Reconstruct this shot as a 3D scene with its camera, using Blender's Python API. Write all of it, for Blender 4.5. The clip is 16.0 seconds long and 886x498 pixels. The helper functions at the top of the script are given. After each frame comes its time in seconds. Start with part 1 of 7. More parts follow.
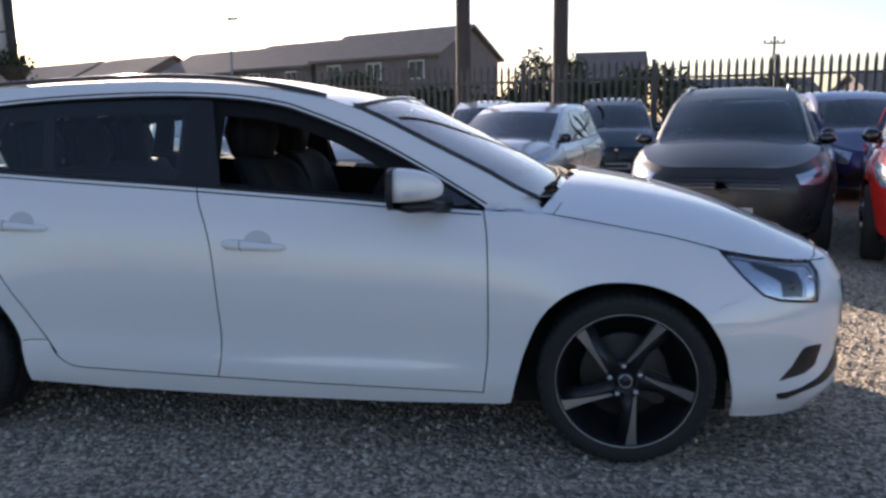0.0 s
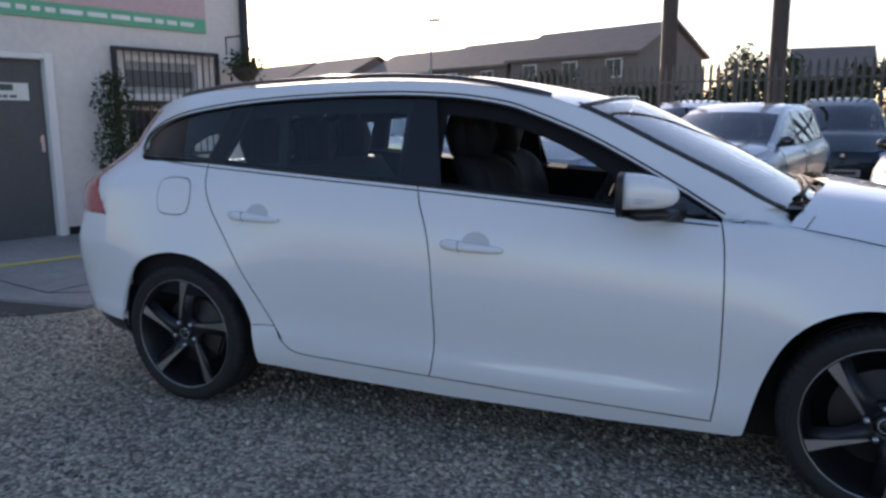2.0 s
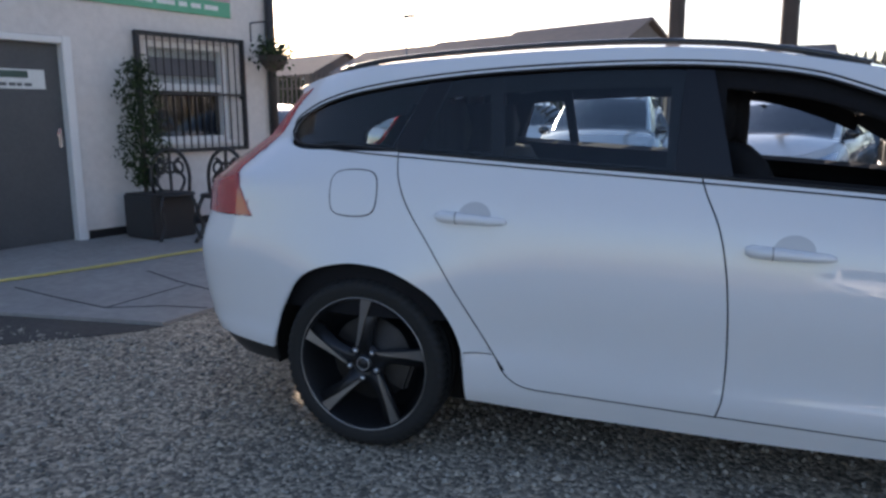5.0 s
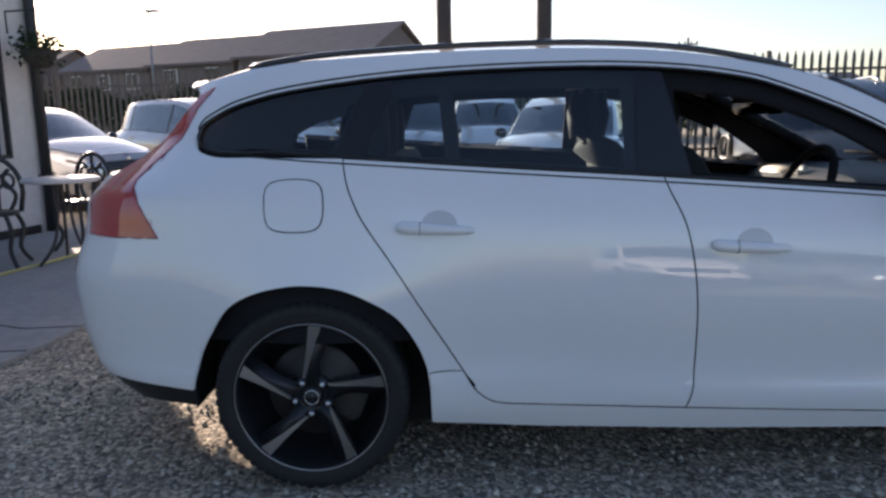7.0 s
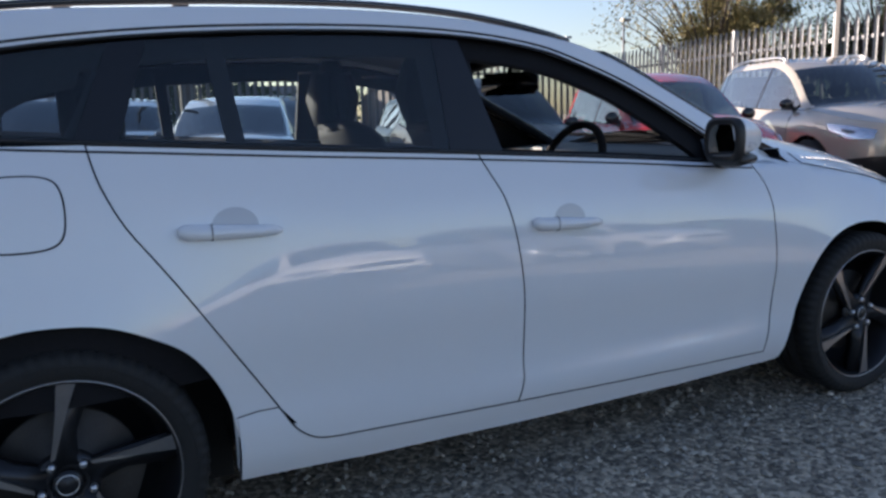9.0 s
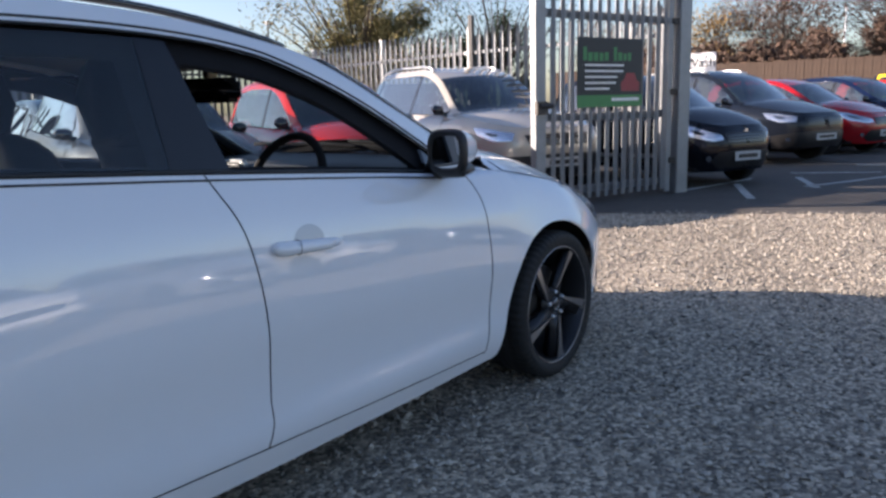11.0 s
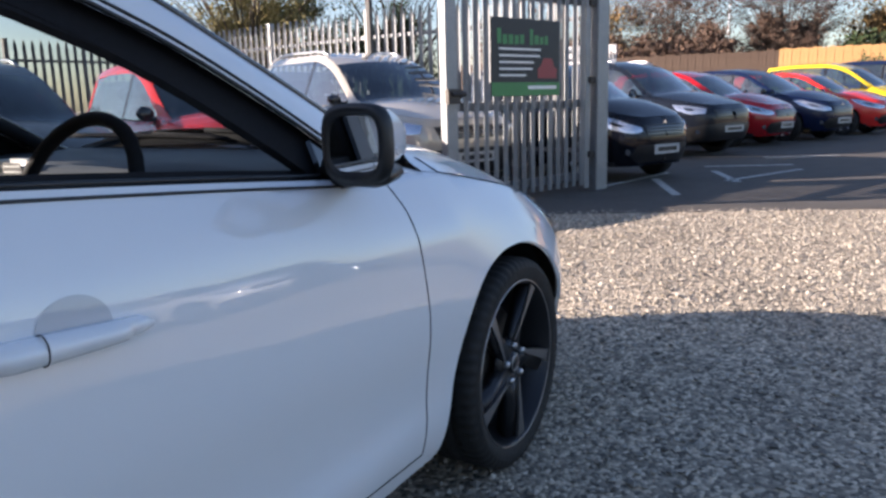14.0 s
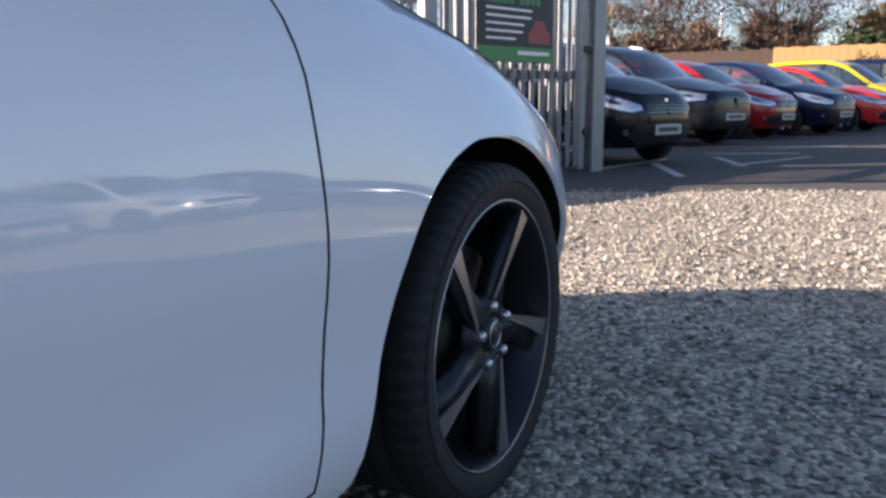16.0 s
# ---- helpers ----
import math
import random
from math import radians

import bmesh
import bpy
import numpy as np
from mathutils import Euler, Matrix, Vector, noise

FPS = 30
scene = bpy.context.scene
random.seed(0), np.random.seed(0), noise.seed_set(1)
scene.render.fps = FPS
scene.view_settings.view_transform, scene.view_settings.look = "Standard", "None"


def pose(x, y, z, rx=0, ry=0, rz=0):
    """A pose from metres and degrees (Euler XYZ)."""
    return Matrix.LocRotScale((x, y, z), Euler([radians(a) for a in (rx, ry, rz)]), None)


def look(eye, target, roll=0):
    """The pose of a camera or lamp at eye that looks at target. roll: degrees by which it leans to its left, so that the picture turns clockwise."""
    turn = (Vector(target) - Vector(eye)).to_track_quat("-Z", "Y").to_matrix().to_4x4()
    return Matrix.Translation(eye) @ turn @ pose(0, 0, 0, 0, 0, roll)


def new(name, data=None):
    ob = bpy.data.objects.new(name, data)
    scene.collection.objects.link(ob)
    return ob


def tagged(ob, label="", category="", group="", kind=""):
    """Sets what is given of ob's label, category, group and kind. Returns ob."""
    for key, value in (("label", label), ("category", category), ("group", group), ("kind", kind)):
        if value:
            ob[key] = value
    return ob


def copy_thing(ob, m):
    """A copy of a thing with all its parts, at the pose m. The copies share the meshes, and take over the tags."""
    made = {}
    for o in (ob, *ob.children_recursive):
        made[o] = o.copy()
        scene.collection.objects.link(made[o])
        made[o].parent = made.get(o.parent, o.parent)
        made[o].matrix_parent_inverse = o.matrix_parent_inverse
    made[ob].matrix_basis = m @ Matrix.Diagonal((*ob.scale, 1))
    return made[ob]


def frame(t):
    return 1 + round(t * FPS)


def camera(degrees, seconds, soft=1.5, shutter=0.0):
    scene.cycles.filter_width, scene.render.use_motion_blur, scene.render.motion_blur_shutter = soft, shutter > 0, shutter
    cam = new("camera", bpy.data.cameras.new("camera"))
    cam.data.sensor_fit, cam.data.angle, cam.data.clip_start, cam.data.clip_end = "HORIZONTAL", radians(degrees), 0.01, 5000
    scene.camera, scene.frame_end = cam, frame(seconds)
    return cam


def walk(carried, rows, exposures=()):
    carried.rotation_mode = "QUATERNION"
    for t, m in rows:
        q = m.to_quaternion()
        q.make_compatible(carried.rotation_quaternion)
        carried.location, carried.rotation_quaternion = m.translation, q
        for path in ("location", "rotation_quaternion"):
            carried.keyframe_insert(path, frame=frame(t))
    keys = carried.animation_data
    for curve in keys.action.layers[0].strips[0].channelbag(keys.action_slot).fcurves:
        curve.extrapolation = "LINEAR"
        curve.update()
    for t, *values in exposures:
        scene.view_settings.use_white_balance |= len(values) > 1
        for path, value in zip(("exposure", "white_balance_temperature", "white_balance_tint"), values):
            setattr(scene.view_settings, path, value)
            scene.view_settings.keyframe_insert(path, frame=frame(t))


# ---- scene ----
cam = camera(61.4, 16.0, soft=2.8)
PATH = [
    (0, (1.139, -3.532, 1.263), (0.837, -1.585, 0.918), -0.9),
    (0.8, (1.071, -3.521, 1.282), (0.503, -1.634, 0.942), -0.9),
    (1.5, (1.033, -3.497, 1.275), (0.323, -1.658, 0.939), -0.6),
    (2, (0.981, -3.45, 1.269), (0.208, -1.637, 0.927), -0.4),
    (2.5, (0.821, -3.433, 1.257), (0.001, -1.641, 0.916), -0.0),
    (3, (0.619, -3.403, 1.241), (-0.209, -1.616, 0.9), -0.1),
    (5.5, (-0.407, -3.237, 1.201), (-0.956, -1.345, 0.855), -0.6),
    (6, (-0.591, -3.234, 1.211), (-1.01, -1.31, 0.867), -0.7),
    (6.2, (-0.667, -3.233, 1.215), (-1.068, -1.304, 0.872), -0.7),
    (6.6, (-0.794, -3.226, 1.213), (-1.069, -1.275, 0.871), -0.8),
    (7, (-0.901, -3.192, 1.214), (-0.946, -1.224, 0.863), -0.9),
    (7.5, (-1.001, -3.075, 1.172), (-0.885, -1.111, 0.811), -1.1),
    (8, (-1.108, -2.954, 1.158), (-0.871, -1.002, 0.795), -1.1),
    (8.5, (-1.232, -2.83, 1.172), (-0.718, -0.934, 0.796), -1.1),
    (9, (-1.297, -2.711, 1.125), (-0.436, -0.94, 0.774), -1.8),
    (9.5, (-1.298, -2.572, 1.148), (-0.196, -0.946, 0.773), -1.6),
    (10, (-1.374, -2.492, 1.152), (-0.056, -1.034, 0.78), -1.5),
    (12.5, (-1.187, -2.179, 1.171), (0.451, -1.101, 0.779), -1.4),
    (13, (-1.024, -2.012, 1.156), (0.63, -0.957, 0.766), -1.4),
    (13.5, (-0.825, -1.887, 1.122), (0.86, -0.881, 0.737), -1.7),
    (14, (-0.558, -1.777, 1.094), (1.142, -0.798, 0.704), -1.5),
    (14.5, (-0.363, -1.704, 1.089), (1.341, -0.73, 0.701), -1.1),
    (15, (-0.181, -1.625, 1.062), (1.53, -0.661, 0.681), -1.3),
    (15.3, (-0.033, -1.56, 0.989), (1.682, -0.605, 0.607), -1.1),
    (15.5, (0.015, -1.553, 0.921), (1.729, -0.594, 0.546), -1.6),
    (15.6, (0.072, -1.515, 0.88), (1.788, -0.56, 0.503), -1.5),
    (16, (0.179, -1.456, 0.739), (1.898, -0.506, 0.358), -0.6),
]
walk(cam, [(t, look(eye, target, roll)) for t, eye, target, roll in PATH], [(0, 1.48, 6150, 22), (3, 1.66, 6120, 22), (6, 1.62, 6150, 22), (7.2, 1.46, 6150, 22), (8.5, 1.46, 6050, 22), (10, 1.47, 5850, 22), (12.5, 1.70, 5900, 22), (14.5, 1.70, 5920, 22), (16, 1.63, 5950, 22)])

# ---- light ----
SUN_AZ = radians(-32.4)
SUN_EL = radians(15.9)
world = bpy.data.worlds.new("sky")
scene.world = world
world.use_nodes = True
wn = world.node_tree
bg = wn.nodes["Background"]
sky = wn.nodes.new("ShaderNodeTexSky")
sky.sky_type = "NISHITA"
sky.sun_disc = False
sky.sun_elevation = SUN_EL
sky.sun_rotation = SUN_AZ
sky.dust_density = 1.0
sky.ozone_density = 1.2
sky.air_density = 1.0
wn.links.new(sky.outputs[0], bg.inputs[0])
bg.inputs[1].default_value = 0.071
sun = new("sun", bpy.data.lights.new("sun", "SUN"))
sun.data.energy = 5.0
sun.data.angle = radians(0.5)
sun.data.color = (1.0, 0.83, 0.61)
SUN_DIR = Vector((math.sin(SUN_AZ) * math.cos(SUN_EL), math.cos(SUN_AZ) * math.cos(SUN_EL), math.sin(SUN_EL)))
sun.matrix_world = look(SUN_DIR * 50, (0, 0, 0))

# ---- materials ----


def node_mat(name):
    m = bpy.data.materials.new(name)
    m.use_nodes = True
    return m, m.node_tree.nodes, m.node_tree.links, m.node_tree.nodes["Principled BSDF"]


def plain(name, color, rough=0.5, metal=0.0, coat=0.0, var=0.12, scale=8.0, bump=0.0, bump_scale=60.0, spec=0.5, rvar=0.1):
    """A surface with two scales of variation in colour and gloss, and fine relief."""
    m, n, l, b = node_mat(name)
    tc = n.new("ShaderNodeTexCoord")
    big = n.new("ShaderNodeTexNoise")
    big.inputs["Scale"].default_value = scale
    big.inputs["Detail"].default_value = 6
    fine = n.new("ShaderNodeTexNoise")
    fine.inputs["Scale"].default_value = scale * 11
    fine.inputs["Detail"].default_value = 3
    mix = n.new("ShaderNodeMath")
    mix.operation = "ADD"
    ramp = n.new("ShaderNodeMapRange")
    ramp.inputs["From Min"].default_value = 0.6
    ramp.inputs["From Max"].default_value = 1.4
    ramp.inputs["To Min"].default_value = 1 - var
    ramp.inputs["To Max"].default_value = 1 + var
    mul = n.new("ShaderNodeVectorMath")
    mul.operation = "SCALE"
    mul.inputs[0].default_value = color
    l.new(tc.outputs["Object"], big.inputs["Vector"])
    l.new(tc.outputs["Object"], fine.inputs["Vector"])
    l.new(big.outputs[0], mix.inputs[0])
    l.new(fine.outputs[0], mix.inputs[1])
    l.new(mix.outputs[0], ramp.inputs["Value"])
    l.new(ramp.outputs[0], mul.inputs["Scale"])
    l.new(mul.outputs[0], b.inputs["Base Color"])
    rr = n.new("ShaderNodeMapRange")
    rr.inputs["To Min"].default_value = max(0.02, rough - rvar * rough)
    rr.inputs["To Max"].default_value = min(1, rough + rvar * rough)
    l.new(big.outputs[0], rr.inputs["Value"])
    l.new(rr.outputs[0], b.inputs["Roughness"])
    b.inputs["Metallic"].default_value = metal
    b.inputs["Coat Weight"].default_value = coat
    b.inputs["Coat Roughness"].default_value = 0.03
    b.inputs["Coat IOR"].default_value = 1.7
    b.inputs["Specular IOR Level"].default_value = spec
    if bump:
        bt = n.new("ShaderNodeTexNoise")
        bt.inputs["Scale"].default_value = bump_scale
        bt.inputs["Detail"].default_value = 5
        bp = n.new("ShaderNodeBump")
        bp.inputs["Strength"].default_value = bump
        bp.inputs["Distance"].default_value = 0.01
        l.new(tc.outputs["Object"], bt.inputs["Vector"])
        l.new(bt.outputs[0], bp.inputs["Height"])
        l.new(bp.outputs[0], b.inputs["Normal"])
    return m


def glass_mat(name, tint, gloss=1.0, base=0.05, power=5.0):
    """Thin car or window glass: see-through with a tint, glossy by Fresnel."""
    m = bpy.data.materials.new(name)
    m.use_nodes = True
    n, l = m.node_tree.nodes, m.node_tree.links
    n.remove(n["Principled BSDF"])
    out = n["Material Output"]
    tr = n.new("ShaderNodeBsdfTransparent")
    tr.inputs[0].default_value = (*tint, 1)
    gl = n.new("ShaderNodeBsdfGlossy")
    gl.inputs["Roughness"].default_value = 0.02
    gl.inputs["Color"].default_value = (gloss, gloss, gloss, 1)
    lw = n.new("ShaderNodeLayerWeight")
    lw.inputs["Blend"].default_value = 0.5
    pw = n.new("ShaderNodeMath")
    pw.operation = "POWER"
    pw.inputs[1].default_value = power
    fr = n.new("ShaderNodeMath")
    fr.operation = "MULTIPLY_ADD"
    fr.inputs[1].default_value = 0.98 - base
    fr.inputs[2].default_value = base
    l.new(lw.outputs["Facing"], pw.inputs[0])
    l.new(pw.outputs[0], fr.inputs[0])
    mx = n.new("ShaderNodeMixShader")
    l.new(fr.outputs[0], mx.inputs[0])
    l.new(tr.outputs[0], mx.inputs[1])
    l.new(gl.outputs[0], mx.inputs[2])
    l.new(mx.outputs[0], out.inputs[0])
    return m


def gravel_mat(name, tint, scale):
    m, n, l, b = node_mat(name)
    tc = n.new("ShaderNodeTexCoord")
    vo = n.new("ShaderNodeTexVoronoi")
    vo.inputs["Scale"].default_value = scale
    vo.inputs["Randomness"].default_value = 1
    big = n.new("ShaderNodeTexNoise")
    big.inputs["Scale"].default_value = 0.9
    big.inputs["Detail"].default_value = 8
    sep = n.new("ShaderNodeSeparateColor")
    ramp = n.new("ShaderNodeValToRGB")
    e = ramp.color_ramp.elements
    e[0].color = (0.12 * tint[0], 0.116 * tint[1], 0.11 * tint[2], 1)
    e[1].color = (0.66 * tint[0], 0.605 * tint[1], 0.525 * tint[2], 1)
    mid = e.new(0.55)
    mid.color = (0.325 * tint[0], 0.30 * tint[1], 0.265 * tint[2], 1)
    mr = n.new("ShaderNodeMapRange")
    mr.inputs["From Min"].default_value = 0.3
    mr.inputs["From Max"].default_value = 0.7
    mr.inputs["To Min"].default_value = 0.8
    mr.inputs["To Max"].default_value = 1.15
    mul = n.new("ShaderNodeVectorMath")
    mul.operation = "SCALE"
    bp = n.new("ShaderNodeBump")
    bp.inputs["Strength"].default_value = 0.8
    bp.inputs["Distance"].default_value = 0.011
    bp.invert = True
    l.new(tc.outputs["Object"], vo.inputs["Vector"])
    l.new(tc.outputs["Object"], big.inputs["Vector"])
    l.new(vo.outputs["Color"], sep.inputs[0])
    l.new(sep.outputs[0], ramp.inputs[0])
    l.new(big.outputs[0], mr.inputs["Value"])
    l.new(ramp.outputs[0], mul.inputs[0])
    l.new(mr.outputs[0], mul.inputs["Scale"])
    l.new(mul.outputs[0], b.inputs["Base Color"])
    l.new(vo.outputs["Distance"], bp.inputs["Height"])
    l.new(bp.outputs[0], b.inputs["Normal"])
    b.inputs["Roughness"].default_value = 0.9
    b.inputs["Specular IOR Level"].default_value = 0.2
    return m


def random_mat(name, dark, light, rough=0.85, island=True):
    """Colour by chance from piece to piece, between two tones."""
    m, n, l, b = node_mat(name)
    ramp = n.new("ShaderNodeValToRGB")
    ramp.color_ramp.elements[0].color = (*dark, 1)
    ramp.color_ramp.elements[1].color = (*light, 1)
    if island:
        src = n.new("ShaderNodeNewGeometry").outputs["Random Per Island"]
    else:
        src = n.new("ShaderNodeObjectInfo").outputs["Random"]
    l.new(src, ramp.inputs[0])
    l.new(ramp.outputs[0], b.inputs["Base Color"])
    b.inputs["Roughness"].default_value = rough
    b.inputs["Specular IOR Level"].default_value = 0.25
    return m


WHITE = plain("white_paint", (0.78, 0.79, 0.80), 0.45, coat=1.0, var=0.008, scale=1.5, rvar=0.03, spec=0.0)
WHITE.node_tree.nodes["Principled BSDF"].inputs["Coat IOR"].default_value = 1.75
WHITE.node_tree.nodes["Principled BSDF"].inputs["Coat Roughness"].default_value = 0.015
BLACK_TRIM = plain("black_trim", (0.012, 0.012, 0.013), 0.4, var=0.2, bump=0.05)
GLOSS_BLACK = plain("gloss_black", (0.008, 0.008, 0.009), 0.12, coat=0.5)
DARK = plain("dark_void", (0.006, 0.006, 0.006), 0.8)
RUBBER = plain("tyre_rubber", (0.013, 0.013, 0.013), 0.75, var=0.25, scale=20, bump=0.2, bump_scale=200)
CHROME = plain("chrome", (0.8, 0.8, 0.82), 0.12, metal=1.0)
SATIN = plain("satin_silver", (0.55, 0.56, 0.57), 0.3, metal=0.9, var=0.05)
MACHINED = plain("machined_alloy", (0.36, 0.36, 0.37), 0.33, metal=1.0, var=0.08)
RIM_DARK = plain("dark_alloy", (0.035, 0.036, 0.04), 0.35, metal=0.6, var=0.1)
IRON = plain("brake_iron", (0.06, 0.055, 0.052), 0.55, metal=0.7, var=0.3, scale=20)
GLASS_TINT = glass_mat("tinted_glass", (0.84, 0.92, 0.93))
SCREEN_GLASS = glass_mat("screen_glass", (0.74, 0.80, 0.80), 1.0, 0.085, 3.4)
LAMP_BOWL = plain("lamp_bowl", (0.66, 0.68, 0.72), 0.2, metal=0.8, var=0.05)
PILLAR_BLACK = plain("pillar_black", (0.008, 0.008, 0.010), 0.32)
GLASS_CLEAR = glass_mat("clear_glass", (0.90, 0.95, 0.95))
LENS = glass_mat("lamp_lens", (0.9, 0.92, 0.95))
RED_LENS = plain("red_lens", (0.42, 0.012, 0.015), 0.12, coat=1.0, var=0.15, scale=30)
MIRROR = plain("mirror_silver", (0.85, 0.86, 0.87), 0.01, metal=1.0, var=0.0)
CABIN = plain("cabin_plastic", (0.012, 0.012, 0.014), 0.75, var=0.2, bump=0.1, bump_scale=300, spec=0.15)
SEAT_CLOTH = plain("seat_leather", (0.014, 0.014, 0.016), 0.8, var=0.2, bump=0.1, spec=0.2)
SUNLIT_CREAM = plain("sunlit_cream_panel", (0.52, 0.48, 0.40), 0.5, var=0.1)
DASH = plain("dash_plastic", (0.045, 0.050, 0.056), 0.6, var=0.15, bump=0.1, bump_scale=300, spec=0.3)
LINING = plain("roof_lining", (0.09, 0.09, 0.095), 0.9)

# ---- mesh helpers ----


def mesh_of(name, verts, faces, mat, smooth=True, weld=0.0):
    me = bpy.data.meshes.new(name)
    me.from_pydata([tuple(v) for v in verts], [], faces)
    if weld:
        bm = bmesh.new()
        bm.from_mesh(me)
        bmesh.ops.remove_doubles(bm, verts=bm.verts, dist=weld)
        bmesh.ops.recalc_face_normals(bm, faces=bm.faces)
        bm.to_mesh(me)
        bm.free()
    me.polygons.foreach_set("use_smooth", [smooth] * len(me.polygons))
    me.materials.append(mat)
    me.update()
    return me


def put(name, me, parent=None, label="", m=None):
    ob = new(name, me)
    if parent:
        ob.parent = parent
    if m is not None:
        ob.matrix_basis = m
    if label:
        tagged(ob, label)
    return ob


def part(name, bm, mat, parent, label="", smooth=False, m=None):
    me = bpy.data.meshes.new(name)
    bm.to_mesh(me)
    bm.free()
    me.polygons.foreach_set("use_smooth", [smooth] * len(me.polygons))
    me.materials.append(mat)
    return put(name, me, parent, label, m)


def thing(name, label, category, m=None, group="", kind=""):
    ob = new(name)
    ob.empty_display_size = 0.2
    if m is not None:
        ob.matrix_basis = m
    return tagged(ob, label, category, group, kind)


def box(bm, lo, hi, bevel=0.0):
    r = bmesh.ops.create_cube(bm, size=1.0)
    for v in r["verts"]:
        v.co = Vector([lo[i] + (v.co[i] + 0.5) * (hi[i] - lo[i]) for i in range(3)])
    if bevel:
        es = list({e for v in r["verts"] for e in v.link_edges})
        bmesh.ops.bevel(bm, geom=es, offset=bevel, segments=2, affect="EDGES")
    return bm


def boxed(lo, hi, bevel=0.0):
    bm = bmesh.new()
    return box(bm, lo, hi, bevel)


def tube(bm, pts, radius, sides=8, closed=False):
    """A round bar along points; radius may be a number or one per point."""
    pts = [Vector(p) for p in pts]
    rad = radius if isinstance(radius, (list, tuple)) else [radius] * len(pts)
    rings = []
    ref = None
    for i, p in enumerate(pts):
        a = pts[i - 1] if i else (pts[-1] if closed else pts[0])
        b = pts[(i + 1) % len(pts)] if i < len(pts) - 1 or closed else pts[-1]
        d = (b - a).normalized()
        if ref is None:
            ref = d.orthogonal().normalized()
        ref = (ref - d * ref.dot(d)).normalized()
        s = d.cross(ref)
        rings.append([bm.verts.new(p + (ref * math.cos(k * 2 * math.pi / sides) + s * math.sin(k * 2 * math.pi / sides)) * rad[i]) for k in range(sides)])
    n = len(rings)
    for i in range(n if closed else n - 1):
        r0, r1 = rings[i], rings[(i + 1) % n]
        for k in range(sides):
            bm.faces.new((r0[k], r0[(k + 1) % sides], r1[(k + 1) % sides], r1[k]))
    if not closed:
        bm.faces.new(rings[0][::-1])
        bm.faces.new(rings[-1])
    return bm


def lathe(profile, seg, axis="y"):
    """Turn (radius, along) points round an axis; returns verts and faces."""
    verts, faces = [], []
    n = len(profile)
    for k in range(seg):
        a = 2 * math.pi * k / seg
        c, s = math.cos(a), math.sin(a)
        for r, h in profile:
            verts.append((r * c, h, r * s) if axis == "y" else (r * c, r * s, h))
    for k in range(seg):
        k2 = (k + 1) % seg
        for i in range(n - 1):
            faces.append((k * n + i, k2 * n + i, k2 * n + i + 1, k * n + i + 1))
    return verts, faces


def table(xs, ys):
    """A smooth curve through points of a table (monotone cubic)."""
    xs, ys = np.array(xs, float), np.array(ys, float)
    d = np.gradient(ys, xs)

    def f(x):
        x = min(max(x, xs[0]), xs[-1])
        i = int(min(max(np.searchsorted(xs, x) - 1, 0), len(xs) - 2))
        h = xs[i + 1] - xs[i]
        t = (x - xs[i]) / h
        return float((1 + 2 * t) * (1 - t) ** 2 * ys[i] + t * (1 - t) ** 2 * h * d[i] + t * t * (3 - 2 * t) * ys[i + 1] + t * t * (t - 1) * h * d[i + 1])
    return f


def curve(pts, n=8, closed=False):
    """Catmull-Rom points through the given 2D or 3D points."""
    p = [np.array(q, float) for q in pts]
    out = []
    m = len(p)
    for i in range(m if closed else m - 1):
        p1, p2 = p[i], p[(i + 1) % m]
        p0 = p[i - 1] if i or closed else p1
        p3 = p[(i + 2) % m] if closed or i + 2 < m else p2
        for k in range(n):
            t = k / n
            out.append(tuple(0.5 * (2 * p1 + (p2 - p0) * t + (2 * p0 - 5 * p1 + 4 * p2 - p3) * t * t + (3 * p1 - p0 - 3 * p2 + p3) * t ** 3)))
    if not closed:
        out.append(tuple(p[-1]))
    return out


def clip_half(poly, axis, value, keep_less):
    out = []
    for i, a in enumerate(poly):
        b = poly[(i + 1) % len(poly)]
        ia = (a[axis] <= value) == keep_less or a[axis] == value
        ib = (b[axis] <= value) == keep_less or b[axis] == value
        if ia:
            out.append(a)
        if ia != ib:
            t = (value - a[axis]) / (b[axis] - a[axis])
            c = [a[0] + t * (b[0] - a[0]), a[1] + t * (b[1] - a[1])]
            c[axis] = value
            out.append(tuple(c))
    return out


def tessellate(poly, step):
    """Cut a flat outline into cells of a grid."""
    cells = []
    lo, hi = min(p[0] for p in poly), max(p[0] for p in poly)
    n = max(1, int(math.ceil((hi - lo) / step)))
    for i in range(n):
        col = clip_half(clip_half(poly, 0, lo + (hi - lo) * i / n, False), 0, lo + (hi - lo) * (i + 1) / n, True)
        if len(col) < 3:
            continue
        z0, z1 = min(p[1] for p in col), max(p[1] for p in col)
        k0, k1 = int(math.floor(z0 / step)), int(math.ceil(z1 / step))
        for k in range(k0, max(k1, k0 + 1)):
            c = clip_half(clip_half(col, 1, k * step, False), 1, (k + 1) * step, True)
            if len(c) >= 3:
                area = sum(c[j][0] * c[(j + 1) % len(c)][1] - c[(j + 1) % len(c)][0] * c[j][1] for j in range(len(c))) / 2
                if abs(area) > 1e-7:
                    cells.append(c)
    return cells


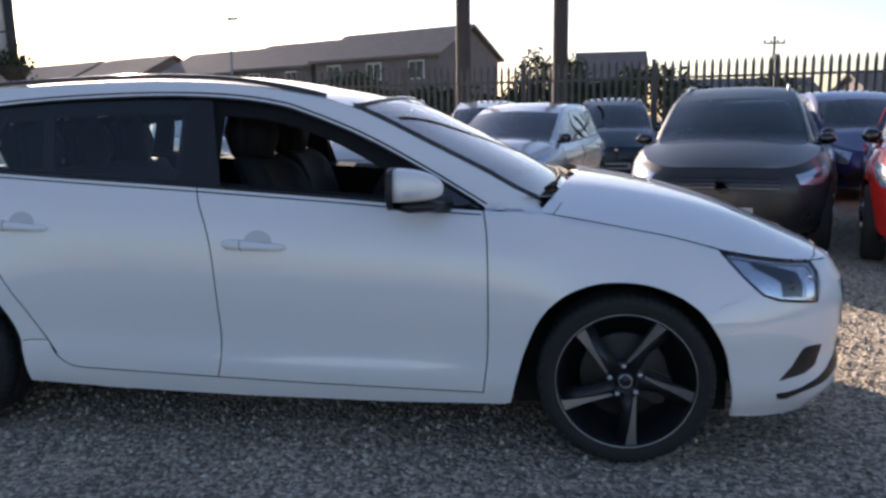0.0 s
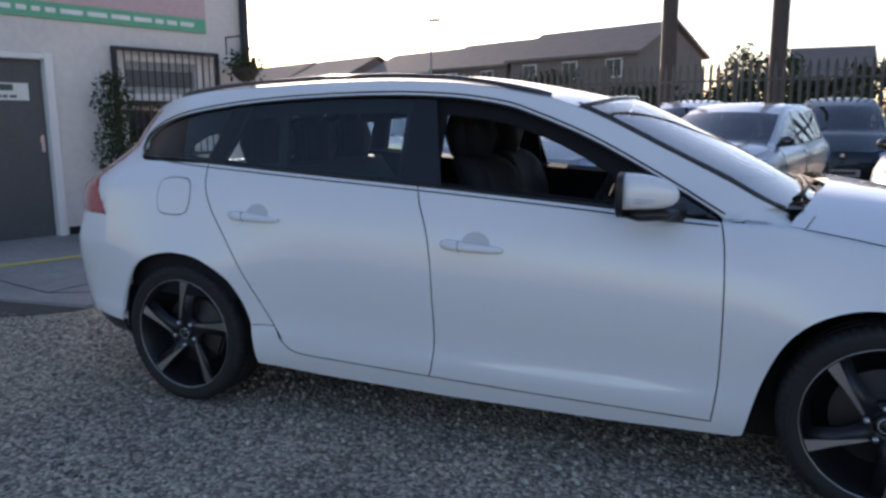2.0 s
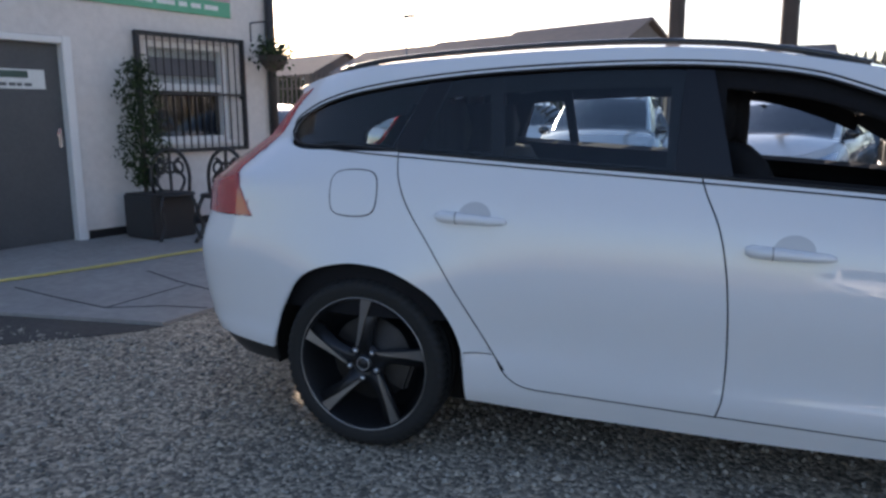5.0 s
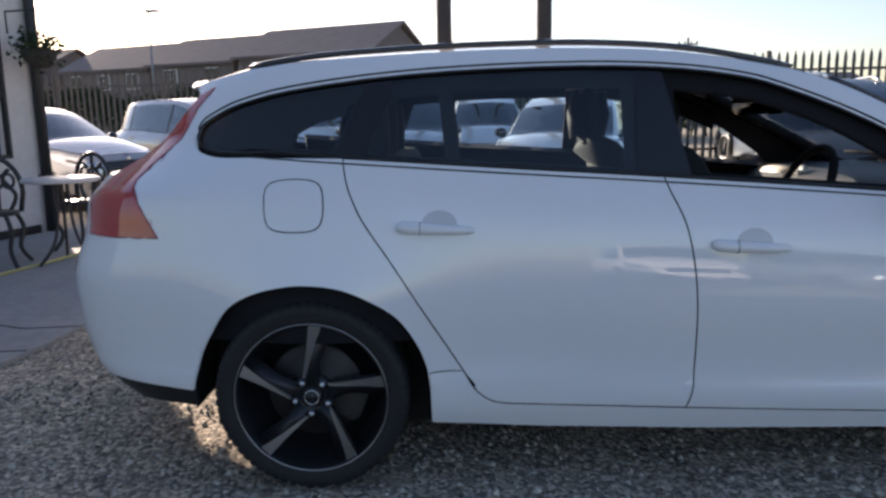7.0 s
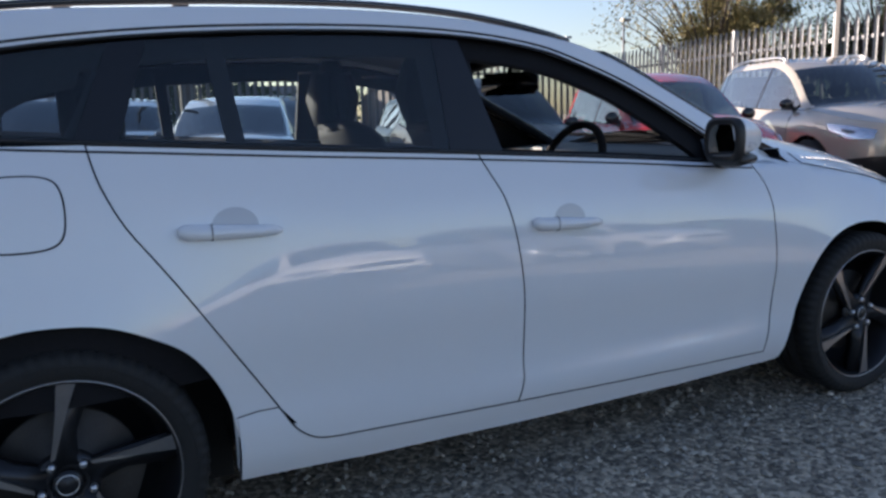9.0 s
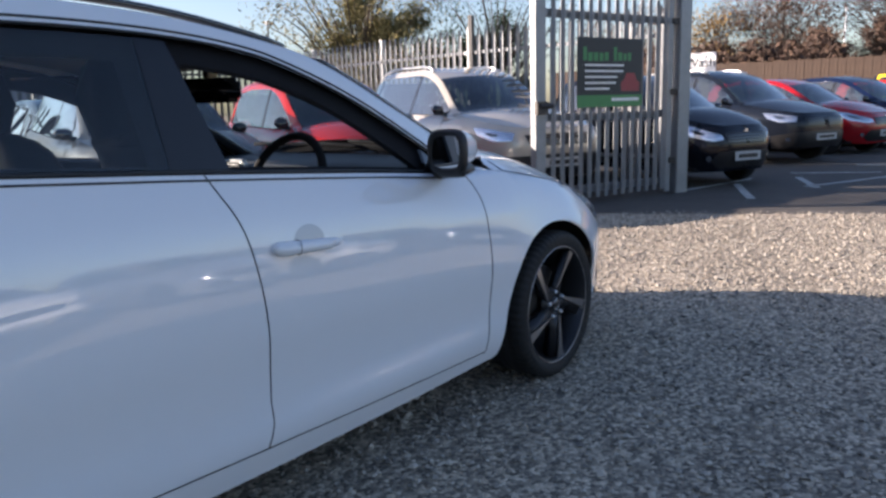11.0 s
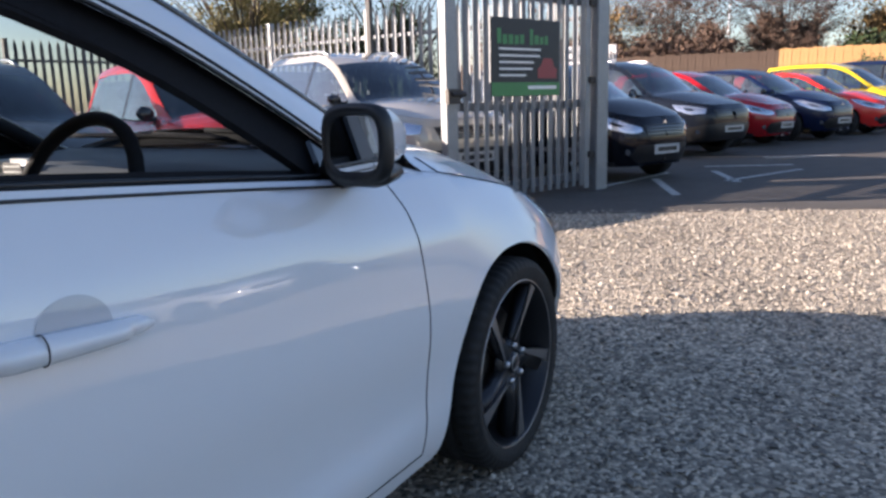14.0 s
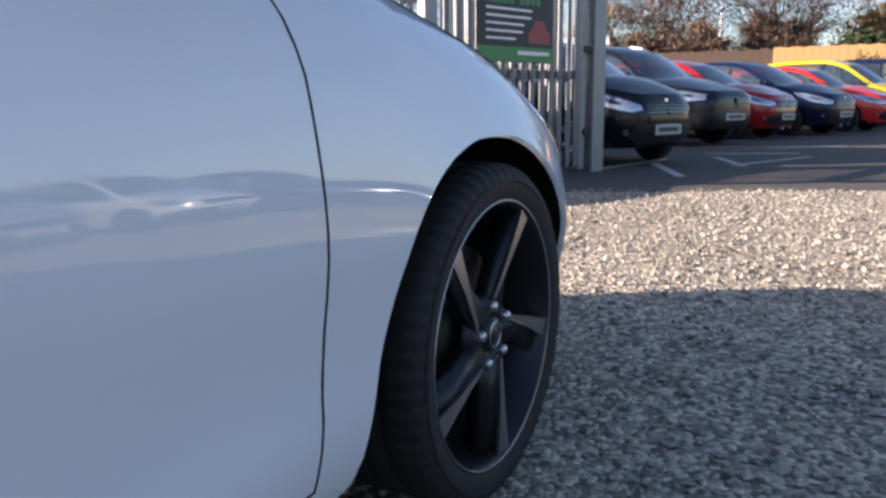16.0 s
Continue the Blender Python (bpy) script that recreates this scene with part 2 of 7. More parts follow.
def inset(poly, d):
    """Move an outline inwards by d."""
    area = sum(poly[j][0] * poly[(j + 1) % len(poly)][1] - poly[(j + 1) % len(poly)][0] * poly[j][1] for j in range(len(poly)))
    s = 1 if area > 0 else -1
    pts = [p for i, p in enumerate(poly) if math.dist(p, poly[i - 1]) > 1e-5]
    out = []
    for i, p in enumerate(pts):
        a, b = pts[i - 1], pts[(i + 1) % len(pts)]
        e1, e2 = Vector((p[0] - a[0], p[1] - a[1])).normalized(), Vector((b[0] - p[0], b[1] - p[1])).normalized()
        n1, n2 = Vector((-e1.y, e1.x)) * s, Vector((-e2.y, e2.x)) * s
        n = n1 + n2
        if n.length < 0.3:
            n = n1
        else:
            n = n / max(0.5, n.length_squared / 2)
        out.append((p[0] + n.x * d, p[1] + n.y * d))
    return out


class CarShape:
    """The skin of a car, x forward from the middle of the wheelbase, given by curves along it."""

    def __init__(self, belt, top, nose, tail, profile, half=1.0, pf=4.0, pr=6.0, flare=0.03, axle=1.388, qf=1.70, qr=1.80, lean=0.42, sill=0.20, front_flare=None, crease=0.0):
        self.crease = crease
        self.front_flare = front_flare or (flare, axle)
        self.belt, self.top, self.nose, self.tail, self.profile = belt, top, nose, tail, profile
        self.half, self.pf, self.pr, self.flare, self.axle, self.qf, self.qr, self.lean, self.sill = half, pf, pr, flare, axle, qf, qr, lean, sill

    def hw(self, x, z):
        lim = self.nose(z) if x > 0 else self.tail(z)
        r = abs(x) / lim
        if r >= 1:
            return 0.0
        p = self.pf if x > 0 else self.pr
        plan = (1 - r ** p) ** (1 / p)
        b = self.belt(x)
        if z <= b:
            w = self.profile((z - self.sill) / (b - self.sill))
            amp, mid = self.front_flare if x > 0 else (self.flare, self.axle)
            fl = amp * math.exp(-((abs(x) - mid) / 0.36) ** 2) * math.exp(-((z - 0.45) / 0.3) ** 2)
            w = w + fl + self.crease * min(1, max(0, (0.98 - x) / 0.4)) * min(1, max(0, (0.235 - (z - self.sill) / (b - self.sill)) / 0.05)) * min(1, max(0, (z - self.sill) / 0.09))
        else:
            t = self.top(x)
            w = self.profile(1.0) - self.lean * (z - b)
            k = (z - (t - 0.09)) / 0.09
            if k > 0:
                w -= 0.03 * min(k, 1.3) ** 2
        k = min(max((z - b + 0.15) / 0.15, 0), 1)
        if x > 0:
            w -= 0.055 * (min(x, 1.1) / 0.87) ** 2 * k * (0.3 if z <= b else 1) if x < 1.1 else 0
        elif x < -1.2:
            w -= 0.10 * ((-1.2 - x) / 0.6) ** 2 * k
        return max(w, 0.02) * plan * self.half

    def point(self, q, z, off=0.0):
        if -self.qr <= q <= self.qf:
            x, y = q, self.hw(q, z)
        else:
            s, lim = (1, self.qf) if q > 0 else (-1, self.qr)
            th = min((abs(q) - lim) / 1.0, 1.0)
            c = lim - 0.45
            phi = math.atan2(self.hw(s * lim, z), 0.45) * (1 - th)
            a, b = 0.0, 2.0
            for _ in range(22):
                m = (a + b) / 2
                if m * math.sin(phi) <= self.hw(s * (c + m * math.cos(phi)), z) and c + m * math.cos(phi) < (self.nose(z) if s > 0 else self.tail(z)):
                    a = m
                else:
                    b = m
            x, y = s * (c + a * math.cos(phi)), a * math.sin(phi)
        if off:
            e = 0.01
            p0 = Vector(self.point(q - e, z)), Vector(self.point(q + e, z)), Vector(self.point(q, z - e)), Vector(self.point(q, z + e))
            n = (p0[1] - p0[0]).cross(p0[3] - p0[2]).normalized()
            if n.y > 0:
                n = -n
            return (x + n.x * off, -y + n.y * off, z + n.z * off)
        return (x, -y, z)

    def normal(self, q, z, e=0.006):
        a, b, c, d = (Vector(self.point(*p)) for p in ((q - e, z), (q + e, z), (q, z - e), (q, z + e)))
        n = (b - a).cross(d - c)
        if n.length < 1e-9:
            return (0, -1, 0)
        n.normalize()
        return tuple(-n) if n.y > 0 else tuple(n)

    def panel(self, name, poly, mat, parent, label="", step=0.05, off=0.0, gap=0.0025, thick=0.012, sides=(1,), smooth=True):
        """A skin panel from its outline (along, height); sides: 1 the right side, -1 the left."""
        if gap:
            poly = inset(poly, gap)
        if sum(poly[j - 1][0] * poly[j][1] - poly[j][0] * poly[j - 1][1] for j in range(len(poly))) < 0:
            poly = poly[::-1]
        index, verts, faces, norms = {}, [], [], []
        for c in tessellate(poly, step):
            f = []
            for p in c:
                key = (round(p[0], 4), round(p[1], 4))
                if key not in index:
                    index[key] = len(verts)
                    verts.append(self.point(p[0], p[1], off))
                    norms.append(self.normal(p[0], p[1]))
                if not f or f[-1] != index[key]:
                    f.append(index[key])
            if f[0] == f[-1]:
                f.pop()
            if len(set(f)) == len(f) and len(f) >= 3:
                faces.append(f)
        if thick:
            count = {}
            for f in faces:
                for i, a in enumerate(f):
                    b = f[(i + 1) % len(f)]
                    count.setdefault((min(a, b), max(a, b)), []).append((a, b))
            inner = {}
            keys = {v: k for k, v in index.items()}
            for e in count.values():
                if len(e) == 1:
                    a, b = e[0]
                    for v in (a, b):
                        if v not in inner:
                            inner[v] = len(verts)
                            q, z = keys[v]
                            verts.append(self.point(q, z, off - thick))
                            norms.append(norms[v])
                    faces.append([b, a, inner[a], inner[b]])
        obs = []
        for s in sides:
            vv = verts if s == 1 else [(v[0], -v[1], v[2]) for v in verts]
            ff = faces if s == 1 else [f[::-1] for f in faces]
            me = mesh_of(name, vv, ff, mat, smooth)
            if smooth:
                me.normals_split_custom_set_from_vertices([(n[0], n[1] * s, n[2]) for n in norms])
            obs.append(put(name, me, parent, label))
        return obs


def sheet(name, fn, nu, nv, mat, parent, label="", smooth=True, thick=0.0):
    """A surface fn(u, v) for u, v in 0..1."""
    verts = [fn(i / nu, j / nv) for i in range(nu + 1) for j in range(nv + 1)]
    faces = [(i * (nv + 1) + j, (i + 1) * (nv + 1) + j, (i + 1) * (nv + 1) + j + 1, i * (nv + 1) + j + 1) for i in range(nu) for j in range(nv)]
    return put(name, mesh_of(name, verts, faces, mat, smooth, weld=0.0008), parent, label)

# ---- the white estate car ----
BELT = table([-2.3, -1.85, -1.75, -1.45, -1.14, -0.81, -0.25, 0.38, 0.80, 0.95, 1.06, 1.14, 1.37, 1.57, 1.70, 2.0, 2.25],
             [1.08, 1.14, 1.125, 1.098, 1.076, 1.052, 1.014, 0.966, 0.93, 0.921, 0.920, 0.908, 0.866, 0.825, 0.79, 0.735, 0.715])
TOP = table([-2.3, -1.84, -1.62, -1.457, -1.12, -0.78, -0.42, -0.147, 0.139, 0.24, 0.34, 0.65, 0.87, 1.06, 1.2],
            [1.30, 1.335, 1.380, 1.398, 1.418, 1.430, 1.430, 1.412, 1.366, 1.345, 1.312, 1.165, 1.055, 0.955, 0.92])
NOSE = table([0.12, 0.2, 0.25, 0.3, 0.36, 0.45, 0.55, 0.6, 0.67, 0.73, 0.8, 1.0, 1.5], [2.145, 2.222, 2.252, 2.256, 2.243, 2.246, 2.256, 2.257, 2.24, 2.20, 2.17, 2.08, 2.0])
TAIL = table([0.2, 0.27, 0.33, 0.45, 0.6, 0.7, 0.84, 0.97, 1.1, 1.2, 1.32, 1.42], [2.08, 2.16, 2.23, 2.29, 2.31, 2.31, 2.26, 2.24, 2.15, 2.05, 1.94, 1.90])
PROFILE = table([-0.1, 0.0, 0.05, 0.10, 0.165, 0.192, 0.215, 0.25, 0.36, 0.48, 0.55, 0.60, 0.66, 0.72, 0.78, 0.83, 0.88, 0.94, 1.0],
                [0.84, 0.858, 0.874, 0.882, 0.8865, 0.8868, 0.8862, 0.8855, 0.890, 0.9005, 0.901, 0.8988, 0.8945, 0.8892, 0.8828, 0.8755, 0.864, 0.840, 0.808])
hero = CarShape(BELT, TOP, NOSE, TAIL, PROFILE, pf=5.4, flare=0.068, front_flare=(0.075, 1.55), crease=0.010)
car = thing("estate_car", "white estate car with dark alloy wheels parked on gravel", "car")

ARCH_R = [(-1.78, 0.27), (-1.784, 0.335), (-1.752, 0.447), (-1.713, 0.522), (-1.645, 0.619), (-1.562, 0.667), (-1.461, 0.692), (-1.38, 0.696), (-1.283, 0.684), (-1.195, 0.649), (-1.107, 0.593), (-1.046, 0.508), (-1.012, 0.423), (-1.001, 0.345), (-1.0, 0.222)]
ARCH_F = [(0.975, 0.205), (1.003, 0.335), (1.038, 0.447), (1.089, 0.555), (1.168, 0.631), (1.267, 0.673), (1.363, 0.684), (1.46, 0.676), (1.556, 0.643), (1.635, 0.589), (1.693, 0.512), (1.732, 0.42), (1.755, 0.305), (1.768, 0.20)]
arch_r, arch_f = curve(ARCH_R, 5), curve(ARCH_F, 5)
AF = len([p for p in arch_f if p[0] < 1.655])
SEAM_R = [(-1.272, 1.085), (-1.262, 1.03), (-1.245, 0.975), (-1.205, 0.891), (-1.117, 0.762), (-0.996, 0.571), (-0.893, 0.405), (-0.852, 0.34), (-0.80, 0.303), (-0.74, 0.293)]
SEAM_B = [(-0.250, 1.014), (-0.232, 0.962), (-0.195, 0.875), (-0.172, 0.775), (-0.158, 0.65), (-0.152, 0.50), (-0.1535, 0.40), (-0.160, 0.325), (-0.176, 0.273)]
SEAM_A = [(0.868, 0.925), (0.885, 0.84), (0.892, 0.70), (0.893, 0.55), (0.888, 0.38), (0.872, 0.248)]
seam_r, seam_b, seam_a = curve(SEAM_R, 4), curve(SEAM_B, 4), curve(SEAM_A, 4)
belt_pts = lambda a, b, n, d=0.0: [(a + (b - a) * i / n, BELT(a + (b - a) * i / n) + d) for i in range(n + 1)]
top_pts = lambda a, b, n, d=0.0: [(a + (b - a) * i / n, TOP(a + (b - a) * i / n) + d) for i in range(n + 1)]

rear_door_poly = seam_r + [(-0.5, 0.284)] + seam_b[::-1] + belt_pts(-0.25, -1.272, 14)[1:-1]
front_door_poly = seam_b + [(0.2, 0.262), (0.5, 0.256)] + seam_a[::-1] + belt_pts(0.868, -0.25, 14)[1:-1]
lamp_top = [(q, BELT(hero.point(q, 0.72)[0]) - 0.002) for q in (1.71, 1.78, 1.86, 1.94, 2.02, 2.075)]
LAMP_LOW = [(2.035, 0.588), (1.976, 0.595), (1.90, 0.606), (1.846, 0.627), (1.817, 0.655)]
LAMP_Q = lamp_top + [(2.073, 0.69)] + LAMP_LOW + [(1.783, 0.693), (1.745, 0.743)]
wing_poly = seam_a + [(0.885, 0.20)] + arch_f[:AF] + [(1.706, 0.60), (1.768, 0.621), (1.817, 0.655), (1.783, 0.693), (1.745, 0.743), (1.71, BELT(1.71) - 0.002)] + belt_pts(1.69, 0.868, 16)[1:]
TAIL_Q = [(-1.865, 0.838), (-1.96, 0.836), (-2.14, 0.836), (-2.15, 0.93), (-2.14, 1.03), (-2.05, 1.09), (-1.96, 1.175), (-1.86, 1.262), (-1.80, 1.30), (-1.74, 1.325), (-1.80, 1.25), (-1.87, 1.16), (-1.94, 1.075), (-1.965, 1.02), (-1.93, 0.95)]
quarter_poly = [p for p in arch_r if p[1] > 0.33 or p[0] > -1.2][::-1] + [(-1.784, 0.335), (-2.0, 0.345), (-2.3, 0.36), (-2.8, 0.36), (-2.8, 0.80), (-2.14, 0.836), (-1.96, 0.836), (-1.865, 0.838), (-1.93, 0.95), (-1.965, 1.02), (-1.94, 1.075), (-1.87, 1.16), (-1.845, 1.19)] + [(-1.80, 1.16)] + curve([(-1.795, 1.15), (-1.775, 1.115), (-1.70, 1.092), (-1.55, 1.09), (-1.272, 1.085)], 4) + seam_r[1:32] + [(-0.893, 0.405), (-0.95, 0.408), (-1.0, 0.404), (-1.0, 0.222)]
sill_poly = [(-1.0, 0.222), (-1.0, 0.404), (-0.893, 0.405), (-0.852, 0.34), (-0.80, 0.303), (-0.74, 0.293), (-0.5, 0.284), (-0.180, 0.273), (0.2, 0.262), (0.5, 0.256), (0.872, 0.248), (0.975, 0.205), (0.95, 0.196), (0.5, 0.186), (-0.12, 0.187), (-0.66, 0.199)]

both = (1, -1)
hero.panel("rear_door", rear_door_poly, WHITE, car, "white rear door panel", sides=both)
hero.panel("front_door", front_door_poly, WHITE, car, "white front door panel", sides=both)
hero.panel("wing", wing_poly, WHITE, car, "white front wing", sides=both, gap=0.0014)
hero.panel("quarter_panel", quarter_poly, WHITE, car, "white rear quarter and bumper skin", sides=both, gap=0.0008)
hero.panel("sill", sill_poly, WHITE, car, "white side sill", sides=both, thick=0.05)

# dark shut lines
for s in both:
    for line in (seam_r + [(-0.5, 0.284), (-0.180, 0.273), (0.2, 0.262), (0.5, 0.256), (0.872, 0.248)], seam_b, seam_a):
        bmm = bmesh.new()
        pts = [Vector(hero.point(p[0], p[1], -0.0005)) for p in line]
        for p in pts:
            p.y *= s
        tube(bmm, pts, 0.0022, 6)
        part("shut_line", bmm, DARK, car)
    bmm = bmesh.new()
    pts = [Vector(hero.point(q, z, -0.0006)) for q, z in ((-1.0, 0.402), (-0.95, 0.407), (-0.893, 0.405))]
    for p in pts:
        p.y *= s
    tube(bmm, pts, 0.0018, 6)
    part("shut_line", bmm, DARK, car)

# bumpers, wrapped round the ends
nose_top = []
for i in range(13):
    q = 2.08 + (2.70 - 2.08) * i / 12
    x = hero.point(q, 0.73)[0]
    nose_top.append((q, BELT(x) - 0.003))
front_bumper_poly = [(1.771, 0.168)] + arch_f[AF - 1:][::-1] + [(1.706, 0.60), (1.768, 0.621)] + LAMP_LOW[::-1] + [(2.074, 0.69)] + nose_top + [(2.70, 0.165), (2.3, 0.155), (2.0, 0.150), (1.9, 0.155)]
hero.panel("front_bumper", front_bumper_poly, WHITE, car, "white front bumper", sides=both, gap=0.0008)
hero.panel("rear_valance", [(-1.775, 0.27), (-1.78, 0.34), (-2.0, 0.345), (-2.3, 0.36), (-2.8, 0.36), (-2.8, 0.26), (-2.2, 0.25), (-1.95, 0.262)], BLACK_TRIM, car, "black lower rear valance", sides=both, off=-0.006)
hero.panel("tailgate", [(-2.14, 0.836), (-2.15, 0.93), (-2.14, 1.03), (-2.8, 1.03), (-2.8, 0.80)], WHITE, car, "white tailgate", sides=both)
EDGE = table([1.02, 1.09, 1.175, 1.262, 1.31], [hero.point(q, z)[0] for q, z in ((-2.14, 1.02), (-2.05, 1.09), (-1.96, 1.175), (-1.86, 1.262), (-1.82, 1.31))])
EDGE_Y = table([1.02, 1.09, 1.175, 1.262, 1.31], [abs(hero.point(q, z)[1]) - 0.02 for q, z in ((-2.14, 1.02), (-2.05, 1.09), (-1.96, 1.175), (-1.86, 1.262), (-1.82, 1.31))])


def tailgate_pt(u, v):
    z = 1.02 + 0.29 * u
    w = 2 * v - 1
    return (EDGE(z) + 0.035 - 0.03 * (1 - w * w), w * EDGE_Y(z), z)
hero.panel("tail_lamp", TAIL_Q, RED_LENS, car, "tall red tail lamp", sides=both, off=0.004, step=0.03)
sheet("tailgate_window", tailgate_pt, 8, 14, GLASS_TINT, car, "dark tailgate glass")
# lower air intakes and splitter line
hero.panel("intake", [(1.91, 0.311), (1.954, 0.362), (1.99, 0.428), (2.011, 0.434), (2.063, 0.432), (2.062, 0.405), (2.047, 0.350), (2.0, 0.325)], BLACK_TRIM, car, "black corner intake", sides=both, off=0.004, step=0.03)
hero.panel("splitter", curve([(1.903, 0.264), (1.957, 0.267), (2.01, 0.283), (2.08, 0.315), (2.16, 0.362), (2.26, 0.41)], 4) + curve([(2.28, 0.36), (2.18, 0.318), (2.09, 0.279), (1.99, 0.253), (1.944, 0.236), (1.912, 0.238)], 4), BLACK_TRIM, car, "black splitter strip", sides=both, off=0.004, step=0.03)
GRILLE = [(2.17, 0.645), (2.40, 0.66), (2.70, 0.665), (2.70, 0.42), (2.28, 0.43), (2.20, 0.48), (2.165, 0.56)]
hero.panel("grille", GRILLE, GLOSS_BLACK, car, "black front grille", sides=both, off=0.001, step=0.04)
for s in both:
    bmm = bmesh.new()
    pts = [Vector(hero.point(q, z, 0.002)) for q, z in [GRILLE[4], GRILLE[5], GRILLE[6], GRILLE[0], GRILLE[1], GRILLE[2]]]
    for p in pts:
        p.y *= s
    tube(bmm, pts, 0.004, 6)
    part("grille_frame", bmm, SATIN, car, "satin silver grille frame", True)
# head lamps: bowl, lens, projector
for s in both:
    hl = hero.panel("head_lamp", LAMP_Q, LAMP_BOWL, car, "head lamp with clear lens", sides=(s,), off=-0.012, step=0.03)[0]
    hero.panel("lens", LAMP_Q, LENS, hl, "clear lamp lens", sides=(s,), off=0.001, step=0.03)
    hero.panel("mask", [(1.826, 0.748), (1.92, 0.727), (1.995, 0.703), (1.998, 0.663), (1.987, 0.612), (1.914, 0.619), (1.918, 0.67), (1.899, 0.69), (1.845, 0.722)], GLOSS_BLACK, hl, "dark lamp mask", sides=(s,), off=-0.009, step=0.03)
    hero.panel("indicator", [(2.005, 0.660), (2.045, 0.663), (2.028, 0.605), (1.994, 0.608)], CHROME, hl, "bright reflector", sides=(s,), off=-0.008, step=0.03)
    hero.panel("light_strip", [(1.788, 0.680), (1.825, 0.645), (1.876, 0.618), (1.890, 0.626), (1.838, 0.657), (1.80, 0.688)], CHROME, hl, "bright strip along the lower edge", sides=(s,), off=-0.008, step=0.03)
    bmm = bmesh.new()
    pts = [Vector(hero.point(q, z, 0.0005)) for q, z in inset(LAMP_Q, 0.006)]
    for p in pts:
        p.y *= s
    tube(bmm, pts, 0.0036, 6, True)
    part("lamp_rim", bmm, BLACK_TRIM, hl, "dark lamp outline", True)
    for q, z, r, mt, lab in ((1.952, 0.662, 0.026, GLOSS_BLACK, "dark round projector lamp"), (2.036, 0.684, 0.014, CHROME, "small round indicator lamp")):
        bmm = bmesh.new()
        c = Vector(hero.point(q, z, -0.6 * r - 0.006))
        c.y *= s
        bmesh.ops.create_uvsphere(bmm, u_segments=16, v_segments=10, radius=r, matrix=Matrix.Translation(c))
        part("projector", bmm, mt, hl, lab, True)
hero.panel("fuel_flap", curve([(-1.505, 1.008), (-1.42, 1.023), (-1.345, 1.008), (-1.328, 0.943), (-1.345, 0.875), (-1.42, 0.860), (-1.50, 0.875), (-1.517, 0.943)], 5, True), WHITE, car, "rounded square fuel flap", off=0.0025, thick=0.006, step=0.03)
hero.panel("fuel_flap_gap", [(-1.42 + (p[0] + 1.42) * 1.018, 0.942 + (p[1] - 0.942) * 1.02) for p in curve([(-1.505, 1.008), (-1.42, 1.023), (-1.345, 1.008), (-1.328, 0.943), (-1.345, 0.875), (-1.42, 0.860), (-1.50, 0.875), (-1.517, 0.943)], 5, True)], DARK, car, "", off=0.001, thick=0, gap=0, step=0.03)

# black inner shell behind the gaps, and wheel wells
hero.panel("inner_shell", [(-0.985, 0.23), (-1.005, 0.43), (-1.04, 0.52), (-1.10, 0.61), (-1.19, 0.67), (-1.283, 0.705), (-1.38, 0.716), (-1.47, 0.712), (-1.575, 0.685), (-1.66, 0.635), (-1.73, 0.53), (-1.785, 0.42), (-2.7, 0.40), (-2.7, 0.80), (-2.1, 0.86), (-2.0, 0.95), (-1.80, 1.09)] + belt_pts(-1.75, 1.6, 20, -0.015) + [(2.0, 0.72), (2.6, 0.70), (2.6, 0.2), (1.79, 0.22), (1.75, 0.43), (1.705, 0.525), (1.645, 0.605), (1.565, 0.66), (1.465, 0.695), (1.363, 0.704), (1.262, 0.692), (1.158, 0.648), (1.075, 0.565), (1.024, 0.452), (0.985, 0.335), (0.95, 0.22)], DARK, car, "", sides=both, off=-0.02, gap=0, thick=0, step=0.08)
for s in both:
    for ax, tag in ((1.388, "front"), (-1.388, "rear")):
        prof = []
        arc = [(math.cos(a), math.sin(a)) for a in [math.pi * (-0.06 + 1.12 * i / 18) for i in range(19)]]

        def well(u, v, ax=ax, s=s, arc=arc):
            k = u * 18
            i = min(int(k), 17)
            c = [arc[i][j] + (arc[i + 1][j] - arc[i][j]) * (k - i) for j in (0, 1)]
            return (ax + 0.412 * c[0], -s * (0.872 - 0.05 * max(0.0, c[0] if ax > 0 else -c[0]) - 0.28 * v), 0.325 + 0.375 * c[1])
        sheet("wheel_well", well, 18, 2, DARK, car)
        put("well_back", mesh_of("well_back", [(ax - 0.42, -s * 0.575, 0.1), (ax + 0.42, -s * 0.575, 0.1), (ax + 0.42, -s * 0.575, 0.72), (ax - 0.42, -s * 0.575, 0.72)], [(0, 1, 2, 3)], DARK, False), car)

# bonnet
BON = table([0.95, 1.06, 1.19, 1.4, 1.63, 1.86, 2.05, 2.15, 2.235], [1.035, 1.036, 1.03, 1.0, 0.95, 0.879, 0.797, 0.753, 0.716])


def bonnet_pt(u, v):
    w = (v * 2 - 1)
    x0 = 1.075 + 0.155 * (1 - w * w)
    x = x0 + (2.202 - x0) * u ** 0.8
    yb = hero.hw(x, BELT(x)) if x < 2.198 else 0.0
    z = BON(x) - (BON(x) - BELT(x)) * abs(w) ** 3.2
    crease = 0.004 * math.exp(-((abs(w) - 0.62) / 0.10) ** 2) * min(1, (2.202 - x) * 2)
    return (x, w * (yb + 0.0005), z + crease)


sheet("bonnet", bonnet_pt, 32, 32, WHITE, car, "white sculpted bonnet")
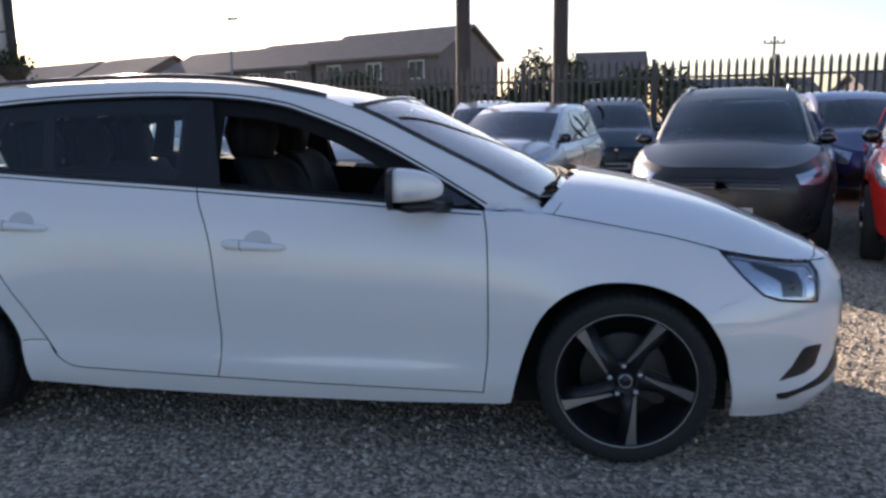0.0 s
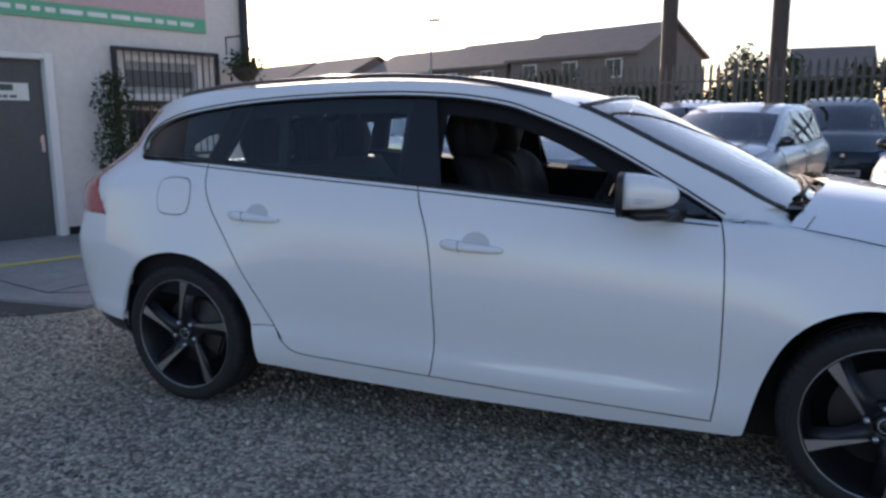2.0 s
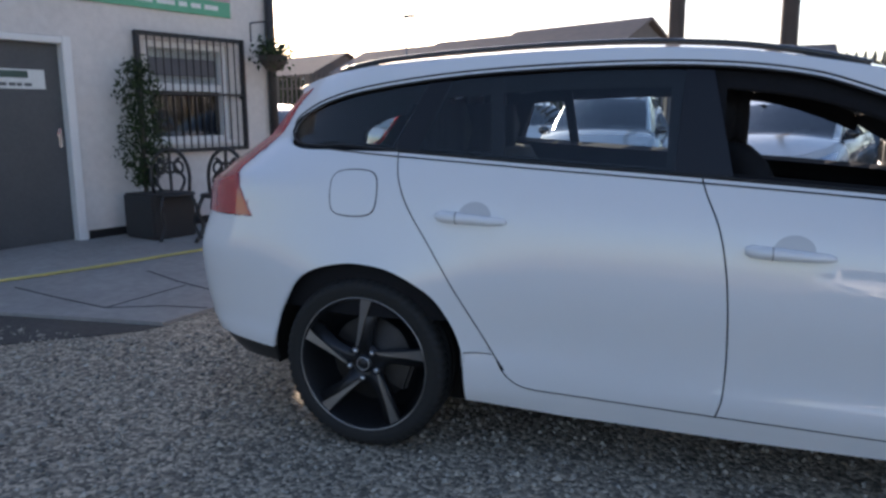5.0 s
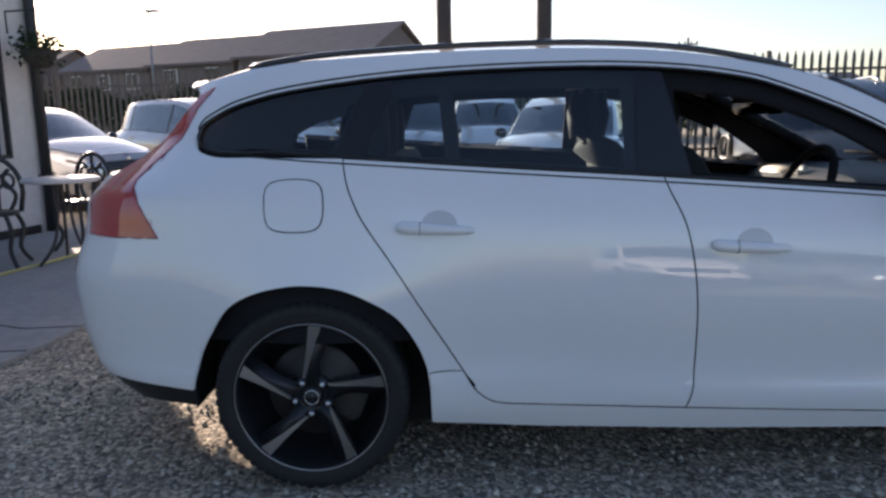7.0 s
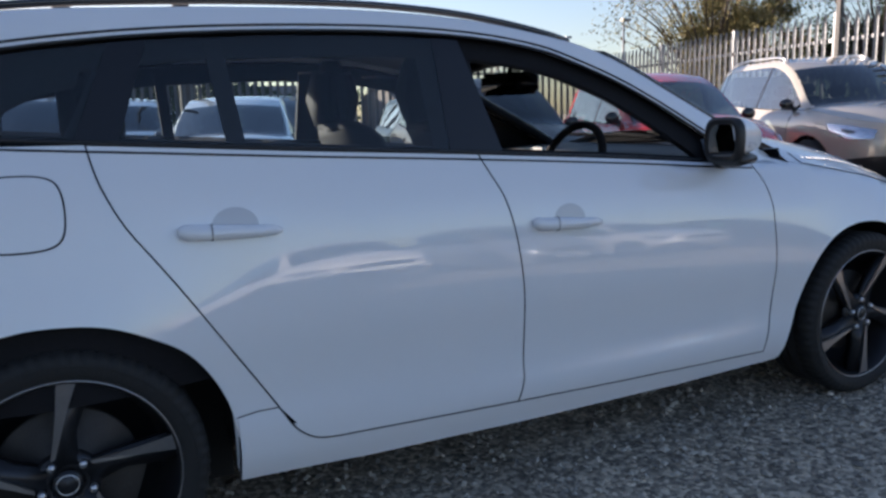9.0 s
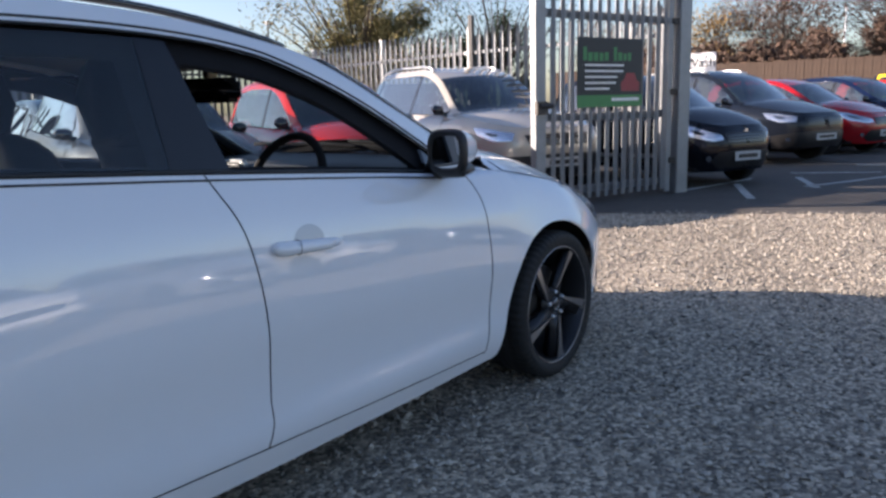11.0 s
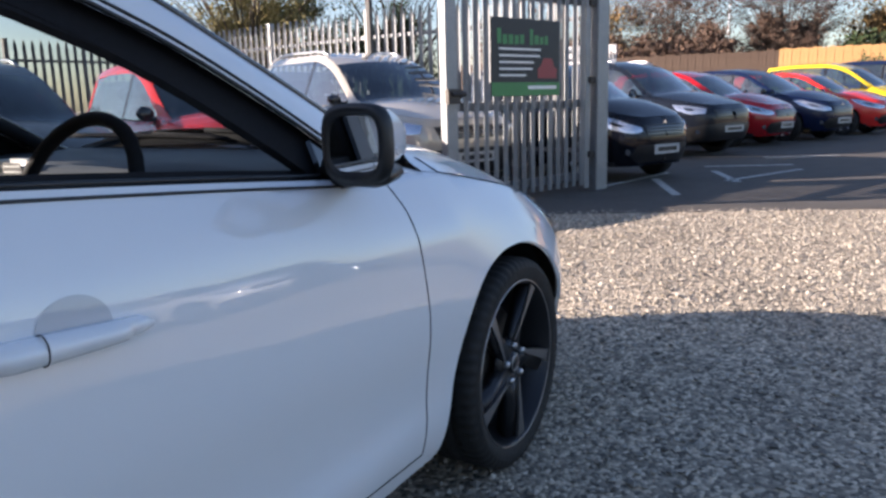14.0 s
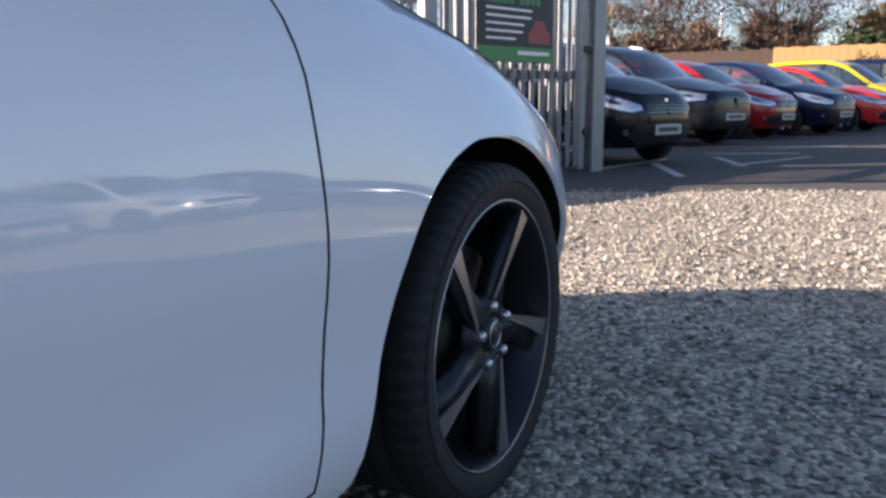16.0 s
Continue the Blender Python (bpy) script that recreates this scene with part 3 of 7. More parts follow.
# shut line of the bonnet, head-lamp end to screen
for s in both:
    bmm = bmesh.new()
    pts = []
    for i in range(25):
        x = 1.12 + 0.58 * i / 24
        p = hero.point(x, BELT(x), 0.0)
        pts.append((p[0], p[1] * s, p[2] + 0.001))
    tube(bmm, pts, 0.0013, 6)
    part("bonnet_seam", bmm, DARK, car)
    bmm = bmesh.new()
    tube(bmm, [Vector(bonnet_pt(u, 0.5 - s * (0.5 - v))) + Vector((0, 0, 0.0012)) for u, v in ((0.86, 0.004), (0.885, 0.025), (0.90, 0.06), (0.935, 0.11), (0.98, 0.19), (0.99, 0.24))], 0.0016, 6)
    part("bonnet_seam", bmm, DARK, car)
    hero.panel("cowl_corner", [(0.94, 0.926), (1.075, 0.916), (1.085, 0.93), (1.07, 0.95), (1.02, 0.972)], WHITE, car, "", sides=(s,), gap=0, step=0.03)

# roof
ROOFX = (-1.80, 0.33)


def roof_pt(u, v):
    x = ROOFX[0] + (ROOFX[1] - ROOFX[0]) * u
    w = v * 2 - 1
    ye = hero.hw(x, TOP(x))
    crown = 0.042 if x < 0 else 0.042 - 0.02 * (x / 0.33)
    return (x + 0.10 * (1 - w * w) * max(0, (x - 0.0) / 0.33), w * ye, TOP(x) + crown * (1 - abs(w) ** 2.4))


sheet("roof", roof_pt, 30, 20, WHITE, car, "white roof")
sheet("roof_lining", lambda u, v: (lambda p: (p[0], p[1] * 0.97, p[2] - 0.03))(roof_pt(0.05 + 0.93 * u, v)), 14, 10, LINING, car)
# rear spoiler lip
YR = hero.hw(-1.80, TOP(-1.80))
sheet("roof_spoiler", lambda u, v: (-1.80 - u * (0.05 + 0.08 * (1 - (2 * v - 1) ** 2)), (2 * v - 1) * (YR - 0.010 * u), TOP(-1.80) + 0.042 * (1 - abs(2 * v - 1) ** 2.4) - 0.022 * u + 0.006 * u * u), 5, 16, WHITE, car, "white roof spoiler")
sheet("spoiler_underside", lambda u, v: (-1.80 - (1 - u) * (0.05 + 0.08 * (1 - (2 * v - 1) ** 2)) + 0.06 * u, (2 * v - 1) * (YR - 0.010 * (1 - u) - 0.03 * u), TOP(-1.80) + 0.042 * (1 - abs(2 * v - 1) ** 2.4) - 0.017 - 0.055 * u), 3, 16, WHITE, car)
# roof rails
for s in both:
    bmm = bmesh.new()
    pts = [(x, -s * (hero.hw(x, TOP(x)) - 0.028), TOP(x) + 0.008 + 0.012 * math.sin(math.pi * min(1, max(0, (x + 1.62) / 1.84))) ** 0.4) for x in [-1.62 + 1.84 * i / 30 for i in range(31)]]
    tube(bmm, pts, 0.011, 8)
    part("roof_rail", bmm, GLOSS_BLACK, car, "black roof rail", True)

# windscreen
def screen_pt(u, v):
    w = v * 2 - 1
    x = 0.345 + (1.065 - 0.345) * u
    ye = hero.hw(x, TOP(x)) - 0.012
    bulge = 0.10 + 0.05 * u
    return (x + bulge * (1 - w * w), w * ye, TOP(x) + 0.004 + 0.03 * (1 - w * w) * (1 - u) + 0.012 * (1 - w * w))


sheet("windscreen", screen_pt, 16, 20, SCREEN_GLASS, car, "clear windscreen")
for s in (0, 1):
    bmm = bmesh.new()
    tube(bmm, [Vector(screen_pt(i / 20, s)) + Vector((0, 0, 0.004)) for i in range(21)], 0.009, 6)
    part("screen_trim", bmm, GLOSS_BLACK, car, "black windscreen trim", True)
    bmm = bmesh.new()
    tube(bmm, [(lambda p: (p[0] - 0.012, p[1] * 0.970, p[2] - 0.022))(screen_pt(i / 16, s)) for i in range(17)], 0.021, 8)
    part("screen_pillar_lining", bmm, CABIN, car, "dark inner pillar trim", True)
bmm = bmesh.new()
tube(bmm, [Vector(screen_pt(0.0, i / 20)) + Vector((0, 0, 0.003)) for i in range(21)], 0.008, 6)
part("screen_trim", bmm, GLOSS_BLACK, car, "", True)
sheet("scuttle", lambda u, v: (lambda p, q: tuple(np.array(p) * (1 - u) + np.array(q) * u - np.array((0, 0, 0.018 * math.sin(math.pi * u)))))(screen_pt(0.985, v), bonnet_pt(0.02, v)), 4, 20, BLACK_TRIM, car, "black scuttle panel")
# wipers
for y0, y1 in ((-0.58, 0.05), (0.02, 0.62)):
    bmm = bmesh.new()
    v0, v1 = 0.5 + y0 / 1.4, 0.5 + y1 / 1.4
    tube(bmm, [Vector(screen_pt(0.97 - 0.08 * i / 8, v0 + (v1 - v0) * i / 8)) + Vector((0.004, 0, 0.014)) for i in range(9)], 0.009, 6)
    tube(bmm, [Vector(screen_pt(1.03, v0 - 0.02)) + Vector((0.03, 0, 0.005)), Vector(screen_pt(0.97, v0 + 0.05)) + Vector((0.01, 0, 0.022)), Vector(screen_pt(0.93, v0 + 0.5 * (v1 - v0))) + Vector((0.01, 0, 0.022))], 0.007, 6)
    part("wiper", bmm, CABIN, car, "black wiper", True)

# side windows: frame strip, black pillars, glass
wu = curve([(-1.79, 1.155), (-1.77, 1.20), (-1.70, 1.240), (-1.618, 1.270), (-1.455, 1.306), (-1.126, 1.346), (-0.788, 1.366), (-0.44, 1.371), (-0.17, 1.358), (0.03, 1.330), (0.16, 1.293), (0.395, 1.199), (0.65, 1.065), (0.875, 0.932)], 5)
wl = belt_pts(0.868, -1.60, 26, 0.0) + curve([(-1.60, 1.098), (-1.70, 1.103), (-1.765, 1.122), (-1.79, 1.155)], 3)[1:-1]
open_poly = wu + wl[1:]
in1 = inset(open_poly, 0.013)
rail_upper = top_pts(-1.86, 1.06, 34, 0.0)
side_rail_poly = [(-1.845, 1.19), (-1.81, 1.30), (-1.86, 1.325)] + rail_upper + [(1.06, 0.945), (0.95, 0.93), (0.868, 0.927)] + wu[::-1] + [(-1.80, 1.16)]
hero.panel("roof_side", side_rail_poly, WHITE, car, "white roof side and pillar", sides=both, gap=0.001, step=0.04)
for s in both:
    # bright and black strips round the opening
    bmm = bmesh.new()
    pts = [Vector(hero.point(p[0], p[1], 0.0005)) for p in inset(open_poly, 0.004)[::2]]
    for p in pts:
        p.y *= s
    tube(bmm, pts, 0.0048, 6, True)
    part("window_seal", bmm, BLACK_TRIM, car, "black window seal", True)
    bmm = bmesh.new()
    pts = [Vector(hero.point(p[0], p[1] + 0.012, 0.001)) for p in wu[2:]]
    for p in pts:
        p.y *= s
    tube(bmm, pts, 0.0035, 6)
    pts = [Vector(hero.point(p[0], p[1] - 0.016, 0.001)) for p in belt_pts(0.86, -1.60, 24)]
    for p in pts:
        p.y *= s
    tube(bmm, pts, 0.003, 6)
    part("drip_line", bmm, BLACK_TRIM, car, "", True)


def window_band(x0, x1, lean0, lean1, d=0.013):
    """The part of the side window band between two leaning lines (x at the belt, x at the top)."""
    out = []
    for p in in1:
        out.append(p)
    for axis_x, lean, less in ((x0, lean0, False), (x1, lean1, True)):
        res = []
        for i, a in enumerate(out):
            b = out[(i + 1) % len(out)]
            fa = a[0] - (axis_x + lean * (a[1] - 1.0))
            fb = b[0] - (axis_x + lean * (b[1] - 1.0))
            ia, ib = (fa <= 0) == less, (fb <= 0) == less
            if ia:
                res.append(a)
            if ia != ib:
                t = fa / (fa - fb)
                res.append((a[0] + t * (b[0] - a[0]), a[1] + t * (b[1] - a[1])))
        out = res
    return out


hero.panel("rear_quarter_glass", window_band(-3, -1.335, 0, 0.42), GLASS_TINT, car, "tinted rear quarter glass", sides=both, off=-0.008, thick=0, gap=0)
hero.panel("rear_pillar", window_band(-1.335, -1.235, 0.42, 0.38), PILLAR_BLACK, car, "gloss black pillar", sides=both, off=-0.006, gap=0)
hero.panel("rear_door_glass", window_band(-1.235, -0.335, 0.38, 0.05), GLASS_TINT, car, "tinted rear door glass", sides=both, off=-0.008, thick=0, gap=0)
hero.panel("centre_pillar", window_band(-0.335, -0.155, 0.05, -0.22), PILLAR_BLACK, car, "gloss black centre pillar", sides=both, off=-0.006, gap=0)
hero.panel("front_door_glass", window_band(-0.155, 0.70, -0.22, 0), GLASS_CLEAR, car, "clear front door glass", sides=(-1,), off=-0.008, thick=0, gap=0)
hero.panel("mirror_corner", window_band(0.70, 3, 0, 0), GLOSS_BLACK, car, "black mirror triangle", sides=both, off=-0.006, gap=0)
# inner pillar linings seen through the glass
for s in both:
    for (x0, l0, w) in ((-1.33, 0.40, 0.10), (-0.36, 0.0, 0.17)):
        poly = [(x0, BELT(x0)), (x0 + w, BELT(x0 + w)), (x0 + w + l0 * 0.34, 1.36), (x0 + l0 * 0.34, 1.35)]
        hero.panel("pillar_lining", poly, CABIN, car, "", sides=(s,), off=-0.03, gap=0, thick=0.02)
    hero.panel("pillar_lining", [(-1.84, 1.10), (-1.44, 1.09), (-1.462, 1.145), (-1.44, 1.185), (-1.37, 1.222), (-1.28, 1.24), (-1.25, 1.33), (-1.84, 1.32)] if s == 1 else [(-1.84, 1.10), (-1.76, 1.095), (-1.72, 1.18), (-1.66, 1.30), (-1.84, 1.32)], CABIN, car, "", sides=(s,), off=-0.035, gap=0, thick=0.02)
    hero.panel("lamp_lining", TAIL_Q, CABIN, car, "", sides=(s,), off=-0.03, gap=0, thick=0)
    edge = [(-0.06, 1.312), (0.13, 1.257), (0.365, 1.150), (0.60, 1.012), (0.70, 0.945)] if s == 1 else [(-0.06, 1.33), (0.13, 1.285), (0.365, 1.190), (0.60, 1.045), (0.72, 0.950)]
    poly = curve(edge, 4) + curve([(1.01, 0.955), (0.85, 1.045), (0.62, 1.16), (0.34, 1.295), (0.16, 1.35)], 4)
    hero.panel("front_pillar_lining", poly, CABIN, car, "", sides=(s,), off=-0.028, gap=0, thick=0.02)
    poly = [(p[0], p[1] + 0.03) for p in wu[16:56:3]] + [(p[0], p[1] - 0.055) for p in wu[16:56:3]][::-1]
    hero.panel("header_lining", poly, CABIN, car, "", sides=(s,), off=-0.03, gap=0, thick=0.02)

# door handles, each over a flat patch whose darker tone paints the scoop's shade
def handle(cx, cz, s, tilt):
    bmm = bmesh.new()
    n = 14
    rings = []
    for i in range(n + 1):
        u = i / n
        x = cx - 0.123 + 0.246 * u
        z = cz + tilt * (u - 0.5) * 0.246
        hgt = 0.020 - 0.008 * u ** 2
        if i in (0, n):
            hgt *= 0.5
        out = 0.030 if 0.08 < u < 0.85 else (0.020 if u <= 0.08 else 0.012)
        ring = []
        for k in range(10):
            a = 2 * math.pi * k / 10
            p = Vector(hero.point(x, z + hgt * math.sin(a), 0))
            p.y -= out * 0.5 + (0.5 * out + 0.004) * math.cos(a)
            p.y *= s
            ring.append(bmm.verts.new(p))
        rings.append(ring)
    for r0, r1 in zip(rings, rings[1:]):
        for k in range(10):
            bmm.faces.new((r0[k], r0[(k + 1) % 10], r1[(k + 1) % 10], r1[k]))
    bmm.faces.new(rings[0])
    bmm.faces.new(rings[-1][::-1])
    bmesh.ops.recalc_face_normals(bmm, faces=bmm.faces)
    ob = part("door_handle", bmm, WHITE, car, "white pull handle", True)
    bmm = bmesh.new()
    pts = []
    for k in range(13):
        a = 2 * math.pi * k / 12
        p = Vector(hero.point(cx - 0.05, cz + 0.004, 0))
        pts.append((cx - 0.048 + 0.0, p.y * s - 0.0345 * s + 0.016 * s * (1 - math.cos(a)) * 1.0, cz + tilt * -0.048 + 0.021 * math.sin(a)))
    tube(bmm, pts[:-1], 0.0011, 5, True)
    part("handle_joint", bmm, DARK, ob)
    dish = [(cx + 0.012 + 0.056 * math.cos(a), cz + 0.012 + (0.044 if math.sin(a) > 0 else 0.022) * math.sin(a)) for a in [2 * math.pi * k / 24 for k in range(24)]]
    hero.panel("scoop_shade_patch", dish, SCOOP_SHADE, ob, "flat patch toned darker for the shade in the handle scoop", sides=(s,), off=0.0012, gap=0, thick=0, step=0.02)


SCOOP_SHADE = plain("recess_shade_paint", (0.50, 0.51, 0.53), 0.4, coat=0.6, var=0.02)
for s in both:
    handle(0.006, 0.800, s, -0.055)
    handle(-0.976, 0.868, s, -0.06)

# wing mirrors
def door_mirror(s):
    bmm = bmesh.new()
    bmesh.ops.create_uvsphere(bmm, u_segments=28, v_segments=16, radius=1.0)
    for v in bmm.verts:
        x, y, z = v.co
        px = max(abs(x), 1e-6) ** 0.62 * math.copysign(1, x)
        py = max(abs(y), 1e-6) ** 0.75 * math.copysign(1, y)
        pz = max(abs(z), 1e-6) ** 0.72 * math.copysign(1, z)
        d = max(0.0, (px + 0.36) / 1.36)
        v.co = Vector((0.602 + (0.140 if px > 0 else 0.100) * max(px, -0.36), -s * (0.953 + 0.070 * py * (1 - 0.55 * d) - 0.018 * d), 1.022 + (0.072 * pz * (1 - 0.42 * d * d) if pz > 0 else 0.052 * pz * (1 - 0.12 * d))))
    shell = part("door_mirror", bmm, WHITE, car, "white door mirror with black back", True)
    bmm = bmesh.new()
    loop = []
    for k in range(28):
        a = 2 * math.pi * k / 28
        c, sn = math.cos(a), math.sin(a)
        loop.append((-s * (0.955 + 0.074 * math.copysign(abs(c) ** 0.6, c)), 1.020 + 0.074 * math.copysign(abs(sn) ** 0.6, sn)))
    r0 = [bmm.verts.new((0.576, *p)) for p in loop]
    r1 = [bmm.verts.new((0.553, *p)) for p in loop]
    mid = lambda p, k: (-s * 0.955 + (p[0] + s * 0.955) * k, 1.020 + (p[1] - 1.020) * k)
    r2 = [bmm.verts.new((0.548, *mid(p, 0.78))) for p in loop]
    r3 = [bmm.verts.new((0.570, *mid(p, 0.68))) for p in loop]
    for a, b in ((r0, r1), (r1, r2), (r2, r3)):
        for k in range(28):
            bmm.faces.new((a[k], a[(k + 1) % 28], b[(k + 1) % 28], b[k]))
    bmesh.ops.recalc_face_normals(bmm, faces=bmm.faces)
    part("mirror_case", bmm, BLACK_TRIM, shell, "black mirror surround", True)
    bmm = bmesh.new()
    bmm.faces.new([bmm.verts.new((0.5575 + 0.20 * (abs(mid(p, 0.69)[0]) - 0.952) + 0.06 * (mid(p, 0.69)[1] - 1.020), *mid(p, 0.69))) for p in (loop if s == 1 else loop[::-1])])
    part("mirror_glass", bmm, MIRROR, shell, "mirror glass")
    bmm = bmesh.new()
    tube(bmm, [(0.72, -s * 0.79, 0.955), (0.68, -s * 0.86, 0.955), (0.64, -s * 0.92, 0.965)], [0.045, 0.03, 0.028], 10)
    part("mirror_stalk", bmm, BLACK_TRIM, shell, "black mirror stalk", True)
    bmm = bmesh.new()
    tube(bmm, [(0.61 + 0.022 * k, -s * (1.012 - 0.005 * k * k), 1.005) for k in range(4)], 0.010, 6)
    part("side_repeater", bmm, LENS, shell, "clear side repeater", True)
    bmm = bmesh.new()
    tube(bmm, [(0.562, -s * 0.93, 0.958), (0.62, -s * 0.945, 0.954), (0.70, -s * 0.93, 0.956), (0.735, -s * 0.90, 0.960)], [0.020, 0.030, 0.027, 0.012], 10)
    for v in bmm.verts:
        v.co.y = -s * 0.94 + (v.co.y + s * 0.94) * 1.45
        v.co.z = 0.956 + (v.co.z - 0.956) * 0.75
    part("mirror_base", bmm, BLACK_TRIM, shell, "black lower mirror cover", True)


for s in both:
    door_mirror(s)


# wheels
def wheel(ax, s):
    hub = part("wheel", boxed((-0.03, -0.02, -0.03), (0.03, 0.02, 0.03), 0.008), RIM_DARK, car, "dark five-spoke alloy wheel with machined faces", True, Matrix.Translation((ax, -s * 0.803, 0.319)) @ Matrix.Rotation(0 if s == 1 else math.pi, 4, "Z"))
    prof = [(0.245, -0.1), (0.2599, -0.108), (0.28, -0.112), (0.2975, -0.108), (0.308, -0.098), (0.3137, -0.085), (0.315, -0.06), (0.315, -0.045), (0.308, -0.042), (0.308, -0.034), (0.315, -0.031), (0.3154, 0.0), (0.3154, 0.006), (0.308, 0.009), (0.308, 0.018), (0.3154, 0.021), (0.3154, 0.055), (0.308, 0.058), (0.308, 0.066), (0.315, 0.069), (0.3124, 0.095), (0.2931, 0.11), (0.2599, 0.108), (0.245, 0.1)]
    # shoulder blocks, with grooves between them
    n, m = 256, len(prof)
    v = []
    for k in range(n):
        a = 2 * math.pi * k / n
        step = -0.0035 if k % 4 == 0 else 0.003
        for r, h in prof:
            q = r + (step if h < -0.044 and r > 0.296 else 0)
            v.append((q * math.cos(a), h - (0.002 if q > r else 0), q * math.sin(a)))
    f = [(k * m + i, k * m + i + 1, (k + 1) % n * m + i + 1, (k + 1) % n * m + i) for k in range(n) for i in range(m - 1)]
    tyre = put("tyre", mesh_of("tyre", v, f, RUBBER), hub, "black road tyre")
    # raised sidewall lettering band
    v, f = lathe([(0.284, -0.1135), (0.286, -0.1148), (0.288, -0.1140)], 72)
    put("sidewall_ring", mesh_of("sidewall_ring", v, f, RUBBER), tyre)
    v, f = lathe([(0.2515, -0.100), (0.2518, -0.105), (0.2500, -0.107), (0.2472, -0.1050)], 72)
    put("rim_lip", mesh_of("rim_lip", v, f, MACHINED), hub, "bright machined rim lip")
    v, f = lathe([(0.2472, -0.1048), (0.242, -0.098), (0.236, -0.06), (0.215, -0.02), (0.205, 0.09), (0.0, 0.095)], 60)
    put("rim_barrel", mesh_of("rim_barrel", v, f, RIM_DARK), hub, "dark rim barrel")
    v, f = lathe([(0.16, -0.012), (0.155, -0.018), (0.085, -0.018), (0.08, -0.03), (0.0, -0.03)], 48)
    put("brake_disc", mesh_of("brake_disc", v, f, IRON), hub, "grey brake disc")
    bmm = boxed((0.05, -0.035, -0.06), (0.17, 0.02, 0.06), 0.012)
    part("brake_caliper", bmm, IRON, hub, "grey brake caliper", False, Matrix.Rotation(radians(20), 4, "Y"))
    for k in range(5):
        rot = Matrix.Rotation(radians(72 * k + SPIN[ax > 0]), 4, "Y")
        # dark flank of the spoke
        pts = [(0.030, -0.028, -0.086), (0.034, 0.036, -0.086), (0.10, 0.031, -0.0885), (0.238, 0.020, -0.097), (0.238, -0.062, -0.074), (0.12, -0.022, -0.080)]
        bmm = bmesh.new()
        top = [bmm.verts.new((p[0], p[2], p[1])) for p in pts]
        bot = [bmm.verts.new((p[0], p[2] + 0.045, p[1] * 0.7)) for p in pts]
        bmm.faces.new(top)
        bmm.faces.new(bot[::-1])
        for i in range(6):
            bmm.faces.new((top[i], bot[i], bot[(i + 1) % 6], top[(i + 1) % 6]))
        bmesh.ops.recalc_face_normals(bmm, faces=bmm.faces)
        bmesh.ops.bevel(bmm, geom=bmm.edges[:], offset=0.004, segments=2, affect="EDGES")
        sp = part("spoke", bmm, RIM_DARK, hub, "dark twisted spoke", True, rot)
        pts = [(0.064, 0.024, -0.0905), (0.060, 0.034, -0.0900), (0.105, 0.0275, -0.0935), (0.165, 0.0205, -0.0975), (0.243, 0.016, -0.1020), (0.241, -0.024, -0.0985), (0.170, -0.0015, -0.0965), (0.110, 0.0125, -0.0935)]
        bmm = bmesh.new()
        top = [bmm.verts.new((p[0], p[2], p[1])) for p in pts]
        bot = [bmm.verts.new((p[0], p[2] + 0.008, p[1])) for p in pts]
        bmm.faces.new(top)
        for i in range(8):
            bmm.faces.new((top[i], bot[i], bot[(i + 1) % 8], top[(i + 1) % 8]))
        bmesh.ops.recalc_face_normals(bmm, faces=bmm.faces)
        part("spoke_face", bmm, MACHINED, sp, "bright machined spoke face")
        a = radians(72 * k + 36 + SPIN[ax > 0])
        v, f = lathe([(0.0, -0.010), (0.008, -0.009), (0.010, -0.002), (0.010, 0.02)], 10)
        put("wheel_bolt", mesh_of("wheel_bolt", v, f, SATIN), hub, "silver wheel bolt", Matrix.Translation((0.056 * math.cos(a), -0.090, -0.056 * math.sin(a))))
    v, f = lathe([(0.075, -0.060), (0.070, -0.082), (0.040, -0.086), (0.034, -0.080)], 36)
    put("hub_boss", mesh_of("hub_boss", v, f, RIM_DARK), hub)
    v, f = lathe([(0.034, -0.078), (0.030, -0.092), (0.0, -0.095)], 28)
    cap = put("centre_cap", mesh_of("centre_cap", v, f, RIM_DARK), hub, "dark centre cap with silver ring")
    v, f = lathe([(0.022, -0.0940), (0.0235, -0.0955), (0.025, -0.0938)], 28)
    put("cap_ring", mesh_of("cap_ring", v, f, SATIN), cap)


SPIN = {True: 11, False: 58}
for s in both:
    wheel(1.388, s)
    wheel(-1.388, s)

# cabin
part("cabin_floor", boxed((-0.96, -0.82, 0.21), (0.94, 0.82, 0.26)), DARK, car)
for s in both:
    hero.panel("door_card", [(-1.75, 0.5)] + [(0.9, 0.5)] + belt_pts(0.88, -1.75, 20, -0.008), CABIN, car, "dark door lining", sides=(s,), off=-0.05, gap=0, thick=0, step=0.1)
    hero.panel("door_top", belt_pts(0.86, -1.70, 20, 0.034) + [(x, BELT(x) - 0.02) for x in [-1.70 + 2.56 * i / 20 for i in range(21)]], CABIN, car, "", sides=(s,), off=-0.045, gap=0, thick=0.05, step=0.1)
dash = [(0.55, 0.62), (0.56, 0.84), (0.60, 0.915), (0.68, 0.945), (0.80, 0.955), (1.12, 0.965), (1.14, 0.5), (0.60, 0.5)]
vv, ff = [], []
for y in (-0.70, -0.35, 0, 0.35, 0.70):
    vv += [(x, y, z + (0.018 if abs(y + 0.35) < 0.1 and z > 0.9 and x < 0.75 else 0)) for x, z in dash]
for i in range(4):
    for j in range(8):
        ff.append((i * 8 + j, i * 8 + (j + 1) % 8, (i + 1) * 8 + (j + 1) % 8, (i + 1) * 8 + j))
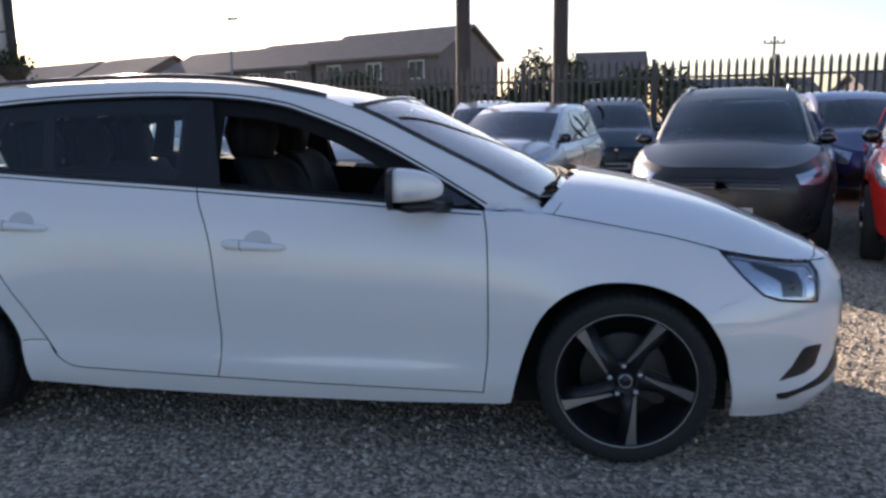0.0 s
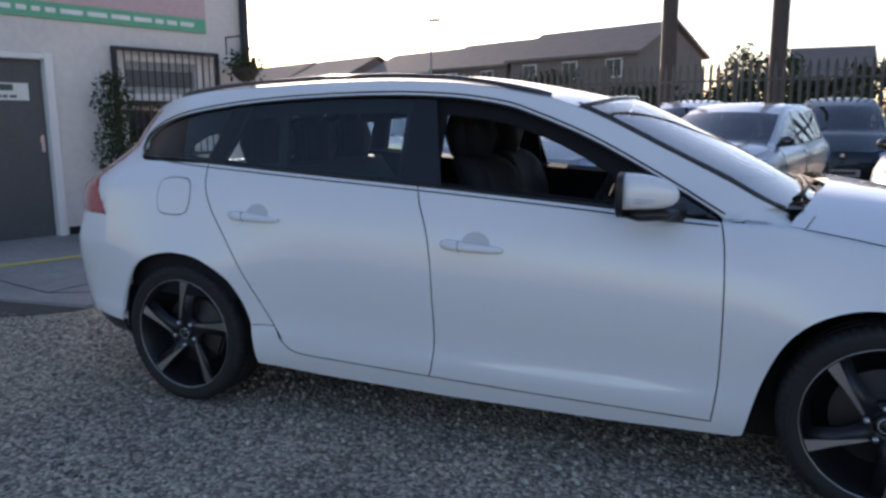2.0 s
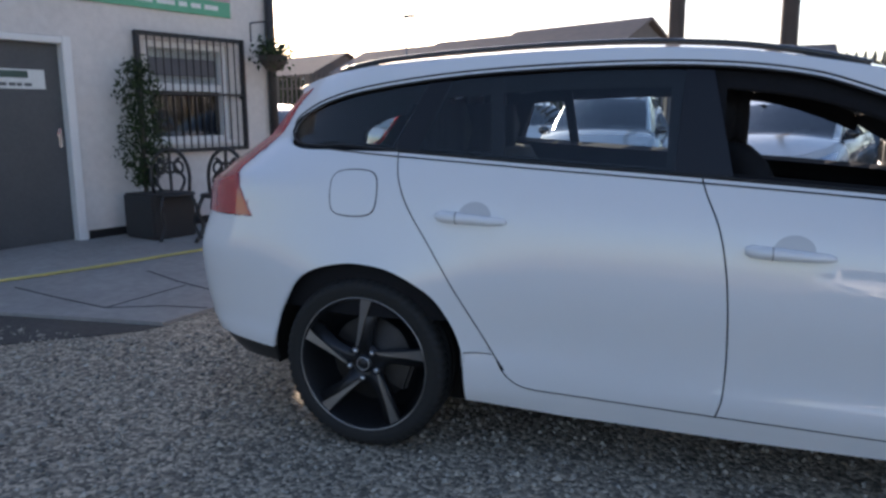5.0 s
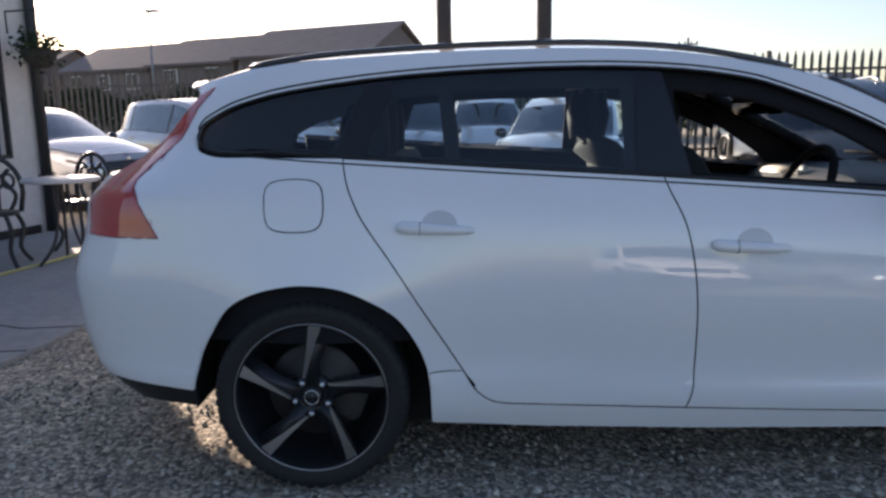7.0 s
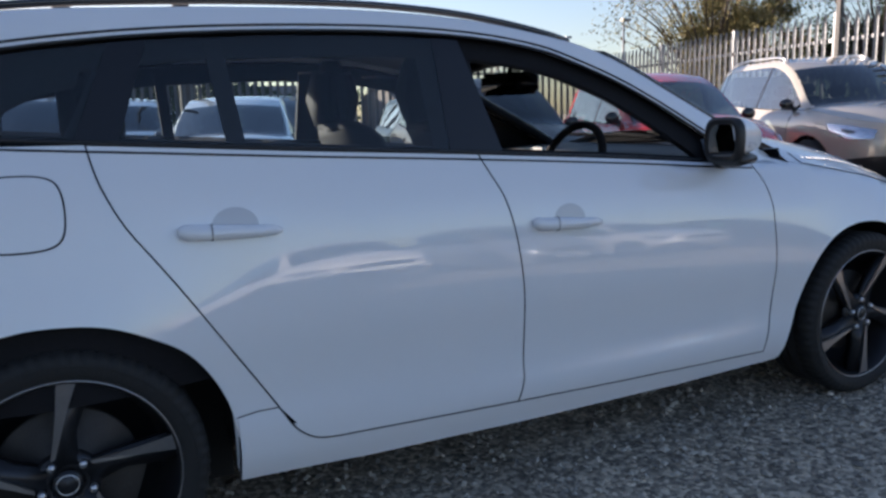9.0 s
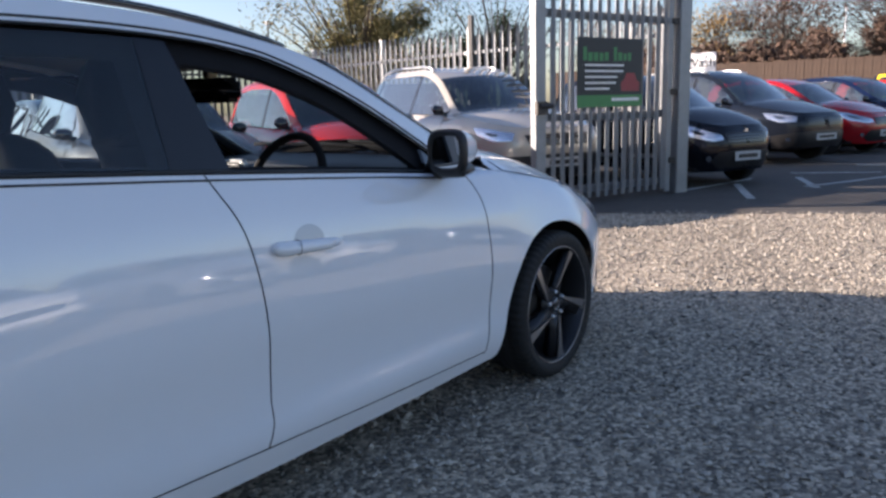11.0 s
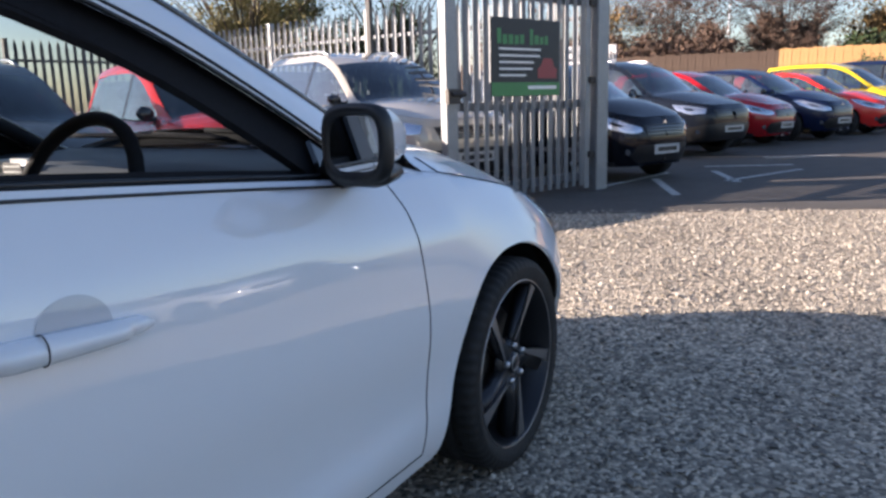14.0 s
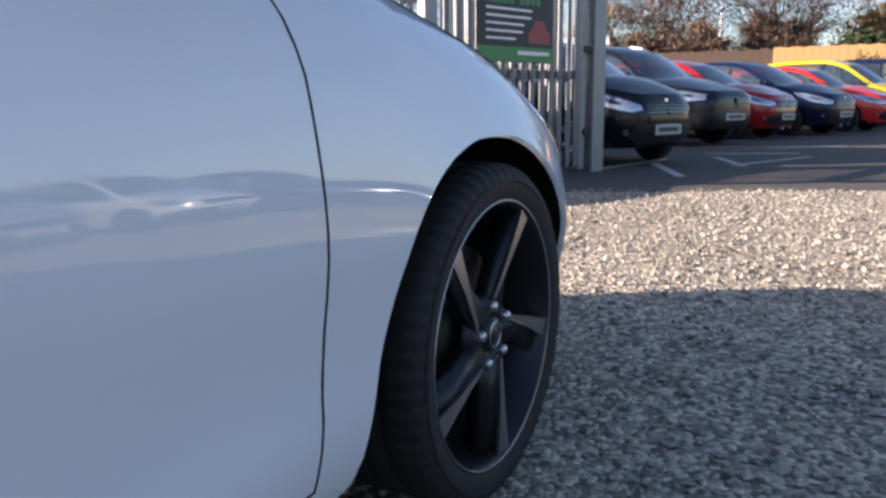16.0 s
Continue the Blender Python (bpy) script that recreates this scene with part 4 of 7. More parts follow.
put("dashboard", mesh_of("dashboard", vv, ff, DASH, True), car, "dark dashboard")
part("dash_vent", boxed((0.542, -0.66, 0.78), (0.556, -0.54, 0.86), 0.01), SATIN, car, "silver dash vent")
part("centre_stack", boxed((0.50, -0.13, 0.48), (0.60, 0.13, 0.90), 0.02), SATIN, car, "silver centre console")
# far dash end; its cream colour carries the sunlight falling on it
bmm = bmesh.new()
lo_, hi_ = [(0.598, 0.60, 0.872), (0.625, 0.315, 0.885), (0.68, 0.315, 0.885), (0.66, 0.60, 0.872)], [(0.605, 0.60, 0.935), (0.632, 0.315, 0.958), (0.69, 0.315, 0.968), (0.67, 0.60, 0.950)]
vs = [bmm.verts.new(p) for p in lo_ + hi_]
for q in ((0, 1, 2, 3), (7, 6, 5, 4), (0, 4, 5, 1), (1, 5, 6, 2), (2, 6, 7, 3), (3, 7, 4, 0)):
    bmm.faces.new([vs[k] for k in q])
bmesh.ops.recalc_face_normals(bmm, faces=bmm.faces)
bmesh.ops.bevel(bmm, geom=bmm.edges[:], offset=0.012, segments=3, affect="EDGES")
part("passenger_trim", bmm, SUNLIT_CREAM, car, "upper dashboard trim with sunlit paleness in its colour", True)
pod = part("centre_vent", boxed((0.628, 0.19, 0.885), (0.68, 0.30, 0.968), 0.016), SATIN, car, "silver framed dashboard vent")
part("vent_mouth", boxed((0.6245, 0.202, 0.895), (0.6275, 0.288, 0.958), 0.001), BLACK_TRIM, pod, "dark vent mouth")
for k in range(4):
    part("slat", boxed((0.6205, 0.204, 0.903 + 0.0145 * k), (0.624, 0.286, 0.906 + 0.0145 * k)), SATIN, pod)
bmm = bmesh.new()
ctr, tilt = Vector((0.380, -0.37, 0.910)), radians(24)
ring = [ctr + Vector((math.sin(tilt) * 0.182 * math.sin(a), 0.182 * math.cos(a), 0.182 * math.sin(a) * math.cos(tilt))) for a in [2 * math.pi * k / 32 for k in range(32)]]
tube(bmm, ring, 0.0155, 10, True)
sw = part("steering_wheel", bmm, SEAT_CLOTH, car, "black leather steering wheel", True)
bmm = bmesh.new()
for a in (0, math.pi, -math.pi / 2):
    tube(bmm, [ctr + Vector((0.02, 0, 0)), ctr + Vector((math.sin(tilt) * 0.18 * math.sin(a), 0.18 * math.cos(a), 0.18 * math.sin(a) * math.cos(tilt)))], [0.05, 0.018], 8)
tube(bmm, [ctr, ctr + Vector((0.25, 0, -0.10))], 0.035, 8)
part("wheel_spokes", bmm, CABIN, sw)


def seat(x, y, wide, back_top, lean, headrests):
    bmm = bmesh.new()
    n, mm = 10, 8
    prof = [(x + 0.02, 0.62), (x - 0.10, 0.70), (x - 0.10 - lean * 0.3, 0.90), (x - 0.10 - lean * 0.6, 1.05), (x - 0.12 - lean * 0.8, back_top)]
    ring = []
    for i, (px, pz) in enumerate(prof):
        w = wide * (1.0 if i < 3 else 0.9 if i == 3 else 0.68)
        th = 0.10 if i < 4 else 0.07
        ring.append([bmm.verts.new((px + th * c, y + w * d, pz)) for c, d in ((-0.6, -0.8), (0.3, -1), (0.7, -0.85), (0.4, -0.4), (0.4, 0.4), (0.7, 0.85), (0.3, 1), (-0.6, 0.8))])
    for a, b in zip(ring, ring[1:]):
        for k in range(8):
            bmm.faces.new((a[k], a[(k + 1) % 8], b[(k + 1) % 8], b[k]))
    bmm.faces.new(ring[-1])
    bmm.faces.new(ring[0][::-1])
    bmesh.ops.recalc_face_normals(bmm, faces=bmm.faces)
    bmesh.ops.subdivide_edges(bmm, edges=bmm.edges[:], cuts=1, smooth=0.6)
    ob = part("seat", bmm, SEAT_CLOTH, car, "dark leather seat", True)
    part("seat_cushion", boxed((x - 0.10, y - wide, 0.42), (x + 0.45, y + wide, 0.64), 0.05), SEAT_CLOTH, ob)
    for hy in headrests:
        bmm = boxed((-0.062, -0.145, -0.12), (0.056, 0.145, 0.15), 0.045)
        bmesh.ops.subdivide_edges(bmm, edges=bmm.edges[:], cuts=1, smooth=0.5)
        part("headrest", bmm, SEAT_CLOTH, ob, "dark headrest", True, Matrix.Translation((prof[-1][0] - 0.01, hy, back_top + 0.085)))
    return ob


# window divider bars in the rear doors
for s in both:
    bmm = bmesh.new()
    top_, low_ = Vector((-0.948, -s * 0.655, 1.335)), Vector((-0.915, -s * 0.765, 1.015))
    vs = [bmm.verts.new(p + Vector((q * 0.023, r * 0.008, 0))) for p in (top_, low_) for q, r in ((-1, -1), (1, -1), (1, 1), (-1, 1))]
    bmm.faces.new(vs[:4])
    bmm.faces.new(vs[4:][::-1])
    for k in range(4):
        bmm.faces.new((vs[k], vs[k + 4], vs[(k + 1) % 4 + 4], vs[(k + 1) % 4]))
    bmesh.ops.recalc_face_normals(bmm, faces=bmm.faces)
    part("divider_bar", bmm, CABIN, car, "black window divider bar")
seat(0.085, -0.37, 0.27, 1.11, 0.18, [-0.37])
seat(-0.02, 0.37, 0.27, 1.11, 0.18, [0.37])
seat(-0.95, 0.0, 0.64, 1.06, 0.2, [-0.40, 0.0, 0.40])
bmm = boxed((-0.022, -0.145, -0.046), (0.022, 0.145, 0.046), 0.016)
rvm = part("interior_mirror", bmm, GLOSS_BLACK, car, "black interior mirror", True, pose(0.35, 0, 1.247, 0, 0, 22))
part("mirror_stem", boxed((0.0, -0.012, 0.02), (0.07, 0.012, 0.09), 0.004), GLOSS_BLACK, rvm)
part("parcel_shelf", boxed((-1.9, -0.68, 0.98), (-1.15, 0.68, 1.0)), CABIN, car)
part("underbody", boxed((-1.95, -0.55, 0.22), (1.95, 0.55, 0.26)), DARK, car)

for s in both:
    part("sun_visor", boxed((0.16, -s * 0.38 - 0.20, 1.315), (0.34, -s * 0.38 + 0.20, 1.335), 0.008), LINING, car, "grey folded sun visor", False, Matrix.Translation((0.0, 0, -0.005)))
vent = part("side_vent", boxed((0.592, 0.52, 0.82), (0.606, 0.66, 0.885), 0.008), SATIN, car, "silver side vent")
for k in range(4):
    part("slat", boxed((0.588, 0.53, 0.833 + 0.013 * k), (0.592, 0.65, 0.839 + 0.013 * k)), BLACK_TRIM, vent)

# ---- ground ----
GRAVEL = gravel_mat("gravel", (1.07, 1, 0.88), 64)
ASPHALT = plain("asphalt", (0.078, 0.070, 0.062), 0.9, var=0.35, scale=2.5, bump=0.4, bump_scale=120)
CONCRETE = plain("concrete", (0.30, 0.29, 0.275), 0.9, var=0.22, scale=1.6, bump=0.3, bump_scale=70)
LINE_PAINT = plain("road_paint", (0.42, 0.42, 0.40), 0.85, var=0.55, scale=14)
bmm = bmesh.new()
bmesh.ops.create_grid(bmm, x_segments=40, y_segments=40, size=400)
gr = part("ground", bmm, GRAVEL, None)
tagged(gr, "loose grey and cream gravel yard", "ground", kind="structure")


def flat(name, outline, z, thick, mat, label, category, kind="structure"):
    bmm = bmesh.new()
    lo = [bmm.verts.new((x, y, z - thick)) for x, y in outline]
    hi = [bmm.verts.new((x, y, z)) for x, y in outline]
    bmm.faces.new(hi)
    n = len(outline)
    for i in range(n):
        bmm.faces.new((lo[i], lo[(i + 1) % n], hi[(i + 1) % n], hi[i]))
    bmesh.ops.recalc_face_normals(bmm, faces=bmm.faces)
    return tagged(part(name, bmm, mat, None), label, category, kind=kind)


road_edge = [(4.6, 4.0), (5.5, 2.2), (6.1, 0.85), (6.4, 0.2), (6.85, -0.7), (7.4, -1.85), (8.6, -4.2), (11, -9), (40, -14), (40, 14), (10.3, 14), (8.6, 4.0)]
flat("road", road_edge, 0.006, 0.006, ASPHALT, "worn dark asphalt parking area", "road")
flat("pavement", [(-7.6, 0.02), (-4.46, 0.06), (-3.24, 0.20), (-3.16, 0.7), (-3.1, 3.0), (-3.0, 6.4), (-5.2, 6.4), (-5.35, 5.0), (-6.6, 1.6)], 0.025, 0.025, CONCRETE, "cracked pale concrete apron by the building", "pavement")
flat("road_patch", [(-7.6, -1.15), (-4.9, -1.0), (-4.0, -0.55), (-3.3, 0.05), (-3.24, 0.18), (-4.46, 0.05), (-7.6, 0.01)], 0.006, 0.006, ASPHALT, "dark asphalt strip", "road")
for k, (a, b, w) in enumerate((((9.39, 0.69), (7.82, 0.06), 0.10), ((10.63, 0.16), (9.32, -0.35), 0.10), ((8.35, 1.06), (10.2, 0.72), 0.07), ((11.3, 0.42), (11.9, -0.75), 0.09), ((13.2, -0.2), (13.9, -1.3), 0.09), ((11.2, -0.93), (9.4, -0.2), 0.07))):
    d = (Vector(b) - Vector(a)).normalized()
    nrm = Vector((-d.y, d.x)) * w / 2
    o = flat("parking_line", [tuple(Vector(a) + nrm), tuple(Vector(b) + nrm), tuple(Vector(b) - nrm), tuple(Vector(a) - nrm)], 0.011, 0.004, LINE_PAINT, "worn white painted parking line on asphalt", "line", kind="")
    tagged(o, group="parking lines")

# cracks of the apron, the hose across it
for pts in ([(-4.9, 0.62), (-4.32, 0.47), (-3.83, 0.36), (-3.5, 0.52), (-3.2, 0.56)], [(-4.4, 1.4), (-3.9, 1.15), (-3.46, 0.98), (-3.15, 1.02)], [(-3.83, 0.36), (-3.8, 0.66), (-3.77, 1.05)]):
    bmm = bmesh.new()
    tube(bmm, [(x, y, 0.0255) for x, y in pts], 0.009, 5)
    for v in bmm.verts:
        v.co.z = 0.0255 + (v.co.z - 0.0255) * 0.25
    tagged(part("crack", bmm, DARK, None), "dark crack in the concrete apron", "crack", kind="structure")
HOSE = plain("hose_yellow", (0.55, 0.48, 0.16), 0.5, var=0.15)
bmm = bmesh.new()
tube(bmm, curve([(-5.9, -0.6, 0.03), (-5.35, 0.35, 0.037), (-4.97, 1.14, 0.037), (-4.72, 1.85, 0.037), (-4.5, 2.6, 0.037), (-4.35, 3.6, 0.037), (-4.5, 5.0, 0.037)], 6), 0.012, 8)
tagged(part("garden_hose", bmm, HOSE, None, "", True), "thin yellow hose lying across the concrete apron", "hose")

# ---- building ----
RENDER_WALL = plain("painted_render", (0.66, 0.63, 0.60), 0.9, var=0.10, scale=1.2, bump=0.25, bump_scale=45)
PVC = plain("white_pvc", (0.75, 0.75, 0.74), 0.4, var=0.04)
DOOR_GREY = plain("door_grey", (0.075, 0.08, 0.085), 0.5, var=0.15, scale=3)
BAR_BLACK = plain("painted_bar", (0.02, 0.02, 0.021), 0.5, var=0.2)
# the wall stands in its own axes: x out of the wall, y along it
WALL_M = pose(-6.0, 3.0, 0, 0, 0, -15)
bmm = bmesh.new()
for y0, y1, z0, z1 in ((-6, -1.46, 0, 4.2), (-1.46, -0.50, 2.0, 4.2), (-0.50, 0.30, 0, 4.2), (0.30, 1.40, 0, 0.95), (0.30, 1.40, 2.05, 4.2), (1.40, 2.10, 0, 4.2)):
    box(bmm, (-0.3, y0, z0), (0, y1, z1))
box(bmm, (-8, 1.80, 0), (-0.3, 2.10, 4.2))
box(bmm, (-8, -6, 0), (-0.3, -5.7, 4.2))
# unseen roof slab, its overhang added to stretch the wall's cast shadow
box(bmm, (-8, -6.15, 4.2), (0.15, 2.25, 4.32))
bmesh.ops.transform(bmm, matrix=WALL_M, verts=bmm.verts)
tagged(part("wall_west", bmm, RENDER_WALL, None), "cream painted render wall of the office building", "wall", kind="structure")
bmm = boxed((0, -0.48, 0.02), (0.018, 1.90, 0.11))
box(bmm, (0, -6, 0.02), (0.018, -1.48, 0.11))
bmesh.ops.transform(bmm, matrix=WALL_M, verts=bmm.verts)
tagged(part("baseboard", bmm, BLACK_TRIM, None), "dark painted plinth along the wall", "plinth", kind="structure")

door = thing("door_1", "dark grey office door in a white frame", "door", WALL_M, kind="structure")
part("door_leaf", boxed((-0.12, -1.365, 0.03), (-0.07, -0.595, 1.93), 0.004), DOOR_GREY, door, "dark grey door leaf")
part("door_frame", boxed((-0.15, -1.455, 0.0), (0.03, -1.365, 2.0), 0.008), PVC, door, "white door frame")
part("door_frame", boxed((-0.15, -0.595, 0.0), (0.03, -0.505, 2.0), 0.008), PVC, door, "white door frame")
part("door_frame", boxed((-0.15, -1.365, 1.93), (0.027, -0.595, 1.995), 0.008), PVC, door, "white door frame")
part("threshold", boxed((-0.14, -1.365, 0.0), (0.05, -0.595, 0.028), 0.005), CONCRETE, door, "worn concrete threshold")
notice = part("door_notice", boxed((-0.069, -1.18, 1.50), (-0.065, -0.745, 1.68)), plain("notice_paper", (0.7, 0.72, 0.7), 0.7), door, "pale notice on the door")
part("notice_band", boxed((-0.0647, -1.16, 1.60), (-0.0637, -0.90, 1.665)), plain("notice_ink", (0.06, 0.10, 0.08), 0.7), notice)
INK_GREY = plain("notice_ink_grey", (0.12, 0.13, 0.13), 0.7)
for k, (y0, y1) in enumerate(((-1.17, -1.10), (-1.08, -1.02), (-1.01, -0.96), (-0.94, -0.87))):
    part("notice_band", boxed((-0.0647, y0, 1.525), (-0.0637, y1, 1.555)), INK_GREY, notice)
handle_plate = part("door_handle", boxed((-0.069, -0.665, 0.95), (-0.060, -0.630, 1.13), 0.003), CHROME, door, "steel door handle")
part("lever", boxed((-0.060, -0.70, 1.06), (-0.030, -0.640, 1.08), 0.005), CHROME, handle_plate)

win = thing("window_1", "white framed office window behind a black bar grille", "window", WALL_M, kind="structure")
for lo, hi in (((-0.20, 0.30, 0.95), (-0.06, 0.37, 2.05)), ((-0.20, 1.33, 0.95), (-0.06, 1.40, 2.05)), ((-0.20, 0.37, 1.98), (-0.06, 1.33, 2.05)), ((-0.20, 0.37, 0.95), (-0.06, 1.33, 1.02)), ((-0.20, 0.37, 1.52), (-0.065, 1.33, 1.60))):
    part("window_frame", boxed(lo, hi, 0.006), PVC, win, "white window frame")
part("window_sill", boxed((-0.06, 0.28, 0.93), (0.035, 1.42, 0.965), 0.006), PVC, win, "white sill")
part("pane", boxed((-0.14, 0.37, 1.02), (-0.134, 1.33, 1.52)), glass_mat("office_glass", (0.25, 0.27, 0.28), 1.0, 0.10, 4.0), win, "dark reflecting glass")
part("pane", boxed((-0.14, 0.37, 1.60), (-0.134, 1.33, 1.98)), glass_mat("office_glass_clear", (0.85, 0.87, 0.88)), win)
part("window_board", boxed((-0.13, 0.41, 1.69), (-0.125, 1.30, 1.88)), plain("board_grey", (0.13, 0.13, 0.14), 0.7), win, "grey board in the window")
part("window_blind", boxed((-0.17, 0.36, 1.55), (-0.16, 1.34, 2.0)), plain("blind", (0.72, 0.72, 0.70), 0.9), win, "white roller blind")
# dark sheet behind the panes; its colour stands in for an unlit room
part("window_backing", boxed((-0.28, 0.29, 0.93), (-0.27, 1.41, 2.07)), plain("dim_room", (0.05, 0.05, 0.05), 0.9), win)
grille = thing("window_grille", "black iron security grille over the office window", "grille", WALL_M)
for lo, hi in (((0.04, 0.14, 0.85), (0.10, 0.19, 2.12)), ((0.04, 1.52, 0.85), (0.10, 1.56, 2.12)), ((0.04, 0.19, 2.08), (0.10, 1.52, 2.12)), ((0.04, 0.19, 0.85), (0.10, 1.52, 0.89)), ((0.05, 0.19, 1.47), (0.09, 1.52, 1.50))):
    part("grille_frame", boxed(lo, hi, 0.005), BAR_BLACK, grille)
bmm = bmesh.new()
tube(bmm, [(0, 0, 0.87), (0, 0, 2.10)], 0.008, 6)
bar = part("bar", bmm, BAR_BLACK, grille, "", True, Matrix.Translation((0.07, 0.285, 0)))
for i in range(1, 13):
    put("bar", bar.data, grille, "", Matrix.Translation((0.07, 0.285 + 0.095 * i, 0)))
for y in (0.165, 1.54):
    part("bracket", boxed((0.0, y - 0.015, 1.44), (0.05, y + 0.015, 1.50)), BAR_BLACK, grille)

banner = thing("wall_banner", "faded green and pink sign board on the render wall", "sign", WALL_M)
part("board", boxed((0.002, -3.4, 2.53), (0.03, 1.44, 3.5), 0.004), plain("faded_pink", (0.55, 0.40, 0.42), 0.6, var=0.15, scale=1.5), banner, "faded pink upper board")
part("strip", boxed((0.002, -3.4, 2.36), (0.032, 1.44, 2.53), 0.004), plain("faded_green", (0.13, 0.42, 0.26), 0.6, var=0.12), banner, "green lower strip")
WHITE_INK = plain("white_ink", (0.75, 0.77, 0.75), 0.6)
yy = -3.2
random.seed(4)
while yy < 1.2:
    w = random.uniform(0.07, 0.26)
    part("lettering_bar", boxed((0.033, yy, 2.425), (0.0345, min(yy + w, 1.34), 2.475)), WHITE_INK, banner)
    yy += w + 0.05
dp = thing("downpipe", "dark downpipe at the corner of the wall", "pipe", WALL_M)
bmm = bmesh.new()
tube(bmm, [(0.07, 2.0, 0.03), (0.07, 2.0, 4.15)], 0.055, 12)
part("pipe", bmm, BAR_BLACK, dp, "", True)
for z in (0.6, 1.9, 3.2):
    part("pipe_clip", boxed((0.0, 1.94, z), (0.13, 2.06, z + 0.05), 0.008), BAR_BLACK, dp)

# ---- hanging basket, planter, iron furniture ----
LEAF_DARK = random_mat("leaf_dark", (0.012, 0.022, 0.010), (0.05, 0.075, 0.03))
LEAF_RUST = random_mat("leaf_rust", (0.055, 0.04, 0.033), (0.185, 0.122, 0.09))
LEAF_GOLD = random_mat("leaf_gold", (0.10, 0.07, 0.03), (0.38, 0.25, 0.10))
LEAF_OLIVE = random_mat("leaf_olive", (0.08, 0.075, 0.03), (0.32, 0.27, 0.11))
BARK = plain("bark", (0.07, 0.055, 0.045), 0.9, var=0.3, scale=6, bump=0.5, bump_scale=30)
WICKER = plain("wicker", (0.05, 0.042, 0.035), 0.9, var=0.3, scale=30, bump=0.5, bump_scale=90)


def leaf_mesh(name, centers, size, mat, rng, droop=0.0):
    """Many small folded leaves about the given points (centre, spread)."""
    n = len(centers)
    c = np.array([p[0] for p in centers])
    sp = np.array([p[1] for p in centers])
    pos = c + rng.normal(0, 1, (n, 3)) * sp[:, None]
    d = rng.normal(0, 1, (n, 3))
    d[:, 2] -= droop
    d /= np.linalg.norm(d, axis=1)[:, None]
    e = np.cross(d, rng.normal(0, 1, (n, 3)))
    e /= np.linalg.norm(e, axis=1)[:, None]
    k = np.cross(d, e)
    s = size * rng.uniform(0.6, 1.4, n)[:, None]
    v = np.stack([pos - d * s, pos + e * s * 0.45 + k * s * 0.15, pos + d * s, pos - e * s * 0.45 + k * s * 0.15], 1).reshape(-1, 3)
    f = [(4 * i, 4 * i + 1, 4 * i + 2, 4 * i + 3) for i in range(n)]
    return mesh_of(name, v.tolist(), f, mat, False)


rng = np.random.default_rng(3)
basket = thing("hanging_basket", "dark wicker hanging basket with wilted plants on the wall", "basket", WALL_M @ Matrix.Translation((0.38, 1.75, 0)))
v, f = lathe([(0.0, 1.75), (0.09, 1.78), (0.15, 1.85), (0.18, 1.94), (0.165, 1.94), (0.0, 1.90)], 20, "z")
put("pot", mesh_of("pot", v, f, WICKER), basket, "dark wicker bowl")
put("foliage", leaf_mesh("foliage", [((0.13 * math.cos(i), 0.13 * math.sin(i), 1.97 + 0.06 * math.sin(3 * i)), 0.07) for i in range(520)], 0.03, LEAF_DARK, rng, 0.6), basket, "dark trailing foliage")
bmm = bmesh.new()
for a in (0.5, 2.6, 4.7):
    tube(bmm, [(0.17 * math.cos(a), 0.17 * math.sin(a), 1.94), (0, 0, 2.30)], 0.004, 5)
tube(bmm, [(-0.38, 0, 2.12), (-0.38, 0, 2.34), (0, 0, 2.34), (0, 0, 2.30)], 0.010, 6)
part("bracket", bmm, BAR_BLACK, basket, "black iron bracket", True)

planter = thing("potted_shrub", "dark green shrub in a square black planter by the wall", "plant", pose(-5.56, 2.93, 0.025, 0, 0, -15))
part("planter", boxed((-0.25, -0.25, 0), (0.25, 0.25, 0.45), 0.02), plain("planter_black", (0.03, 0.03, 0.032), 0.6, var=0.2), planter, "black square planter")
bmm = bmesh.new()
tube(bmm, [(-0.12, -0.06, 0.38), (-0.14, -0.05, 0.9), (-0.13, -0.03, 1.55)], [0.025, 0.02, 0.006], 6)
part("stem", bmm, BARK, planter, "", True)
cs = []
for i in range(2200):
    z = 0.55 + 1.20 * rng.random() ** 1.25
    r = 0.23 * math.sin(math.pi * min(1, (z - 0.40) / 1.45)) ** 0.7 * math.sqrt(rng.random()) * (1 + 0.25 * math.sin(9 * z))
    a = rng.random() * 6.283
    cs.append(((-0.13 + r * math.cos(a), -0.05 + r * math.sin(a), z), 0.035))
put("foliage", leaf_mesh("foliage", cs, 0.026, LEAF_DARK, rng), planter, "dense dark green leaves")


